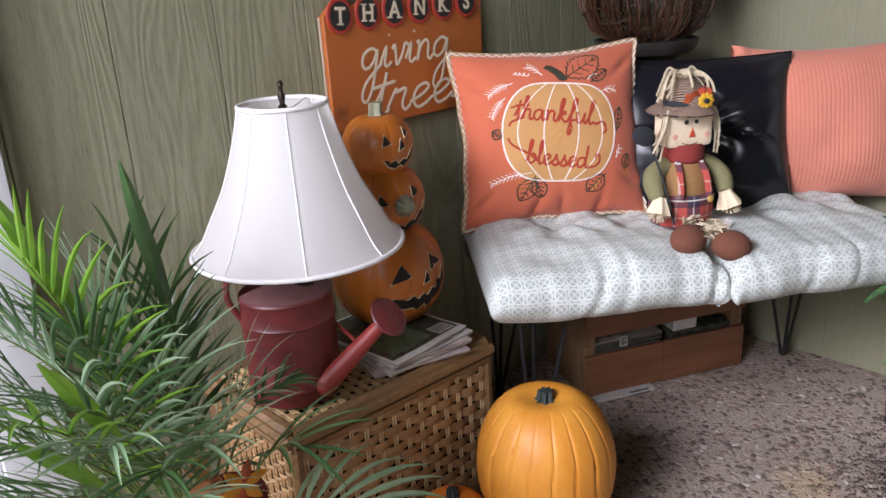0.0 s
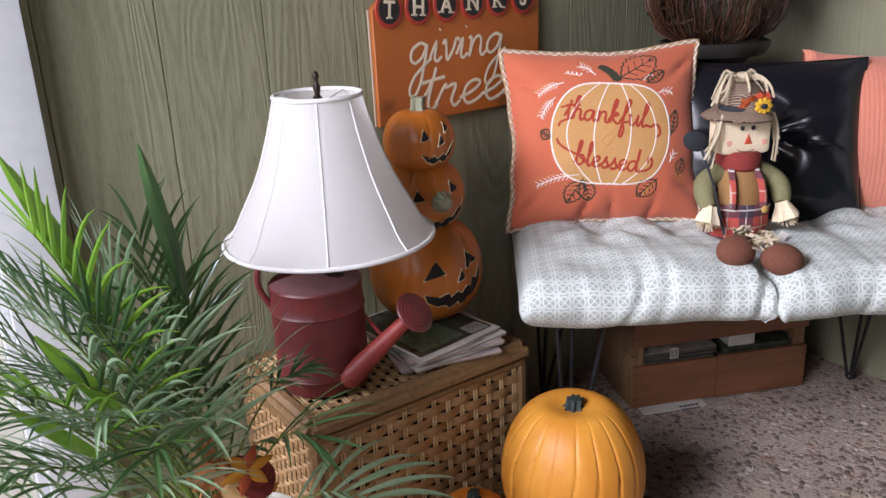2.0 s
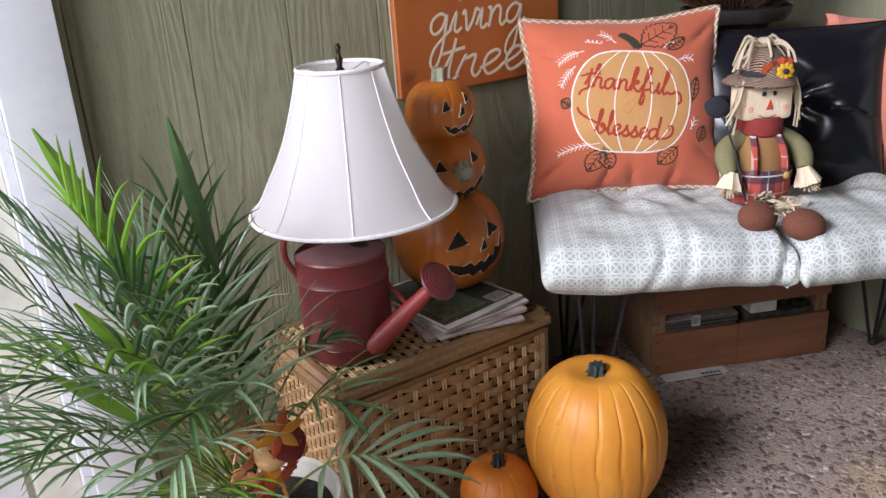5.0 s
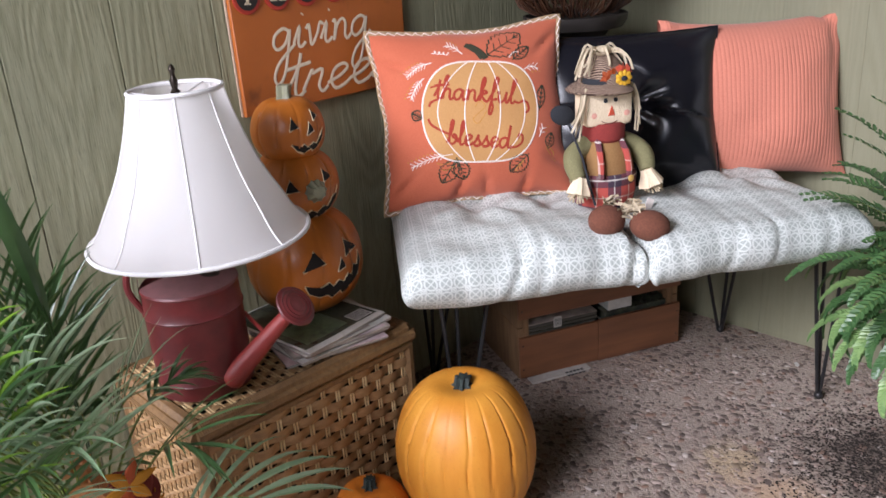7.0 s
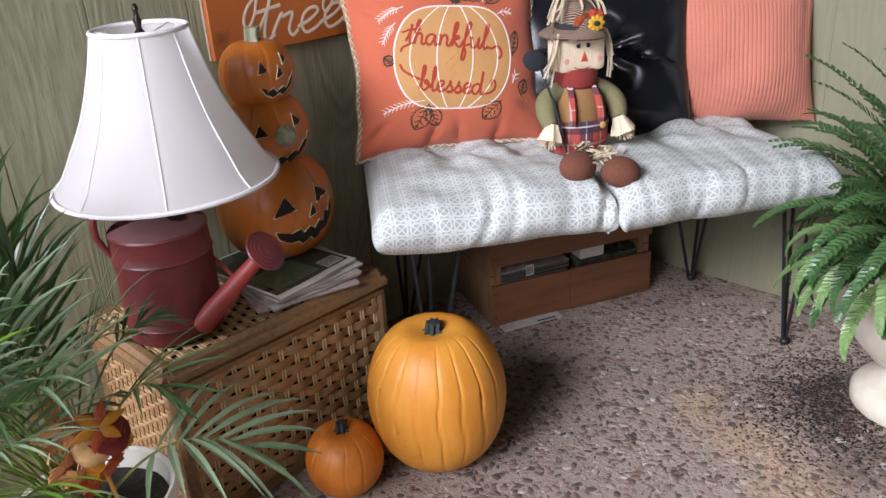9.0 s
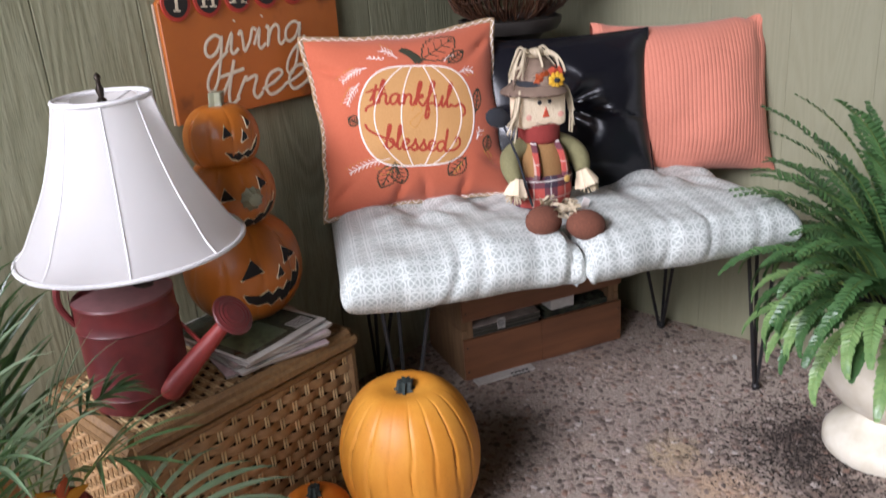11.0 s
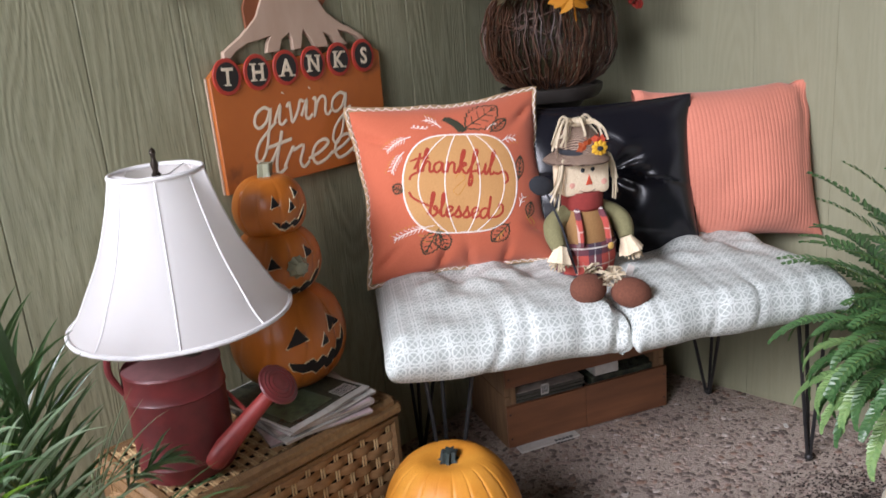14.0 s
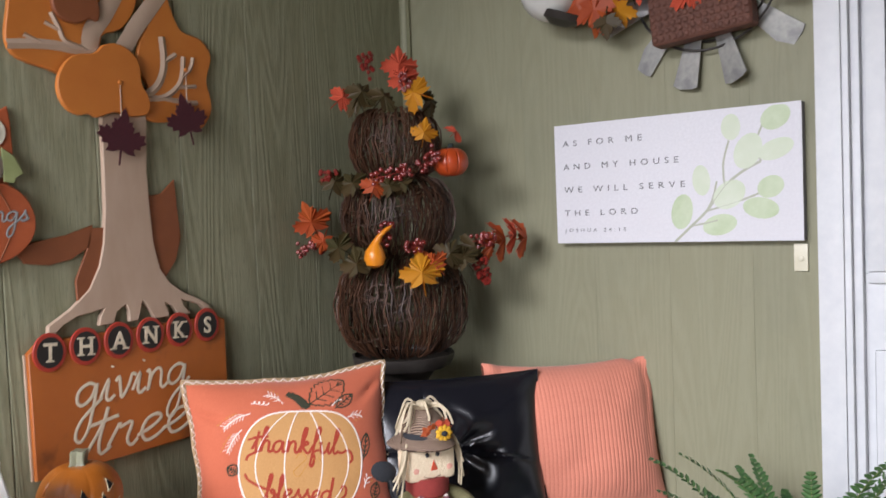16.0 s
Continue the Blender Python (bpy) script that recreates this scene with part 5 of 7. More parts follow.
    part("harp", tube(harp, 0.0022, 6), BRONZE, root, m=Matrix.Translation(c))
    prof = [(0.1865, 0.289), (0.1665, 0.312), (0.1470, 0.348), (0.1200, 0.400), (0.1015, 0.448), (0.0860, 0.498), (0.0745, 0.545)]
    line = smooth_path(prof, 5)
    sides = 8

    def gore(a, z):
        k = math.cos(math.pi / sides) / math.cos(((a - radians(240.5)) % (2 * math.pi / sides)) - math.pi / sides)
        return 1 + 0.35 * (k - 1) + 0.013

    shade = part("shade", lathe([(p[0], p[1]) for p in line], 64, cap=False, wobble=gore), SHADE, root, "white cloth bell shade", m=Matrix.Translation(c))
    for k in range(sides):
        a = 2 * math.pi * k / sides + radians(240.5)
        g = gore(a + 0.0001, 0)
        part("shade_rib", tube([((p[0] * g) * math.cos(a), (p[0] * g) * math.sin(a), p[1]) for p in line], 0.0017, 6), SHADE_TRIM, shade)
    shade.matrix_basis = Matrix.Translation(c)
    for r, z, t in ((0.1885, 0.289, 0.0042), (0.0762, 0.543, 0.0040)):
        part("shade_binding", tube([(r * math.cos(2 * math.pi * k / 48), r * math.sin(2 * math.pi * k / 48), z) for k in range(48)], t, 8, closed=True), SHADE_TRIM, shade)
    for k in range(3):
        a = 2 * math.pi * k / 3 + 0.4
        part("spider_arm", tube([(0, 0, 0.535), (0.03 * math.cos(a), 0.03 * math.sin(a), 0.532), (0.075 * math.cos(a), 0.075 * math.sin(a), 0.543)], 0.0016, 5), SHADE_TRIM, shade)
    part("finial", lathe([(0.006, 0.534), (0.0085, 0.538), (0.0045, 0.543), (0.0055, 0.549), (0.0070, 0.556), (0.0040, 0.563), (0.0038, 0.570), (0.0058, 0.575), (0.0036, 0.581), (0.001, 0.583)], 14), BRONZE, root, "dark turned finial", m=Matrix.Translation(c))


def pumpkin_profile(r, h, dimple=0.10, flat=0.86):
    """Radius and height from the bottom to the top of a pumpkin."""
    out = []
    for k in range(25):
        t = math.pi * k / 24
        rr = r * math.sin(t) ** flat
        z = h / 2 * (1 - math.cos(t))
        z -= dimple * h * math.exp(-(rr / (0.34 * r)) ** 2) * (1 if k > 12 else -0.6)
        out.append((max(rr, 0.0008), z))
    return out


def pumpkin_mesh(r, h, ribs=14, depth=0.06, dimple=0.10, flat=0.86, seed=1, n=None):
    rnd = random.Random(seed)
    off = [rnd.uniform(-0.10, 0.10) for _ in range(ribs)]
    low = [rnd.uniform(0.7, 1.25) for _ in range(ribs)]
    n = n or ribs * 14

    def rib(a, z):
        t = a / (2 * math.pi) * ribs + 0.10 * math.sin(z * 21 + seed) + 0.05 * math.sin(z * 57 + a)
        i = int(t) % ribs
        f = abs((t % 1.0) - 0.5 + off[i] * 0.3) * 2
        return 1 - depth * low[i] * min(f, 1.0) ** 14 + 0.008 * math.sin(a * 2 + seed) + 0.006 * noise.noise((math.cos(a) * 2, math.sin(a) * 2, z * 12 + seed))

    bm = lathe(pumpkin_profile(r, h, dimple, flat), n, True, rib)
    return bm, rib


def stem_mesh(r, h, lean=0.2, sides=7):
    bm = bmesh.new()
    rings = []
    for k in range(7):
        t = k / 6
        rr = r * (2.2 - 1.30 * min(1, t * 2.0) ** 0.7 + 0.15 * t)
        ring = []
        for i in range(sides * 8):
            a = 2 * math.pi * i / (sides * 8)
            q = rr * (1 + (0.36 - 0.10 * t) * math.cos(sides * a + t * 0.8) + 0.06 * math.cos(2 * sides * a))
            ring.append(bm.verts.new((q * math.cos(a) + lean * h * t * t, q * math.sin(a), h * t)))
        rings.append(ring)
    m = len(rings[0])
    for a, b in zip(rings, rings[1:]):
        for i in range(m):
            bm.faces.new((a[i], a[(i + 1) % m], b[(i + 1) % m], b[i]))
    bm.faces.new(rings[-1])
    bm.faces.new(rings[0][::-1])
    return bm


def build_pumpkin(at, r, h, ribs, material, label, seed, turn=0.0, stem_r=0.012, stem_h=0.028, depth=0.055, tilt=(0, 0)):
    root = thing("pumpkin", pose(*at, tilt[0], tilt[1], turn), label, "pumpkin", "pumpkins on the floor")
    bm, _ = pumpkin_mesh(r, h, ribs, depth, 0.085, 0.82, seed)
    part("rind", bm, material, root)
    top = pumpkin_profile(r, h, 0.085, 0.82)[-1][1]
    part("stem", stem_mesh(stem_r, stem_h, 0.35), STEM, root, "dry dark green stem", m=Matrix.Translation((0, 0, top - 0.003)))


def build_ceramic_stack():
    root = thing("ceramic_jack_o_lantern", pose(-1.182, -0.150, 0.3955), "stacked glazed ceramic jack-o-lanterns, three carved pumpkins high", "jack-o-lantern")
    facing = radians(-97)
    tiers = ((0.1205, 0.225, 0.0, 0.0, 0.10), (0.0880, 0.152, 0.196, -0.14, 0.02), (0.0725, 0.132, 0.318, 0.0, 0.04))
    for tier, (r, h, z0, turn, dim) in enumerate(tiers):
        bm, rib = pumpkin_mesh(r, h, 10, 0.05, 0.04, 0.80, 20 + tier)
        body = part("carved_pumpkin", bm, CERAMIC, root, "glazed orange ceramic pumpkin tier", m=Matrix.Translation((0, 0, z0)))
        prof = pumpkin_profile(r, h, 0.04, 0.80)
        mid = h * 0.5
        phi0 = facing + turn

        def lay(x, y, lift, prof=prof, mid=mid, rib=rib, phi0=phi0, r=r):
            z = mid + y
            rad = prof[0][0]
            for (r0, za), (r1, zb) in zip(prof, prof[1:]):
                if za <= z <= zb and zb > za:
                    rad = r0 + (r1 - r0) * (z - za) / (zb - za)
            a = phi0 + x / r
            rad = rad * rib(a % (2 * math.pi), z) + lift
            return (rad * math.cos(a), rad * math.sin(a), z)

        s = r / 0.12
        if tier == 0:
            shapes = {"eye": [[(-0.062, 0.012), (-0.014, 0.022), (-0.036, 0.050)], [(0.034, 0.024), (0.076, 0.032), (0.044, 0.058)]], "nose": [[(0.010, 0.0), (0.030, 0.004), (0.022, 0.026)]],
                      "mouth": [[(-0.062, -0.018), (-0.030, -0.026), (-0.012, -0.018), (-0.004, -0.028), (0.010, -0.018), (0.022, -0.026), (0.034, -0.012), (0.046, -0.018), (0.056, 0.0), (0.066, -0.004), (0.078, 0.022), (0.082, 0.002), (0.070, -0.026), (0.046, -0.046), (0.022, -0.054), (0.014, -0.044), (-0.006, -0.056), (-0.016, -0.046), (-0.036, -0.048), (-0.056, -0.036)]]}
        elif tier == 1:
            shapes = {"eye": [[(-0.048, 0.006), (-0.022, 0.008), (-0.038, 0.030)], [(0.034, 0.016), (0.058, 0.022), (0.038, 0.040)]], "nose": [],
                      "mouth": [[(-0.046, -0.040), (-0.030, -0.036), (-0.016, -0.046), (0.0, -0.036), (0.016, -0.044), (0.030, -0.032), (0.044, -0.036), (0.058, -0.016), (0.068, -0.016), (0.074, 0.0), (0.072, -0.022), (0.056, -0.048), (0.030, -0.060), (0.018, -0.052), (0.004, -0.062), (-0.012, -0.054), (-0.030, -0.058)]]}
        else:
            shapes = {"eye": [[(-0.030, 0.010), (-0.012, 0.014), (-0.024, 0.034)], [(0.024, 0.022), (0.040, 0.030), (0.028, 0.042)]], "nose": [[(0.004, -0.002), (0.020, 0.004), (0.012, 0.022)]],
                      "mouth": [[(-0.030, -0.016), (-0.012, -0.022), (-0.004, -0.018), (0.004, -0.026), (0.018, -0.018), (0.026, -0.022), (0.038, -0.006), (0.048, 0.004), (0.044, -0.014), (0.032, -0.030), (0.020, -0.036), (0.012, -0.030), (-0.004, -0.038), (-0.018, -0.032)]]}
        for kind, polys in shapes.items():
            for poly in polys:
                cx, cy = sum(p[0] for p in poly) / len(poly), sum(p[1] for p in poly) / len(poly)
                k = 1.0
                # black patches on the rind stand for shade inside the openings
                cut = part("cut_" + kind, patch([(x * k, y * k) for x, y in poly], lay, 0.0013, 3), CUTOUT_SHADE, body, "dark surface patch painted as the shade in a carved opening")
                rim = bmesh.new()
                loop = [(x, y - 0.0012) for x, y in poly]
                stroke(loop + loop[:1], 0.0042, lay, rim, 0.0019)
                part("carved_rim", rim, CUT_RIM, body, "pale carved edge")
        if tier == 1:
            nose_at = Vector(lay(0.012, 0.002, 0.004))
            out = Vector((nose_at.x, nose_at.y, 0)).normalized()
            turn_m = out.to_track_quat("Z", "Y").to_matrix().to_4x4()
            part("stem_nose", lathe([(0.022, 0.0), (0.0205, 0.006), (0.016, 0.010), (0.013, 0.017), (0.006, 0.020), (0.001, 0.0205)], 30, wobble=lambda a, z: 1 + 0.10 * math.cos(10 * a)), CERAMIC_STEM, body, "ribbed grey-green stem nose", m=Matrix.Translation(nose_at - out * 0.006) @ turn_m)
    part("stem", stem_mesh(0.0125, 0.042, 0.10, 4), CERAMIC_STEM, root, "grey-green ceramic stem", m=Matrix.Translation((0.0, 0.0, 0.4285)))


def sheet_block(w, d, z0, z1, wave, seed, n=12):
    """A soft block of pages whose corners curl up."""
    bm = bmesh.new()
    g = {}
    for lvl, z in ((0, z0), (1, z1)):
        for i in range(n + 1):
            for j in range(n + 1):
                x, y = w * (i / n - 0.5), d * (j / n - 0.5)
                lift = wave * (max(0, i / n - 0.35) ** 2 * 1.6 + 0.35 * math.sin(i / n * 5 + j / n * 3 + seed)) * (1 - 0.6 * j / n)
                g[lvl, i, j] = bm.verts.new((x, y, z + max(lift, -0.0002)))
    for i in range(n):
        for j in range(n):
            bm.faces.new((g[1, i, j], g[1, i + 1, j], g[1, i + 1, j + 1], g[1, i, j + 1]))
            bm.faces.new((g[0, i, j + 1], g[0, i + 1, j + 1], g[0, i + 1, j], g[0, i, j]))
    for k in range(n):
        bm.faces.new((g[0, k, 0], g[0, k + 1, 0], g[1, k + 1, 0], g[1, k, 0]))
        bm.faces.new((g[0, k + 1, n], g[0, k, n], g[1, k, n], g[1, k + 1, n]))
        bm.faces.new((g[0, 0, k + 1], g[0, 0, k], g[1, 0, k], g[1, 0, k + 1]))
        bm.faces.new((g[0, n, k], g[0, n, k + 1], g[1, n, k + 1], g[1, n, k]))
    return bm


def build_chest_magazines():
    layers = ((-9, 0.212, 0.262, 0.0060, PINK_COVER, 4, 0.001), (3, 0.205, 0.262, 0.0065, PAPER, -4, 0.002), (-6, 0.208, 0.258, 0.0060, COVER_MIX, 9, 0.004), (5, 0.210, 0.258, 0.0055, PAPER, 2, 0.004), (11, 0.202, 0.252, 0.0070, PAPER, -9, 0.006))
    z = CHEST_H + 0.0012
    for k, (turn, w, d, t, cover, dx, wave) in enumerate(layers):
        mg = thing("magazine", pose(-1.218 + dx * 0.0012, -0.198, z, 0, 0, -6 + turn), "thumbed magazine in a stack on the wicker chest", "magazine", "magazines on the chest")
        part("page_block", sheet_block(w, d, 0, t * 0.84, wave, k), PAGE_EDGE, mg, smooth=False)
        part("cover", sheet_block(w + 0.002, d + 0.002, t * 0.84 + 0.0001, t - 0.0001, wave, k), cover, mg)

        def print_on(name, x0, x1, y0, y1, lift, mat):
            """A printed rectangle that follows the curl of the cover."""
            bm = bmesh.new()
            g = {}
            for i in range(9):
                for j in range(9):
                    x, y = x0 + (x1 - x0) * i / 8, y0 + (y1 - y0) * j / 8
                    u, v = x / w + 0.5, y / d + 0.5
                    rise = wave * (max(0, u - 0.35) ** 2 * 1.6 + 0.35 * math.sin(u * 5 + v * 3 + k)) * (1 - 0.6 * v)
                    g[i, j] = bm.verts.new((x, y, t + max(rise, -0.0002) + lift))
            for i in range(8):
                for j in range(8):
                    bm.faces.new((g[i, j], g[i + 1, j], g[i + 1, j + 1], g[i, j + 1]))
            part(name, bm, mat, mg)

        if k == 4:
            print_on("cover_picture", -w / 2 + 0.004, w / 2 - 0.006, -d / 2 + 0.016, d / 2 - 0.004, 0.0004, COVER_DARK)
            print_on("cover_picture", -w / 2 + 0.020, w / 2 - 0.075, -d / 2 + 0.030, -d / 2 + 0.120, 0.0008, COVER_LEAVES)
            print_on("barcode_card", w / 2 - 0.060, w / 2 - 0.014, -d / 2 + 0.020, -d / 2 + 0.058, 0.0008, PAPER)
            for b in range(8):
                print_on("printed_bar", w / 2 - 0.056 + b * 0.0050, w / 2 - 0.0538 + b * 0.0050, -d / 2 + 0.024, -d / 2 + 0.054, 0.0012, BLACK_INK)
        if k == 3:
            print_on("cover_picture", -w / 2 + 0.010, w / 2 - 0.050, -d / 2 + 0.004, -d / 2 + 0.030, 0.0004, COVER_MIX)
            print_on("cover_picture", w / 2 - 0.044, w / 2 - 0.012, -d / 2 + 0.012, -d / 2 + 0.060, 0.0004, COVER_LEAVES)
        if k == 2:
            print_on("cover_picture", -w / 2 + 0.006, w / 2 - 0.006, -d / 2 + 0.004, -d / 2 + 0.050, 0.0004, PINK_COVER)
        z += t + 0.0004


# ---- wall pieces ----
def flat(y):
    """Lays (x, z) on a board whose face stands y before the wall."""
    return lambda x, z, lift=0.0, side=1: (x, -y - lift, z)


def build_tree_sign():
    ox, oz = -0.965, 0.790
    root = thing("wall_sign", pose(ox, -0.003, oz), "orange wooden giving tree wall sign with THANKS letters and painted trunk", "sign")
    L = lambda pts: [(x - ox, z - oz) for x, z in pts]
    board = L([(-1.191, 0.790), (-0.739, 0.793), (-0.737, 1.040), (-0.760, 1.052), (-1.170, 1.050), (-1.193, 1.030)])
    part("sign_board", slab(board, 0.016, 0.0015), SIGN, root, "burnt orange stained board")
    part("board_edge", slab(L([(-1.1945, 0.790), (-1.1915, 0.790), (-1.1935, 1.030), (-1.1962, 1.030)]), 0.006), TRUNK, root, "pale raw left edge")
    # letters in discs
    for k, ch in enumerate("THANKS"):
        x, z = -1.154 + 0.0728 * k - ox, 1.0295 + 0.001 * k - oz
        ring = part("letter_disc", lathe([(0.0345, 0.0), (0.0345, 0.0035), (0.0335, 0.0045), (0.0008, 0.0045)], 36), SIGN_RED, root, "black disc with red ring", m=pose(x, -0.0162, z, 90, 0, 0) @ Matrix.Diagonal((0.95, 1.08, 1, 1)))
        part("disc_face", lathe([(0.0272, 0.0), (0.0272, 0.0008), (0.0006, 0.0009)], 32), SIGN_BLACK, ring, m=Matrix.Translation((0, 0, 0.0046)))
        bm = lettering(ch, 0.047, 0.0006, bold=0.0008)
        xs, zs = [v.co.x for v in bm.verts], [v.co.z for v in bm.verts]
        lo, hi, wide = min(zs), max(zs), max(xs) - min(xs)
        for fx, end in {"T": ((0.5, 0),), "H": ((0.1, 0), (0.9, 0), (0.1, 1), (0.9, 1)), "A": ((0.07, 0), (0.93, 0)), "N": ((0.1, 0), (0.1, 1), (0.9, 1)), "K": ((0.12, 0), (0.9, 0), (0.12, 1), (0.86, 1)), "S": ()}[ch]:
            x = min(xs) + fx * wide
            z = hi - 0.0030 if end else lo
            join(bm, rbox(x - 0.0078, x + 0.0078, -0.0006, 0.0006, z, z + 0.0030))
        xs, zs = [v.co.x for v in bm.verts], [v.co.z for v in bm.verts]
        bm.transform(Matrix.Translation((-(min(xs) + max(xs)) / 2, 0, -(min(zs) + max(zs)) / 2)))
        part("letter", bm, SIGN_CREAM, ring, "cream letter " + ch, False, m=pose(0, 0, 0.0062, -90, 0, 0) @ pose(0, 0, 0, 0, 4, 0))
    lay = flat(0.0163)
    word = script("giving", -0.146, 0.122, 0.0430, 0.0070, lay, 0.24, 0.020, 0.98)
    part("script_word", word, SIGN_CREAM, root, "cream painted script word giving")
    word = script("tree", -0.128, 0.020, 0.0500, 0.0076, lay, 0.24, 0.025, 1.30, tail="0,.2 .3,.1 .65,.5 .7,1.2 .45,1.5")
    part("script_word", word, SIGN_CREAM, root, "cream painted script word tree")
    # trunk with spreading roots
    trunk = L(points("-1.150,1.062 -1.148,1.078 -1.100,1.106 -1.060,1.140 -1.036,1.185 -1.024,1.231 -1.017,1.300 -1.015,1.379 -1.014,1.475 -1.010,1.520 -.915,1.520 -.911,1.482 -.917,1.381 -.915,1.300 -.910,1.225 -.898,1.170 -.876,1.138 -.840,1.112 -.809,1.098 -.776,1.078 -.772,1.062 -.786,1.068 -.800,1.082 -.822,1.090 -.848,1.098 -.842,1.082 -.824,1.064 -.856,1.064 -.870,1.086 -.890,1.096 -.884,1.078 -.880,1.064 -.915,1.064 -.930,1.090 -.944,1.108 -.950,1.086 -.956,1.066 -.976,1.066 -.976,1.088 -.982,1.102 -1.004,1.090 -1.012,1.066 -1.044,1.066 -1.040,1.084 -1.030,1.100 -1.060,1.094 -1.090,1.090 -1.120,1.076 -1.136,1.062"))
    part("tree_trunk", slab(trunk, 0.012, 0.0012), TRUNK, root, "pale tan painted tree trunk")
    lay = flat(0.0125)
    # foliage boards, branches and hanging leaves
    boards = (("foliage", "-1.095,1.790 -1.170,1.740 -1.190,1.662 -1.195,1.612 -1.174,1.583 -1.116,1.569 -1.085,1.564 -1.013,1.600 -1.001,1.649 -.960,1.668 -.925,1.712 -.915,1.790 -1.00,1.830", 0.0, CLOUD),
              ("foliage", "-.860,1.800 -.828,1.718 -.807,1.687 -.766,1.679 -.743,1.662 -.732,1.635 -.748,1.585 -.738,1.543 -.742,1.508 -.772,1.474 -.814,1.492 -.860,1.484 -.905,1.487 -.922,1.527 -.899,1.556 -.923,1.600 -.914,1.652 -.890,1.700 -.900,1.790", 0.0, CLOUD),
              ("front_foliage", "-1.063,1.603 -1.027,1.610 -1.007,1.628 -.982,1.635 -.957,1.630 -.935,1.613 -.926,1.591 -.924,1.559 -.911,1.537 -.906,1.514 -.914,1.497 -.935,1.491 -.961,1.489 -.986,1.496 -1.011,1.488 -1.030,1.482 -1.047,1.488 -1.068,1.484 -1.092,1.495 -1.106,1.518 -1.108,1.545 -1.099,1.570 -1.084,1.590", 0.0135, CLOUD),
              ("dark_foliage", "-1.101,1.720 -1.105,1.684 -1.084,1.666 -1.056,1.664 -1.032,1.677 -1.013,1.676 -1.012,1.715 -1.050,1.750", 0.0105, RUSSET))
    for name, text, y, mat in boards:
        part(name, slab(L([tuple(p) for p in smooth_path(points(text), 3, True)]), 0.010, 0.002), mat, root, m=Matrix.Translation((0, -y, 0)))
    bl = flat(0.0105)
    for line, wide in (("-1.030,1.600 -1.025,1.650 -.998,1.690 -.968,1.740", 0.038), ("-.965,1.615 -.923,1.679 -.894,1.716 -.860,1.760", 0.036), ("-1.016,1.618 -1.045,1.613 -1.104,1.616 -1.148,1.613 -1.195,1.606", 0.019), ("-1.045,1.618 -1.081,1.628 -1.093,1.652 -1.107,1.679", 0.011),
                       ("-1.094,1.648 -1.121,1.658", 0.008), ("-1.130,1.617 -1.163,1.629", 0.009), ("-.925,1.528 -.883,1.556 -.864,1.589 -.859,1.622 -.862,1.667", 0.018), ("-.860,1.613 -.828,1.634", 0.011),
                       ("-.920,1.532 -.868,1.536 -.832,1.559 -.816,1.584 -.809,1.631", 0.013), ("-.816,1.584 -.792,1.607 -.784,1.632", 0.010), ("-.832,1.562 -.779,1.569", 0.009), ("-.870,1.536 -.811,1.531 -.778,1.532", 0.011)):
        part("branch", stroke(L([tuple(p) for p in smooth_path(points(line), 5)]), wide, bl, None, 0.0042), TRUNK, root)
    for cx, cz, s, turn in ((-0.979, 1.443, 0.073, 10), (-0.817, 1.490, 0.071, -14)):
        leaf = part("hanging_leaf", maple_leaf(s, 0.002), BURGUNDY, root, "burgundy glitter maple leaf", m=pose(cx - ox, -0.026, cz - oz, 90, turn, 0))
        part("hanging_cord", tube([(cx - ox, -0.026, cz - oz + s * 0.6), (cx - ox + 0.003, -0.024, cz - oz + s * 1.5)], 0.0012, 5), TRUNK, root)
        part("cord_button", ball(0.0055, pose(cx - ox + 0.003, -0.025, cz - oz + s * 1.55) @ Matrix.Diagonal((1, 0.5, 1, 1)), 10, 6), CLOUD, root)
    # russet squirrel shapes behind the trunk
    part("squirrel_shape", slab(L(points("-.930,1.300 -.924,1.338 -.905,1.326 -.880,1.330 -.846,1.360 -.842,1.300 -.836,1.235 -.852,1.185 -.880,1.150 -.910,1.150 -.935,1.200")), 0.006, 0.001), RUSSET, root, "russet painted cut-out")
    part("squirrel_shape", slab(L(points("-1.020,1.262 -1.046,1.262 -1.062,1.210 -1.085,1.160 -1.084,1.115 -1.040,1.120 -1.000,1.180")), 0.006, 0.001), RUSSET, root, "russet painted cut-out")
    part("squirrel_tail", slab(L(points("-1.200,1.222 -1.165,1.240 -1.100,1.250 -1.043,1.268 -1.052,1.225 -1.090,1.203 -1.135,1.194 -1.183,1.200")), 0.006, 0.001), RUSSET, root, "russet painted cut-out")


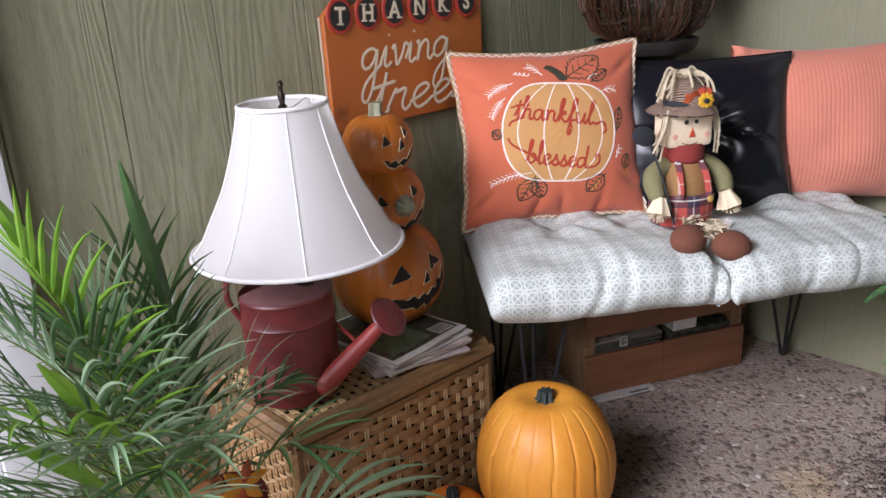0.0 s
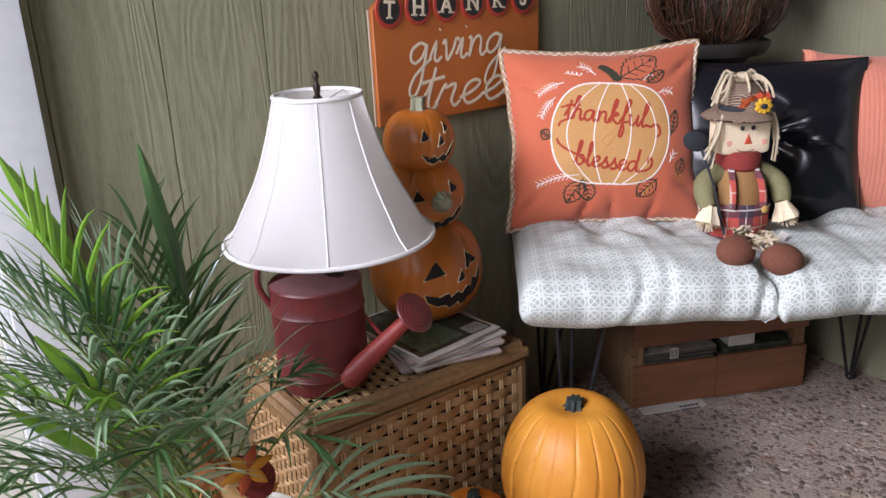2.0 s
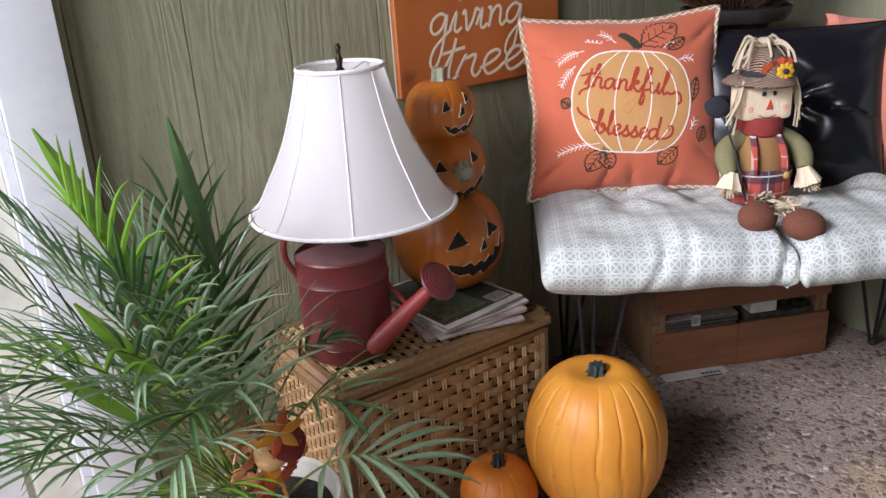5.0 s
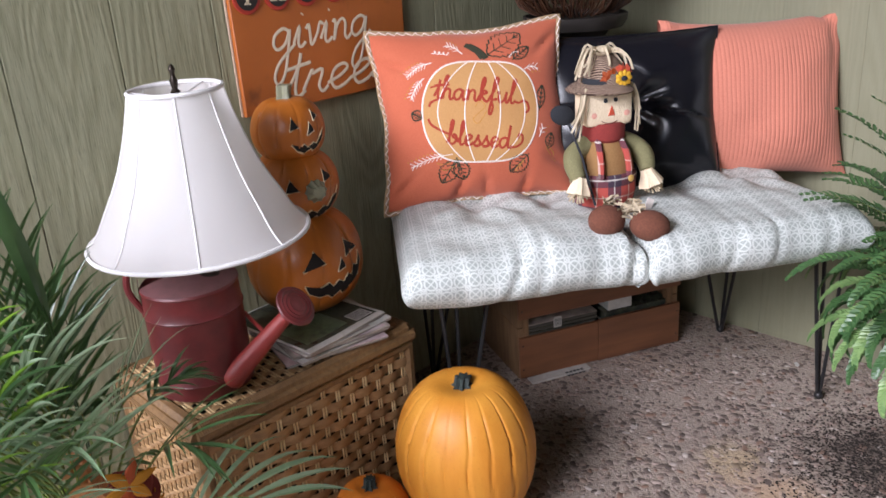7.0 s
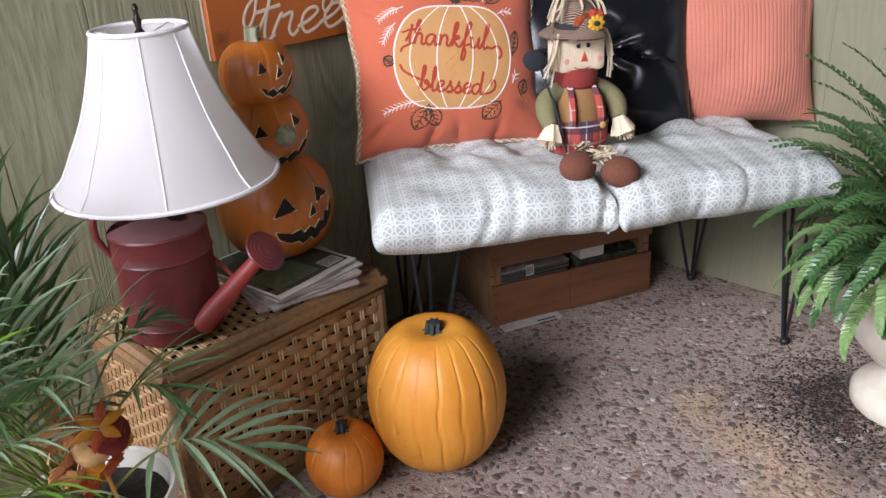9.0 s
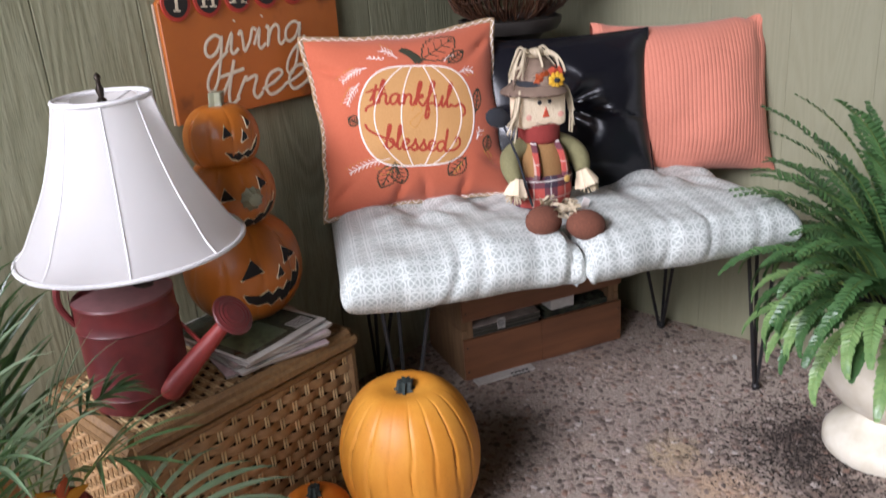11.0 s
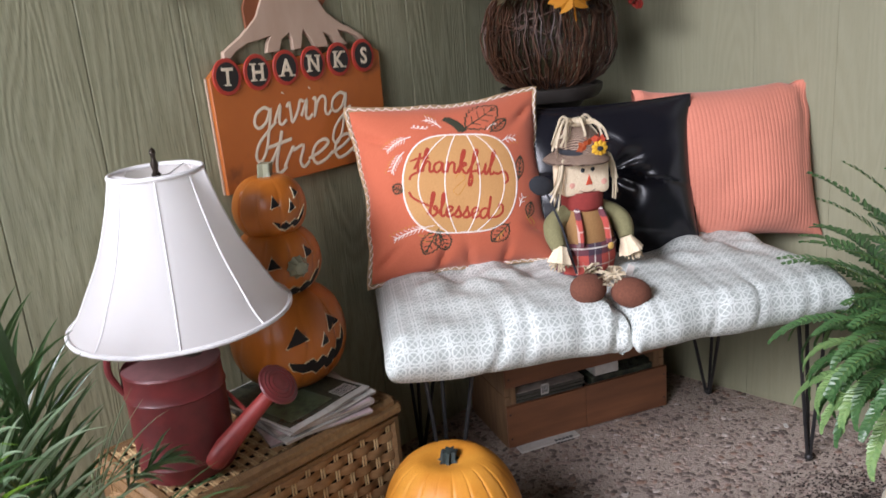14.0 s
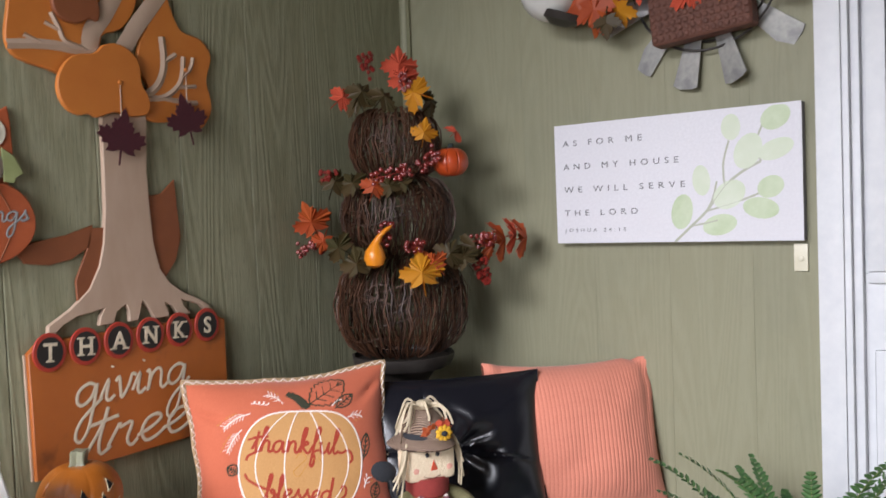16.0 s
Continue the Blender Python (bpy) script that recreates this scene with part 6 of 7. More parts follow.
def maple_leaf(size, thick=0.0012, bend=0.0):
    """A lobed leaf in the xy plane, its stem end towards -y, creased along its ribs and curling."""
    half = points(".035,-.44 .30,-.55 .60,-.56 .50,-.40 .52,-.30 .78,-.30 .76,-.16 1.0,-.04 .88,.08 .93,.28 .70,.24 .66,.38 .40,.22 .46,.46 .36,.50 .37,.66 .22,.62 .16,.84")
    rim = [(0, -1), (0.03, -0.98)] + half + [(0, 1.10)] + [(-x, y) for x, y in reversed(half)] + [(-0.03, -0.98)]
    far = [math.hypot(x, y) for x, y in rim]
    tips = {k for k in range(len(rim)) if far[k] > far[k - 1] and far[k] > far[(k + 1) % len(rim)]}
    bm = bmesh.new()

    def lift(x, y, k):
        return -bend * size * (0.34 * x * x + 0.26 * y * y + 0.10 * math.sin(4.1 * x + 2.3 * y)) + (0.05 * size * bend if k in tips else -0.03 * size * bend)

    mid = bm.verts.new((0, 0, 0.06 * size * bend))
    low = bm.verts.new((0, 0, 0.06 * size * bend - thick))
    ring = [bm.verts.new((x * size * 0.78, y * size * 0.78, lift(x, y, k))) for k, (x, y) in enumerate(rim)]
    under = [bm.verts.new(v.co - Vector((0, 0, thick))) for v in ring]
    n = len(ring)
    for i in range(n):
        j = (i + 1) % n
        bm.faces.new((mid, ring[i], ring[j]))
        bm.faces.new((low, under[j], under[i]))
        bm.faces.new((ring[i], under[i], under[j], ring[j]))
    return bm


def build_owl_sign():
    ox, oz = -1.262, 1.20
    root = thing("owl_plaque", pose(ox, -0.003, oz), "painted wooden plaque of an owl sitting on a pumpkin", "plaque")
    part("pumpkin_board", slab(blob(0, 0.078, 0.098, 0.076, ((0.9, 0.05), (2.2, 0.05))), 0.012, 0.002), OWL_ORANGE, root, "rust orange pumpkin board", m=Matrix.Translation((0, -0.008, 0)))
    for x in (-0.05, 0.0, 0.05):
        part("pumpkin_line", stroke(smooth_path([(x * 0.5, 0.15), (x * 1.1, 0.08), (x * 0.5, 0.006)], 6), 0.003, flat(0.0203)), RUSSET, root)
    part("owl_body", slab([(-0.055, 0.14), (0.055, 0.14), (0.068, 0.20), (0.066, 0.262), (0.062, 0.292), (0.030, 0.272), (-0.030, 0.272), (-0.062, 0.292), (-0.066, 0.262), (-0.068, 0.20)], 0.010, 0.002), OWL_ORANGE, root, "rust painted owl board")
    part("owl_breast", slab(blob(0.0, 0.180, 0.044, 0.038), 0.003, 0.001), OWL_GREY, root, m=Matrix.Translation((0, -0.0202, 0)))
    for s in (-1, 1):
        part("wing", slab([(s * 0.040, 0.215), (s * 0.062, 0.200), (s * 0.078, 0.168), (s * 0.064, 0.160), (s * 0.060, 0.150), (s * 0.042, 0.152)], 0.003, 0.0008), OWL_GREEN, root, "sage green wing", m=Matrix.Translation((0, -0.0205, 0)))
        eye = part("eye_disc", lathe([(0.029, 0), (0.029, 0.003), (0.001, 0.0034)], 28), EYE_WHITE, root, "round off-white eye", m=pose(s * 0.0255, -0.0105, 0.243, 90, 0, 0))
        part("eye_ring", lathe([(0.016, 0.0), (0.016, 0.0012), (0.001, 0.0014)], 24), WHITE_PRINT, eye, m=Matrix.Translation((0, 0, 0.0035)))
        part("pupil", lathe([(0.009, 0.0), (0.009, 0.0012), (0.001, 0.0018)], 20), SIGN_BLACK, eye, m=Matrix.Translation((0, 0, 0.0050)))
        part("foot", slab(blob(s * 0.018, 0.142, 0.013, 0.006), 0.003, 0.0008), SUNYELLOW, root, m=Matrix.Translation((0, -0.0238, 0)))
        part("hanging_cord", tube([(s * 0.012, -0.006, 0.272), (s * 0.004, -0.004, 0.36)], 0.0016, 5), TRUNK, root)
    part("beak", slab([(-0.007, 0.230), (0.007, 0.230), (0.0, 0.212)], 0.003, 0.0008), SUNYELLOW, root, m=Matrix.Translation((0, -0.0135, 0)))
    part("script_word", script("blessings", -0.084, 0.078, 0.0178, 0.0042, flat(0.0205), 0.2, 0.02, 1.04), SILVER, root, "silver script word blessings")


def islands(bm):
    """The separate pieces of a bmesh, each as a bmesh of its own, from left to right."""
    left, found = set(bm.faces), []
    while left:
        todo, piece = [left.pop()], []
        while todo:
            f = todo.pop()
            piece.append(f)
            for v in f.verts:
                for g in v.link_faces:
                    if g in left:
                        left.discard(g)
                        todo.append(g)
        found.append(piece)
    found.sort(key=lambda piece: min(v.co.x for f in piece for v in f.verts))
    out = []
    for piece in found:
        one, seen = bmesh.new(), {}
        for f in piece:
            one.faces.new([seen.setdefault(v, None) or seen.update({v: one.verts.new(v.co)}) or seen[v] for v in f.verts])
        out.append(one)
    bm.free()
    return out


def build_canvas():
    root = thing("canvas_picture", pose(-0.003, -0.512, 1.172, 0, 0, -90), "white stretched canvas with grey verse lettering and green leaves", "picture")
    w, h = 0.608, 0.306
    part("canvas_front", rbox(0, w, -0.0335, -0.0305, 0, h, 0.001), CANVAS, root, "white printed canvas face")
    part("canvas_body", rbox(0.0008, w - 0.0008, -0.0304, 0.0, 0.0008, h - 0.0008, 0.0012), CANVAS_SIDE, root, "grey canvas sides")
    lines = (("AS FOR ME", 0.250, 0.0205, 0.216), ("AND MY HOUSE", 0.190, 0.0205, 0.306), ("WE WILL SERVE", 0.131, 0.0205, 0.321), ("THE LORD", 0.071, 0.0205, 0.200), ("JOSHUA 24:15", 0.029, 0.0125, 0.169))
    for text, z, size, wide in lines:
        bm = lettering(text, size * 1.05, 0.0002, 1.85)
        xs = [v.co.x for v in bm.verts]
        bm.transform(Matrix.Diagonal((wide / (max(xs) - min(xs)), 1, 1, 1)))
        for letter in islands(bm):
            part("letter", letter, INK, root, "", False, m=pose(0.024, -0.0339, z))
    lay = flat(0.0337)
    for line, wide in (("0.318,0.001 .352,.032 .395,.072 .438,.127 .480,.160 .520,.180", 0.006), ("0.395,.072 .41,.10 .420,.140", 0.0045), ("0.395,.072 .47,.092 .545,.120", 0.0045), ("0.438,.127 .436,.18 .450,.232", 0.0045), ("0.520,.180 .512,.225 .525,.262", 0.0045), ("0.36,.038 .40,.045 .42,.05", 0.004)):
        part("leaf_stem_print", stroke(smooth_path(points(line), 5), wide, lay, None, 0.0004), STEM_INK, root)
    for turn_no, (x, z, rx, rz, turn, pale) in enumerate(((0.336, 0.072, 0.026, 0.042, -10, 0), (0.384, 0.144, 0.021, 0.036, 5, 1), (0.425, 0.039, 0.040, 0.024, 12, 0), (0.448, 0.108, 0.040, 0.030, 35, 1), (0.492, 0.205, 0.030, 0.042, -25, 1), (0.553, 0.276, 0.034, 0.026, 30, 0), (0.540, 0.122, 0.030, 0.024, 25, 0), (0.518, 0.075, 0.040, 0.024, -10, 0), (0.553, 0.205, 0.040, 0.022, 20, 1), (0.455, 0.262, 0.022, 0.030, 0, 1))):
        c, s = math.cos(radians(turn)), math.sin(radians(turn))
        pts = []
        for k in range(20):
            a = 2 * math.pi * k / 20
            ex, ez = rx * math.cos(a), rz * math.sin(a)
            pts.append((min(max(x + ex * c - ez * s, 0.004), w - 0.004), min(max(z + ex * s + ez * c, 0.004), h - 0.004)))
        part("leaf_print", patch(pts, lay, 0.0002 + 0.00006 * turn_no, 0), LEAF_INK_PALE if pale else LEAF_INK, root, smooth=False)


def build_switch():
    root = thing("doorbell_plate", pose(-0.001, -1.106, 1.133, 0, 0, -90), "small ivory doorbell plate on the wall", "doorbell")
    part("plate", rbox(-0.015, 0.015, -0.008, 0, -0.031, 0.031, 0.003), IVORY, root)
    part("button", lathe([(0.007, 0.0), (0.007, 0.003), (0.005, 0.004), (0.0006, 0.0042)], 18), IVORY, root, m=pose(0, -0.0075, -0.002, 90, 0, 0))


def build_windmill():
    """Galvanised windmill wall piece with a basket of silk leaves."""
    root = thing("windmill_wall_decor", pose(-0.004, -0.912, 1.79, 0, 0, -90), "galvanised windmill wall decoration with a woven basket of autumn leaves", "wall decor")
    for k in range(12):
        a = radians(-102 + 30 * k)
        blade = slab([(-0.020, 0.13), (0.020, 0.13), (0.033, 0.256), (0.016, 0.263), (-0.018, 0.261), (-0.033, 0.255)], 0.0025, 0.0005)
        part("blade", blade, GALV, root, m=pose(0, -0.016, 0, 0, -math.degrees(a) + 90, 0) @ pose(0, 0, 0, 5 * math.sin(k * 2.1), 0, 14 + 12 * math.sin(k * 1.7)))
    for r, y in ((0.150, 0.012), (0.172, 0.026)):
        ring = [(r * math.cos(2 * math.pi * k / 40) * (1 + 0.01 * math.sin(k * 3)), -y + 0.003 * math.sin(k * 1.7), r * math.sin(2 * math.pi * k / 40)) for k in range(40)]
        part("wire_ring", tube(ring, 0.0030, 6, closed=True), STAND, root)
    part("basket_body", rbox(-0.120, 0.112, -0.085, -0.030, -0.148, 0.02, 0.012, 3), BASKET, root, "brown woven basket", m=pose(0, 0, 0, 0, -5, 0))
    for i in range(10):
        for j in range(15):
            part("basket_knot", rbox(-0.116 + j * 0.0152, -0.103 + j * 0.0152, -0.0895, -0.084, -0.142 + i * 0.0158, -0.129 + i * 0.0158, 0.003, 1), BASKET, root, m=pose(0, 0, 0, 0, -5, 0))
    rnd = random.Random(12)
    for x, z, size, roll, mat in ((-0.285, -0.030, 0.060, 30, LEAF_ORANGE), (-0.235, -0.055, 0.075, -15, LEAF_ORANGE), (-0.250, 0.010, 0.070, 60, NOSE), (-0.195, -0.020, 0.070, 10, LEAF_ORANGE), (-0.130, -0.015, 0.055, 0, NOSE), (-0.090, -0.005, 0.055, -30, LEAF_ORANGE), (0.075, -0.035, 0.060, 20, LEAF_YELLOW), (0.115, -0.010, 0.055, -35, LEAF_YELLOW), (0.0, 0.02, 0.05, 0, NOSE), (-0.205, -0.090, 0.050, 5, LEAF_OLIVE)):
        part("maple_leaf", maple_leaf(size, 0.001, 0.35), mat, root, m=pose(x, -0.105 - 0.02 * rnd.random(), z, 85, roll + 180, 0))
    for k in range(16):
        x = -0.30 + 0.042 * k + rnd.uniform(-0.02, 0.02)
        x = max(-0.28, min(0.22, x))
        z = 0.0 + rnd.uniform(-0.05, 0.07) - (0.03 if x < -0.12 else 0)
        part("maple_leaf", maple_leaf(0.060 + 0.02 * rnd.random(), 0.001, 0.5), (LEAF_ORANGE, LEAF_ORANGE, NOSE, LEAF_YELLOW, LEAF_OLIVE)[k % 5], root, m=pose(x, -0.095 - 0.02 * rnd.random(), z, 70 + rnd.uniform(-25, 25), rnd.uniform(-60, 60) + 180, rnd.uniform(-20, 20)))


def build_globe():
    root = thing("globe_wall_lamp", pose(-0.002, -0.555, 1.80, 0, 0, -90), "white mottled globe wall lamp in a black holder, unlit", "lamp")
    part("globe", ball(0.078, Matrix.Translation((0.0, -0.105, 0.008)), 30, 18), GLOBE, root)
    part("holder", lathe([(0.020, -0.020), (0.052, -0.006), (0.060, 0.010), (0.056, 0.012), (0.045, 0.0)], 28), STAND, root, m=pose(0.022, -0.098, -0.062, 0, 20, 0))
    part("wall_arm", tube(smooth_path([(0.03, -0.10, -0.075), (0.04, -0.05, -0.07), (0.02, -0.0, -0.02)], 6), 0.008, 8), STAND, root)
    part("wall_plate", lathe([(0.045, 0.0), (0.045, 0.008), (0.03, 0.012), (0.001, 0.012)], 24), STAND, root, m=pose(0, 0, 0, 90, 0, 0))


# ---- twig pumpkin tower in the corner ----
TOWER = (-0.305, -0.192)


def build_stand():
    root = thing("plant_stand", pose(*TOWER, 0), "black round plant stand behind the bench", "stand")
    part("saucer", lathe([(0.10, 0.868), (0.120, 0.872), (0.131, 0.888), (0.133, 0.904), (0.127, 0.906), (0.121, 0.893), (0.001, 0.890)], 48, wobble=lambda a, z: 1 + 0.010 * math.cos(36 * a)), STAND, root)
    part("column", lathe([(0.045, 0.03), (0.035, 0.08), (0.028, 0.4), (0.035, 0.80), (0.09, 0.867)], 24), STAND, root)
    part("base", lathe([(0.13, 0.0), (0.13, 0.012), (0.05, 0.03), (0.001, 0.03)], 32), STAND, root)


def twig_pumpkin(r, h, count, seed):
    """A hollow pumpkin of bent vine twigs."""
    rnd = random.Random(seed)
    bm = bmesh.new()
    for k in range(count):
        a0 = 2 * math.pi * (k + rnd.uniform(-0.4, 0.4)) / count
        drift = rnd.uniform(-0.35, 0.35)
        rr = r * rnd.uniform(0.90, 1.03)
        pts = []
        w1, w2 = rnd.uniform(0, 6), rnd.uniform(0, 6)
        for s in range(9):
            t = 0.12 + 0.78 * s / 8
            lat = math.pi * t
            q = rr * math.sin(lat) ** 0.50 * (1 + 0.025 * math.sin(w1 + s * 1.9))
            lobe = 1 - 0.05 * abs(math.cos(4 * a0)) ** 4
            a = a0 + drift * (t - 0.5) + 0.04 * math.sin(w2 + s * 2.3)
            pts.append((q * lobe * math.cos(a), q * lobe * math.sin(a), h * (0.5 - 0.5 * math.cos(lat)) + 0.002 * math.sin(w1 * 3 + s)))
        tube(pts, rnd.uniform(0.0011, 0.0023), 4, bm=bm)
    for k in range(count // 5):
        z = h * rnd.uniform(0.15, 0.85)
        q = r * math.sin(math.acos(1 - 2 * z / h)) ** 0.62 * rnd.uniform(0.9, 1.0)
        a0, span = rnd.uniform(0, 6.28), rnd.uniform(0.6, 2.0)
        tube([(q * math.cos(a0 + span * s / 7), q * math.sin(a0 + span * s / 7), z + 0.012 * math.sin(s + k)) for s in range(8)], 0.0014, 4, bm=bm)
    return bm


def berry_spray(n, length, seed):
    rnd = random.Random(seed)
    bm = bmesh.new()
    tube([(0, 0, 0), (0, 0, length * 0.5), (length * 0.1, 0, length)], 0.0014, 4, bm=bm)
    for k in range(n):
        t = rnd.random() ** 0.8
        a = rnd.uniform(0, 6.28)
        q = 0.010 + 0.008 * rnd.random()
        join(bm, ball(0.0052 + 0.0014 * rnd.random(), Matrix.Translation((q * math.cos(a), q * math.sin(a), length * t)), 7, 5))
    return bm


def build_tower():
    root = thing("twig_pumpkin_tower", pose(*TOWER, 0.9065), "three stacked grapevine twig pumpkins with autumn leaves and berries", "decoration")
    spec = ((0.172, 0.262, -0.008, 190), (0.148, 0.215, 0.245, 170), (0.120, 0.185, 0.445, 150))
    for r, h, z, n in spec:
        tagged(part("twig_pumpkin", twig_pumpkin(r, h, n, int(r * 1000)), TWIG, root, "hollow pumpkin of dark vine twigs", m=Matrix.Translation((0, 0, z))), kind="stuff")
    right, near = Vector((0.62, -0.78, 0)), Vector((-0.78, -0.62, 0))

    def at(off, z, front):
        return right * off + near * front + Vector((0, 0, z - 0.9065))

    view = math.degrees(math.atan2(near.y, near.x)) + 90
    leaves = ((0.327, 1.193, 0.03, 0.056, LEAF_ORANGE, -84, 70), (0.270, 1.190, 0.04, 0.058, LEAF_ORANGE, -78, 74), (-0.215, 1.255, 0.07, 0.056, LEAF_ORANGE, 25, 0), (-0.185, 1.205, 0.10, 0.035, LEAF_ORANGE, 160, 10), (0.055, 1.125, 0.185, 0.060, LEAF_YELLOW, 8, 5), (0.085, 1.145, 0.17, 0.040, LEAF_ORANGE, 40, 10),
              (0.075, 1.462, 0.125, 0.038, LEAF_YELLOW, -10, 0), (0.020, 1.645, 0.02, 0.052, NOSE, 0, 0), (0.055, 1.560, 0.11, 0.050, LEAF_YELLOW, 70, 30), (-0.125, 1.565, 0.04, 0.042, NOSE, -50, 20), (-0.075, 1.570, 0.08, 0.048, LEAF_OLIVE, -30, 30),
              (-0.150, 1.350, 0.10, 0.045, LEAF_OLIVE, -20, 20), (-0.050, 1.335, 0.155, 0.040, LEAF_ORANGE, -20, 15), (-0.015, 1.335, 0.155, 0.040, LEAF_OLIVE, 30, 10), (0.015, 1.342, 0.145, 0.036, LEAF_OLIVE, 60, 10), (-0.100, 1.150, 0.170, 0.048, LEAF_OLIVE, 10, 10),
              (-0.075, 1.165, 0.165, 0.042, LEAF_OLIVE, 50, 10), (0.158, 1.468, 0.05, 0.030, NOSE, -50, 60), (0.19, 1.175, 0.08, 0.046, LEAF_OLIVE, -60, 30), (0.235, 1.175, 0.06, 0.040, LEAF_ORANGE, -95, 45), (-0.145, 1.190, 0.13, 0.045, LEAF_OLIVE, 60, 10), (0.125, 1.165, 0.15, 0.045, LEAF_OLIVE, -30, 15),
              (0.030, 1.610, 0.03, 0.045, NOSE, 20, 0), (0.300, 1.200, 0.035, 0.050, NOSE, -88, 72), (-0.085, 1.548, 0.07, 0.045, LEAF_OLIVE, 30, 40), (-0.020, 1.555, 0.10, 0.045, LEAF_OLIVE, -40, 40), (0.095, 1.545, 0.06, 0.042, LEAF_OLIVE, -80, 40), (-0.105, 1.345, 0.13, 0.042, LEAF_OLIVE, 40, 20), (0.160, 1.155, 0.13, 0.045, LEAF_OLIVE, 30, 20))
    for off, z, front, size, mat, roll, tilt in leaves:
        part("maple_leaf", maple_leaf(size * 1.25, 0.0008, 1.3), mat, root, m=Matrix.Translation(at(off, z, front)) @ pose(0, 0, 0, 0, 0, view) @ pose(0, 0, 0, 0, -roll, 0) @ pose(0, 0, 0, 90 - tilt, 0, 0))
    for off, z, front, n, length, dx, dz, seed in ((-0.255, 1.185, 0.06, 26, 0.075, 1.0, 0.15, 1), (-0.055, 1.600, 0.05, 22, 0.070, -0.15, 1, 2), (0.195, 1.165, 0.09, 44, 0.085, 0.25, -1, 3), (-0.035, 1.190, 0.16, 26, 0.06, 0.2, 0.8, 4), (-0.055, 1.350, 0.15, 34, 0.095, 1, 0.25, 5), (0.060, 1.375, 0.14, 24, 0.06, 0.8, 0.7, 6), (0.035, 1.565, 0.08, 18, 0.05, 0.1, 1, 7), (-0.150, 1.360, 0.09, 12, 0.04, -0.8, 0.4, 8), (0.02, 1.18, 0.165, 20, 0.05, 0.8, 0.2, 9), (0.185, 1.19, 0.09, 22, 0.06, 1.0, 0.1, 10)):
        d = (right * dx + Vector((0, 0, dz))).normalized().to_track_quat("Z", "Y").to_matrix().to_4x4()
        tagged(part("berry_spray", berry_spray(n, length, seed), BERRY, root, "spray of small red berries", m=Matrix.Translation(at(off, z, front)) @ d), kind="stuff")
    bm, _ = pumpkin_mesh(0.044, 0.074, 9, 0.09, 0.06, 0.85, 3)
    mini = part("mini_pumpkin", bm, RED_PUMPKIN, root, "small red-orange pumpkin", m=Matrix.Translation(at(0.139, 1.352, 0.095)))
    part("mini_stem", stem_mesh(0.005, 0.014, 0.2), STEM, mini, m=Matrix.Translation((0, 0, 0.069)))
    gourd = lathe([(0.003, -0.055), (0.008, -0.050), (0.009, -0.030), (0.012, -0.012), (0.022, 0.004), (0.026, 0.022), (0.020, 0.038), (0.006, 0.045), (0.001, 0.045)], 20)
    for v in gourd.verts:
        if v.co.z < 0:
            v.co.x += 14 * v.co.z ** 2
    part("gourd", gourd, GOURD, root, "small yellow-orange gourd", m=Matrix.Translation(at(-0.055, 1.185, 0.185)) @ pose(0, 0, 0, 180, 0, -55))


# ---- potted plants ----
def frond(length, arch, leaf, pairs, width, seed, droop=0.0, spread=58, start=0.2, fold=0.35, up=0.25, stem=0.003):
    """A pinnate frond leaving the origin along +x and z: a bowed stalk with paired leaflets. The first bmesh is leaflets, the second the stalk."""
    rnd = random.Random(seed)
    pts = []
    p, pitch = Vector((0, 0, 0)), radians(arch)
    n = 22
    for i in range(n + 1):
        pts.append(p.copy())
        pitch -= radians(droop) / n * (0.4 + 1.2 * i / n)
        p = p + Vector((math.cos(pitch), 0, math.sin(pitch))) * (length / n)
    side_bend = rnd.uniform(-0.12, 0.12)
    for i, q in enumerate(pts):
        q.y += side_bend * length * (i / n) ** 2
    stalk = tube(pts, stem, 5, taper=lambda t: 1 - 0.75 * t)
    bm = bmesh.new()
    for k in range(pairs):
        t = start + (1 - start) * (k + 0.5) / pairs
        i = min(int(t * n), n - 1)
        base = pts[i].lerp(pts[i + 1], t * n - i)
        d = (pts[i + 1] - pts[i]).normalized()
        nrm = Vector((0, 1, 0)).cross(d).normalized() * -1
        if nrm.z < 0 and d.x > 0.1:
            nrm = -nrm
        size = leaf * (math.sin(math.pi * (0.12 + 0.83 * (t - start) / (1 - start))) ** 0.7) * rnd.uniform(0.85, 1.1)
        for s in (-1, 1):
            ang = radians(spread + rnd.uniform(-8, 8)) * (1 - 0.35 * t)
            side = d.cross(nrm) * s
            way = (d * math.cos(ang) + side * math.sin(ang) + nrm * (up + rnd.uniform(-0.12, 0.12))).normalized()
            across = way.cross(nrm).normalized()
            rows = []
            segs = 4
            q = base.copy()
            dirn = way.copy()
            for g in range(segs + 1):
                f = g / segs
                wd = width * (0.55 + 0.9 * f) * (1 - f) ** 0.55 if g else width * 0.5
                wd = width * math.sin(math.pi * min(0.12 + 0.88 * f, 1.0)) ** 0.8 if f < 1 else 0.0004
                rows.append([bm.verts.new(q - across * wd / 2 + nrm * wd * fold * 0.5), bm.verts.new(q - nrm * wd * fold * 0.3), bm.verts.new(q + across * wd / 2 + nrm * wd * fold * 0.5)])
                dirn = (dirn + Vector((0, 0, -1)) * (0.16 + 0.10 * rnd.random()) * (1 if leaf > 0.08 else 0.35)).normalized()
                q = q + dirn * size / segs
            for a, b in zip(rows, rows[1:]):
                bm.faces.new((a[0], a[1], b[1], b[0]))
                bm.faces.new((a[1], a[2], b[2], b[1]))
    return bm, stalk


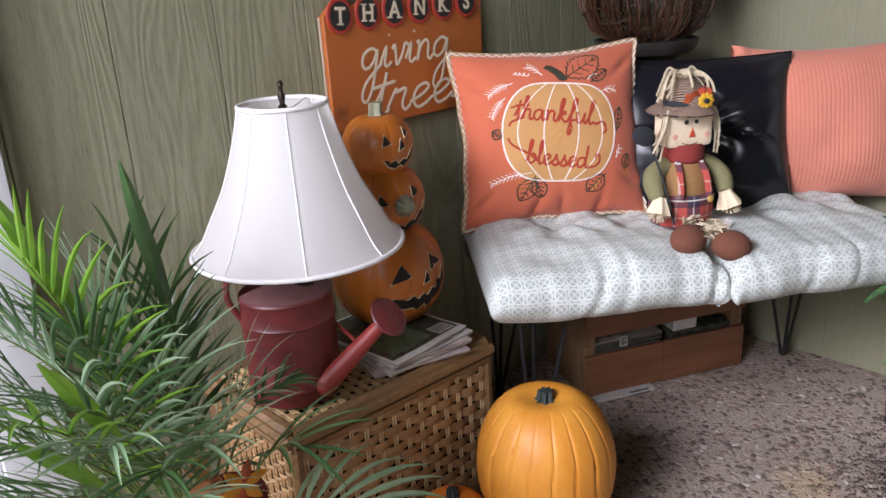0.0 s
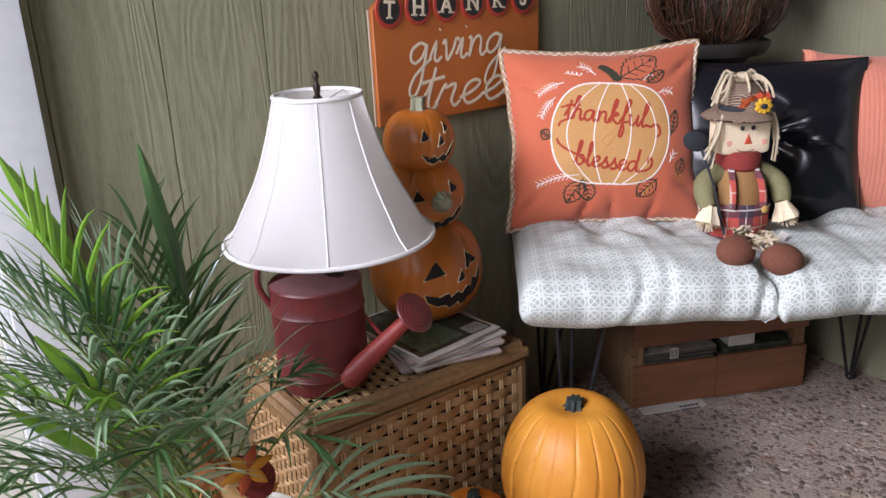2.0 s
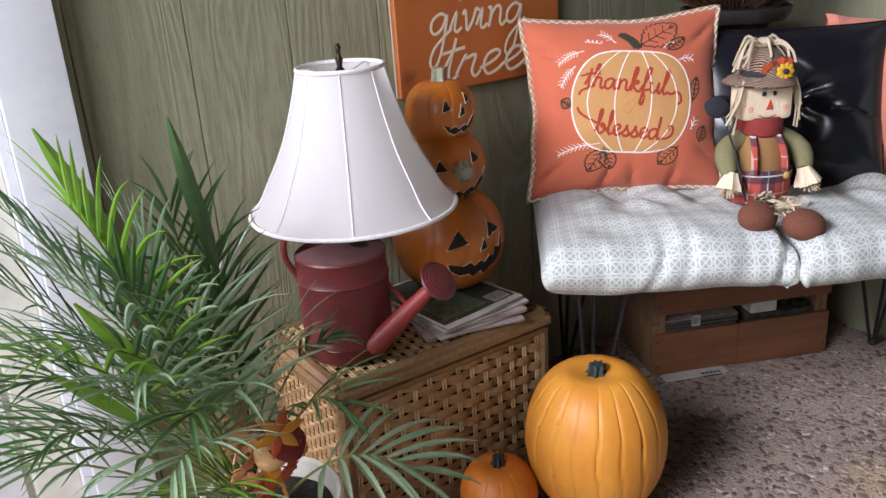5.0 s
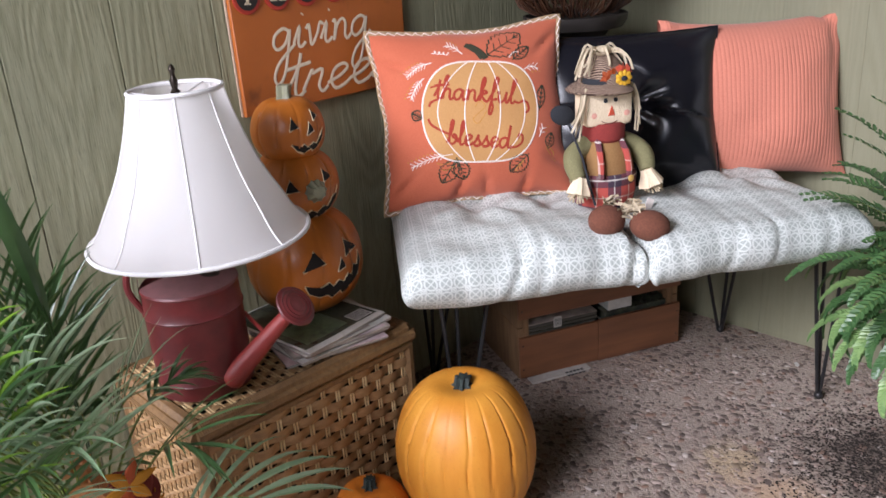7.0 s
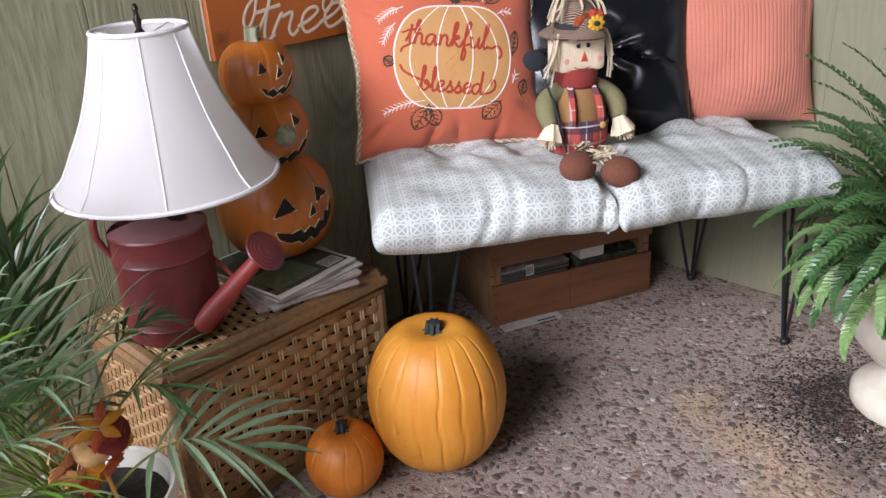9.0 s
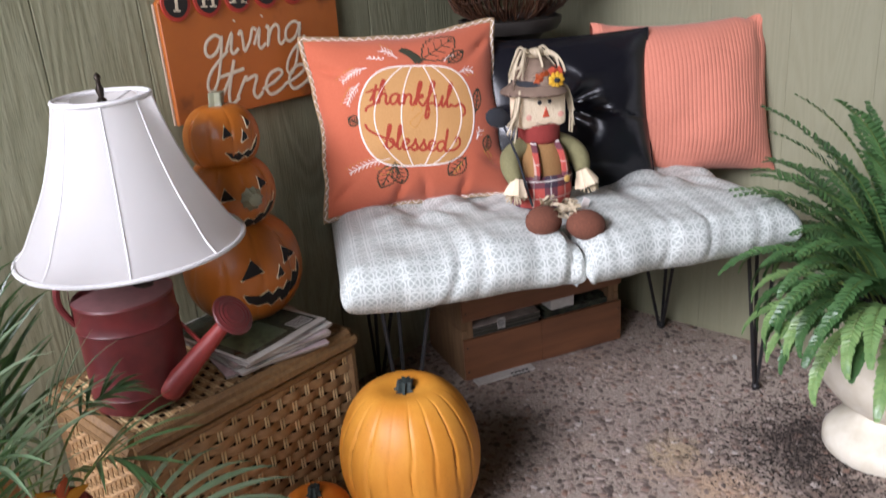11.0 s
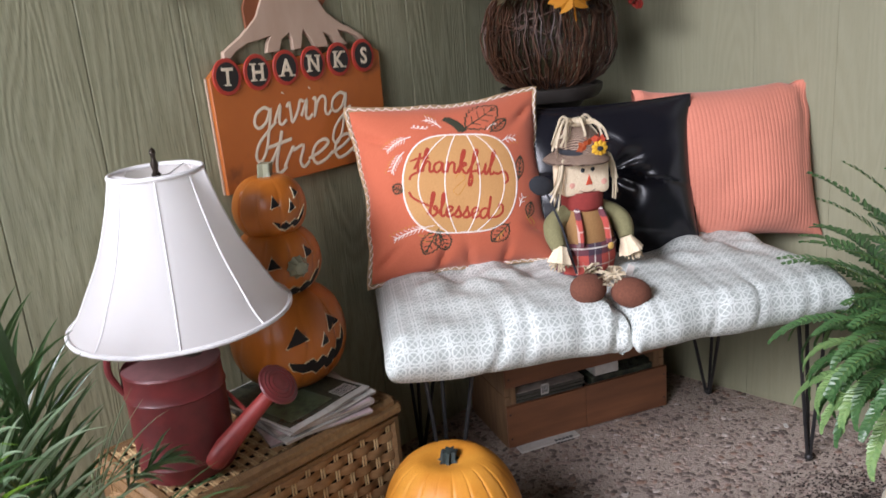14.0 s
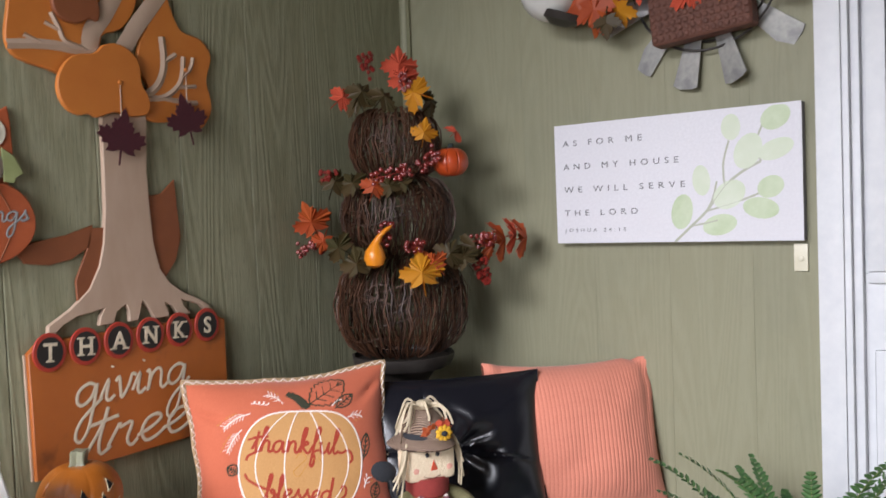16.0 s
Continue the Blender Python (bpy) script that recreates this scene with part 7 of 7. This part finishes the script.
def add_frond(root, m, material, stalk_material, **kw):
    leaves, stalk = frond(**kw)
    ob = part("frond", leaves, material, root, m=m)
    part("frond_stalk", stalk, stalk_material, ob)
    return ob


PALM_AT = (-1.745, -0.405, 0)


def palm_frond(tip, bow, leaf, pairs, seed, width=0.0086, start=0.34, spread=46):
    """A palm frond from the origin to its tip: bowed stalk and long arching leaflets. The first bmesh is leaflets, the second the stalk."""
    rnd = random.Random(seed)
    tip = Vector(tip)
    knee = tip * 0.55 + Vector((0, 0, bow))
    line = [(knee * (2 * t * (1 - t)) + tip * (t * t)) for t in [k / 20 for k in range(21)]]
    stalk = tube(line, 0.0030, 5, taper=lambda t: 1 - 0.72 * t)
    bm = bmesh.new()
    flat_side = Vector((tip.x, tip.y, 0)).cross(Vector((0, 0, 1)))
    flat_side = flat_side.normalized() if flat_side.length > 0.01 else Vector((1, 0, 0))
    pairs = int(pairs * 1.2)
    for k in range(pairs):
        t = start + (1 - start) * (k + 0.6) / pairs
        i = min(int(t * 20), 19)
        base = line[i].lerp(line[i + 1], t * 20 - i)
        d = (line[i + 1] - line[i]).normalized()
        side0 = (flat_side - d * flat_side.dot(d)).normalized()
        nrm = side0.cross(d).normalized()
        if nrm.z < 0:
            nrm = -nrm
        f0 = (t - start) / (1 - start)
        size = leaf * (0.62 + 0.75 * math.sin(math.pi * min(0.15 + 0.75 * f0, 1))) * 0.78 * rnd.uniform(0.9, 1.10)
        for s in (-1, 1):
            if rnd.random() < 0.06:
                continue
            ang = radians(spread + rnd.uniform(-5, 5)) * (1.15 - 0.75 * f0)
            way = (d * math.cos(ang) + side0 * s * math.sin(ang) + nrm * rnd.uniform(0.14, 0.30)).normalized()
            q, dirn, rows, segs = base + d * rnd.uniform(-0.006, 0.006), way, [], 6
            sag = rnd.uniform(0.06, 0.16)
            twist = s * 0.35 + rnd.uniform(-0.25, 0.25)
            for g in range(segs + 1):
                f = g / segs
                across = dirn.cross(nrm).normalized()
                across = (across + nrm * twist * f).normalized()
                up = across.cross(dirn).normalized()
                wd = width * (0.45 + 1.9 * f) if f < 0.28 else width * (1 - ((f - 0.28) / 0.72) ** 1.7)
                wd = max(wd, 0.0005)
                rows.append([bm.verts.new(q - across * wd / 2 + up * wd * 0.22), bm.verts.new(q), bm.verts.new(q + across * wd / 2 + up * wd * 0.22)])
                dirn = (dirn + Vector((0, 0, -1)) * sag * (0.5 + f)).normalized()
                q = q + dirn * size / segs
            for a, b in zip(rows, rows[1:]):
                bm.faces.new((a[0], a[1], b[1], b[0]))
                bm.faces.new((a[1], a[2], b[2], b[1]))
    return bm, stalk


def build_palm():
    root = thing("potted_palm", pose(*PALM_AT), "feathery green palm in a round cream plastic pot", "palm")
    part("pot", lathe([(0.085, 0.0), (0.090, 0.004), (0.112, 0.225), (0.119, 0.230), (0.122, 0.255), (0.118, 0.258), (0.111, 0.254), (0.106, 0.215), (0.001, 0.214)], 40), POT_WHITE, root, "cream plastic pot")
    part("soil", lathe([(0.1065, 0.205), (0.106, 0.222), (0.06, 0.228), (0.001, 0.226)], 36, wobble=lambda a, z: 1 + 0.01 * math.sin(9 * a)), SOIL, root, "dark potting soil")
    rnd = random.Random(31)
    # where each frond ends, how far it bows up, its leaflets' length, their number, glint-pale or not
    fronds = ((-1.815, -0.385, 0.780, 0.10, 0.140, 9, 0), (-1.742, -0.300, 0.630, 0.13, 0.135, 9, 0), (-1.880, -0.430, 0.740, 0.12, 0.165, 10, 1), (-1.955, -0.470, 0.830, 0.12, 0.165, 10, 1), (-1.920, -0.480, 0.720, 0.14, 0.165, 10, 0), (-2.010, -0.480, 0.760, 0.14, 0.17, 10, 1),
              (-1.790, -0.370, 0.600, 0.12, 0.150, 8, 0), (-1.690, -0.430, 0.520, 0.13, 0.150, 7, 1), (-1.828, -0.560, 0.560, 0.15, 0.165, 8, 1), (-1.975, -0.580, 0.680, 0.15, 0.165, 9, 0), (-2.030, -0.590, 0.690, 0.15, 0.165, 9, 1), (-1.950, -0.620, 0.640, 0.16, 0.165, 9, 0), (-1.890, -0.590, 0.560, 0.16, 0.165, 9, 0),
              (-2.060, -0.630, 0.610, 0.15, 0.165, 9, 0), (-1.945, -0.670, 0.540, 0.16, 0.160, 9, 1), (-1.575, -0.590, 0.335, 0.14, 0.185, 7, 0), (-1.665, -0.545, 0.470, 0.14, 0.140, 8, 0), (-1.590, -0.415, 0.500, 0.18, 0.075, 9, 0), (-1.755, -0.320, 0.690, 0.08, 0.130, 7, 0), (-2.000, -0.440, 0.640, 0.16, 0.165, 9, 0), 
              (-2.000, -0.640, 0.440, 0.14, 0.160, 8, 0), (-2.060, -0.520, 0.640, 0.16, 0.160, 9, 0), (-1.860, -0.300, 0.640, 0.12, 0.150, 8, 0), (-1.960, -0.340, 0.700, 0.12, 0.150, 8, 0), (-2.03, -0.42, 0.84, 0.10, 0.165, 10, 0), (-1.930, -0.640, 0.350, 0.15, 0.150, 8, 1), (-1.960, -0.660, 0.420, 0.15, 0.150, 8, 1), (-2.100, -0.480, 0.700, 0.14, 0.165, 9, 0), (-2.130, -0.540, 0.600, 0.15, 0.165, 9, 1), (-2.120, -0.440, 0.500, 0.16, 0.165, 9, 0), (-2.060, -0.380, 0.740, 0.12, 0.165, 9, 0), (-1.840, -0.480, 0.640, 0.16, 0.165, 9, 0), (-2.180, -0.340, 0.440, 0.16, 0.165, 9, 1), (-2.230, -0.500, 0.280, 0.16, 0.165, 9, 0), (-2.080, -0.300, 0.560, 0.16, 0.165, 9, 0))
    for k, (x, y, z, bow, leaf, pairs, pale) in enumerate(fronds):
        b = Vector((rnd.uniform(-0.05, 0.02), rnd.uniform(-0.03, 0.03), 0.222))
        leaves, stalk = palm_frond(Vector((x - PALM_AT[0], y - PALM_AT[1], z)) - b, bow, leaf, pairs, 100 + k, start=0.40 if k != 17 else 0.62, width=0.0086 if k != 15 else 0.0130, spread=46 if k != 15 else 62)
        ob = part("frond", leaves, PALM_LIME if k in (3, 10, 26) else PALM_GLINT if pale or k % 4 == 3 else PALM, root, m=Matrix.Translation(b))
        part("frond_stalk", stalk, PALM_STEM, ob)
    # young folded blades standing up
    for x, y, z in ((-1.801, -0.41, 0.905), (-1.790, -0.40, 0.860), (-1.955, -0.40, 0.900), (-1.968, -0.42, 0.920), (-1.990, -0.58, 0.745), (-2.03, -0.56, 0.66)):
        b = Vector((-0.02, 0, 0.222))
        end = Vector((x - PALM_AT[0], y - PALM_AT[1], z)) - b
        bm = bmesh.new()
        rows = []
        for g in range(19):
            f = g / 18
            c = end * f + Vector((0.02, 0, 0)) * math.sin(math.pi * f)
            wd = 0.003 if f < 0.68 else 0.003 + 0.022 * math.sin(math.pi * (f - 0.68) / 0.32) ** 0.8
            rows.append([bm.verts.new(c + Vector((-wd / 2, 0.004, 0))), bm.verts.new(c), bm.verts.new(c + Vector((wd / 2, 0.004, 0)))])
        for a, c in zip(rows, rows[1:]):
            bm.faces.new((a[0], a[1], c[1], c[0]))
            bm.faces.new((a[1], a[2], c[2], c[1]))
        part("young_blade", bm, PALM_LIME if z < 0.8 or x < -1.95 else PALM, root, m=Matrix.Translation(b))


def build_pick():
    """A small fall garden pick stuck in the palm's soil."""
    root = thing("garden_pick", pose(-1.742, -0.462, 0.224), "autumn garden pick with a wine felt hat and orange flower", "ornament")
    part("stick", tube([(0.010, -0.020, -0.008), (-0.008, 0.0, 0.17)], 0.0032, 6), GOLD_THREAD, root)
    part("hat", lathe([(0.040, 0.0), (0.042, 0.004), (0.026, 0.010), (0.023, 0.024), (0.012, 0.034), (0.001, 0.036)], 22, wobble=lambda a, z: 1 + 0.09 * math.sin(3 * a)), WINE, root, "wine felt hat", m=pose(0.010, -0.002, 0.168, 24, 22, 0))
    part("cream_pouch", ball(0.027, pose(-0.010, -0.008, 0.158) @ Matrix.Diagonal((1.1, 0.8, 1.1, 1)), 14, 9), TAN_FACE, root, "tan cloth face")
    for k in range(6):
        a = radians(60 * k + 20)
        part("petal", lathe([(0.001, 0.0), (0.008, 0.010), (0.010, 0.024), (0.0055, 0.040), (0.0006, 0.050)], 8), LEAF_YELLOW if k % 3 else LEAF_ORANGE, root, m=pose(-0.006, -0.042, 0.208, 0, 0, 0) @ pose(0, 0, 0, 0, math.degrees(a), 0) @ Matrix.Diagonal((0.95, 0.35, 0.85, 1)))
    for x, z, size, roll, mat in ((-0.045, 0.125, 0.034, 20, DRIED), (-0.055, 0.150, 0.036, -30, DRIED), (-0.012, 0.115, 0.038, 60, LEAF_YELLOW), (0.016, 0.120, 0.036, -50, LEAF_ORANGE), (0.030, 0.140, 0.034, 15, LEAF_YELLOW), (-0.028, 0.100, 0.030, 100, LEAF_ORANGE)):
        part("dried_leaf", maple_leaf(size, 0.001, 0.6), mat, root, m=pose(x, -0.012, z, 72, roll + 180, 10))
    for x, y, z, size, roll in ((-0.052, -0.034, 0.232, 0.038, 10), (-0.070, -0.036, 0.212, 0.034, 40), (-0.044, -0.040, 0.214, 0.032, -40), (-0.055, -0.030, 0.262, 0.034, 0)):
        part("dried_leaf", maple_leaf(size, 0.001, 0.9), DRIED, root, m=pose(x, y, z, 65, roll, 25))


URN_AT = (-0.315, -1.185, 0)


def build_fern():
    root = thing("potted_fern", pose(*URN_AT), "bushy Boston fern in a white plaster urn", "fern")
    urn = [(0.122, 0.0), (0.126, 0.006), (0.126, 0.030), (0.116, 0.046), (0.088, 0.062), (0.066, 0.076), (0.060, 0.088), (0.072, 0.100), (0.105, 0.122), (0.140, 0.165), (0.160, 0.220), (0.168, 0.290), (0.172, 0.335), (0.186, 0.346), (0.190, 0.360), (0.184, 0.370), (0.168, 0.366), (0.160, 0.335), (0.001, 0.332)]
    part("urn", lathe(urn, 48), PLASTER, root, "white weathered plaster urn")
    part("soil", lathe([(0.160, 0.325), (0.159, 0.345), (0.08, 0.352), (0.001, 0.350)], 32), SOIL, root)
    rnd = random.Random(77)
    k = 0
    for ring, (count, rise, droop, length) in enumerate(((26, 80, 44, 0.46), (46, 68, 78, 0.40), (38, 58, 112, 0.34), (40, 42, 140, 0.29), (30, 14, 100, 0.23))):
        for i in range(count):
            az = 360 * (i + 0.5 * (ring % 2)) / count + rnd.uniform(-9, 9)
            r = 0.03 + 0.024 * ring
            a = radians(az)
            L = length * rnd.uniform(0.80, 1.10)
            toward_wall = max(0.0, math.cos(a))
            L *= 1 - 0.42 * toward_wall
            mat = FERN_PALE if (ring >= 3 and i % 2 == 0) else FERN
            add_frond(root, pose(r * math.cos(a), r * math.sin(a), 0.345 + 0.01 * (4 - ring), 0, 0, az), mat, PALM_STEM, length=L, arch=rise + rnd.uniform(-8, 8), leaf=(0.031, 0.030, 0.027, 0.024, 0.021)[ring], pairs=31, width=0.0112, seed=500 + k, droop=droop + rnd.uniform(-15, 15), spread=76, start=0.10, fold=0.25, up=0.30, stem=0.0014)
            k += 1


# ---- floor stones ----
def pebble_shape(seed):
    rnd = random.Random(seed)
    bm = bmesh.new()
    n = 7
    ring = [(1 + rnd.uniform(-0.2, 0.2)) for _ in range(n)]
    low = [bm.verts.new((ring[i] * math.cos(2 * math.pi * i / n), ring[i] * math.sin(2 * math.pi * i / n), -0.15)) for i in range(n)]
    up = [bm.verts.new((0.62 * ring[i] * math.cos(2 * math.pi * i / n), 0.62 * ring[i] * math.sin(2 * math.pi * i / n), 0.42)) for i in range(n)]
    for i in range(n):
        bm.faces.new((low[i], low[(i + 1) % n], up[(i + 1) % n], up[i]))
    bm.faces.new(up)
    return bm


def build_pebbles():
    rnd = random.Random(4)
    shapes = [part("pebble", pebble_shape(k), PEBBLE, floor, m=pose(-0.9 + 0.03 * k, -0.95, 0.0) @ Matrix.Diagonal((0.008, 0.006, 0.004, 1))) for k in range(6)]
    for k in range(290):
        x, y = rnd.uniform(-1.25, -0.45), rnd.uniform(-1.25, -0.55)
        s = rnd.uniform(0.006, 0.0135)
        again(shapes[k % 6], pose(x, y, 0.0, rnd.uniform(-8, 8), rnd.uniform(-8, 8), rnd.uniform(0, 360)) @ Matrix.Diagonal((s, s * rnd.uniform(0.55, 0.9), s * rnd.uniform(0.08, 0.20), 1)))
    rng = np.random.default_rng(9)
    verts, faces = [], []
    base = 0
    for k in range(33000):
        x, y = (rnd.uniform(-1.7, 0.0), rnd.uniform(-1.5, 0.0)) if k < 29500 else (rnd.uniform(-2.6, 0.0), rnd.uniform(-2.6, 0.0))
        s = 0.0020 + 0.0105 * rnd.random() ** 2.3
        q, a0 = rnd.uniform(0.55, 0.95), rnd.uniform(0, 6.28)
        h = s * rnd.uniform(0.02, 0.13)
        c, d = math.cos(a0), math.sin(a0)
        for lvl, f in ((-0.001, 1.0), (h, 0.78)):
            for i in range(6):
                a = 2 * math.pi * i / 6
                rr = s * f * (1 + 0.25 * math.sin(a0 * 7 + i * 2.1))
                ex, ey = rr * math.cos(a), rr * q * math.sin(a)
                verts.append((x + ex * c - ey * d, y + ex * d + ey * c, lvl))
        for i in range(6):
            faces.append((base + i, base + (i + 1) % 6, base + 6 + (i + 1) % 6, base + 6 + i))
        faces.append(tuple(base + 6 + i for i in range(6)))
        base += 12
    me = bpy.data.meshes.new("pebble_bed")
    me.from_pydata(verts, [], faces)
    me.materials.append(PEBBLES)
    me.polygons.foreach_set("use_smooth", [True] * len(me.polygons))
    ob = new("pebble_bed", me)
    ob.parent = floor
    tagged(ob, "brown and grey pebbles set in the porch floor", "", "", "stuff")


def spill():
    """Dark potting soil spilt on the floor beside the urn."""
    rnd = random.Random(6)
    verts, faces, base = [], [], 0
    for k in range(5200):
        a, r = rnd.uniform(0, 6.28), 0.25 * math.sqrt(-math.log(1 - 0.985 * rnd.random())) * 0.72
        x, y = -0.410 + r * 1.0 * math.cos(a), -1.045 + r * 0.85 * math.sin(a)
        s = rnd.uniform(0.001, 0.0036)
        for i in range(4):
            b = 2 * math.pi * i / 4 + a
            verts.append((x + s * math.cos(b), y + s * math.sin(b), 0.001))
        verts.append((x, y, 0.0015 + s * 0.5))
        for i in range(4):
            faces.append((base + i, base + (i + 1) % 4, base + 4))
        base += 5
    me = bpy.data.meshes.new("spilt_soil")
    me.from_pydata(verts, [], faces)
    me.materials.append(SOIL)
    tagged(new("spilt_soil", me), "dark crumbs of potting soil spilt on the floor", "soil", "", "stuff")


def build_siding():
    """Grooved siding boards, eight inches apart."""
    step, lead = 0.2015, 0.2145
    part("siding_board", plank_mesh(lead, CEILING_Z), SIDING, wall_a, m=pose(-lead, 0, 0))
    board = part("siding_board", plank_mesh(step, CEILING_Z), SIDING, wall_a, m=pose(-lead - step, 0, 0))
    for k in range(1, 8):
        again(board, pose(-lead - step * (k + 1), 0, 0))
    part("siding_board", plank_mesh(0.0212, CEILING_Z), SIDING, wall_a, m=pose(-1.8477, 0, 0))
    step = 0.2
    first = part("siding_board", plank_mesh(step, CEILING_Z, gap=0.00008, edge=0.0004), SIDING_LOW_GRAIN, wall_b, m=pose(0, 0, 0, 0, 0, -90))
    for k in range(1, 5):
        again(first, pose(0, -step * k, 0, 0, 0, -90))
    part("siding_board", plank_mesh(0.145, CEILING_Z, gap=0.00008, edge=0.0004), SIDING_LOW_GRAIN, wall_b, m=pose(0, -1.0, 0, 0, 0, -90))


def build_scraps():
    """Small pale chips of paper and shell on the floor."""
    rnd = random.Random(12)
    for x, y, size in ((-0.116, -0.762, 0.014), (-0.751, -0.716, 0.004), (-0.62, -0.60, 0.004), (-0.36, -0.52, 0.003), (-0.50, -0.75, 0.003)):
        n = 6
        ring = [(size * (0.7 + 0.5 * rnd.random()) * math.cos(2 * math.pi * i / n), 0.45 * size * (0.7 + 0.5 * rnd.random()) * math.sin(2 * math.pi * i / n)) for i in range(n)]
        ob = part("paper_scrap", slab(ring, 0.0012, 0.0002), PAPER, None, "small white scrap of paper on the pebbled floor", m=pose(x, y, 0.0030, 88, 0, rnd.uniform(30, 80)))
        tagged(ob, category="scrap", group="scraps on the floor")


# ---- the things ----
build_bench()
seat_cushion(-0.010, -0.035, 0.466, 0.505, 0.112, 3, ((0.42, 0.60, 0.034, 0.12), (0.80, 0.62, 0.020, 0.12)), ((0.44, 0.10, 0.007, 0.022), (0.56, 0.06, 0.005, 0.02), (0.22, -0.05, 0.003, 0.03), (0.80, 0.03, 0.003, 0.03), (0.95, 0.05, 0.010, 0.02)), (0.020, 0.0, 0.045), "grey and white lattice-print seat cushion, softly creased")
seat_cushion(0.476, -0.050, 0.462, 0.515, 0.108, 8, ((0.38, 0.58, 0.030, 0.12), (0.78, 0.60, 0.018, 0.12)), ((0.36, 0.06, 0.005, 0.022), (0.55, 0.04, 0.005, 0.018), (0.12, -0.04, 0.003, 0.025), (0.80, 0.03, 0.004, 0.025)), (0.0, 0.014, 0.0), "grey and white lattice-print seat cushion with pinched corner")
build_printed_pillow()
build_leather_pillow()
build_ribbed_pillow()
build_scarecrow()
build_crate()
build_chest()
build_lamp()
build_chest_magazines()
build_ceramic_stack()
build_pumpkin((-1.108, -0.5185, 0), 0.1385, 0.326, 19, PUMPKIN, "large round orange pumpkin with a dark dry stem on the floor", 4, 20, 0.0125, 0.024, 0.040)
build_pumpkin((-1.296, -0.4411, 0), 0.0775, 0.147, 13, PUMPKIN_SMALL, "small orange pumpkin on the floor beside the wicker chest", 7, 40, 0.0090, 0.022, 0.036)
build_tree_sign()
build_owl_sign()
build_canvas()
build_switch()
build_windmill()
build_globe()
build_stand()
build_tower()
build_palm()
build_pick()
build_fern()
spill()
build_scraps()
build_siding()
build_pebbles()
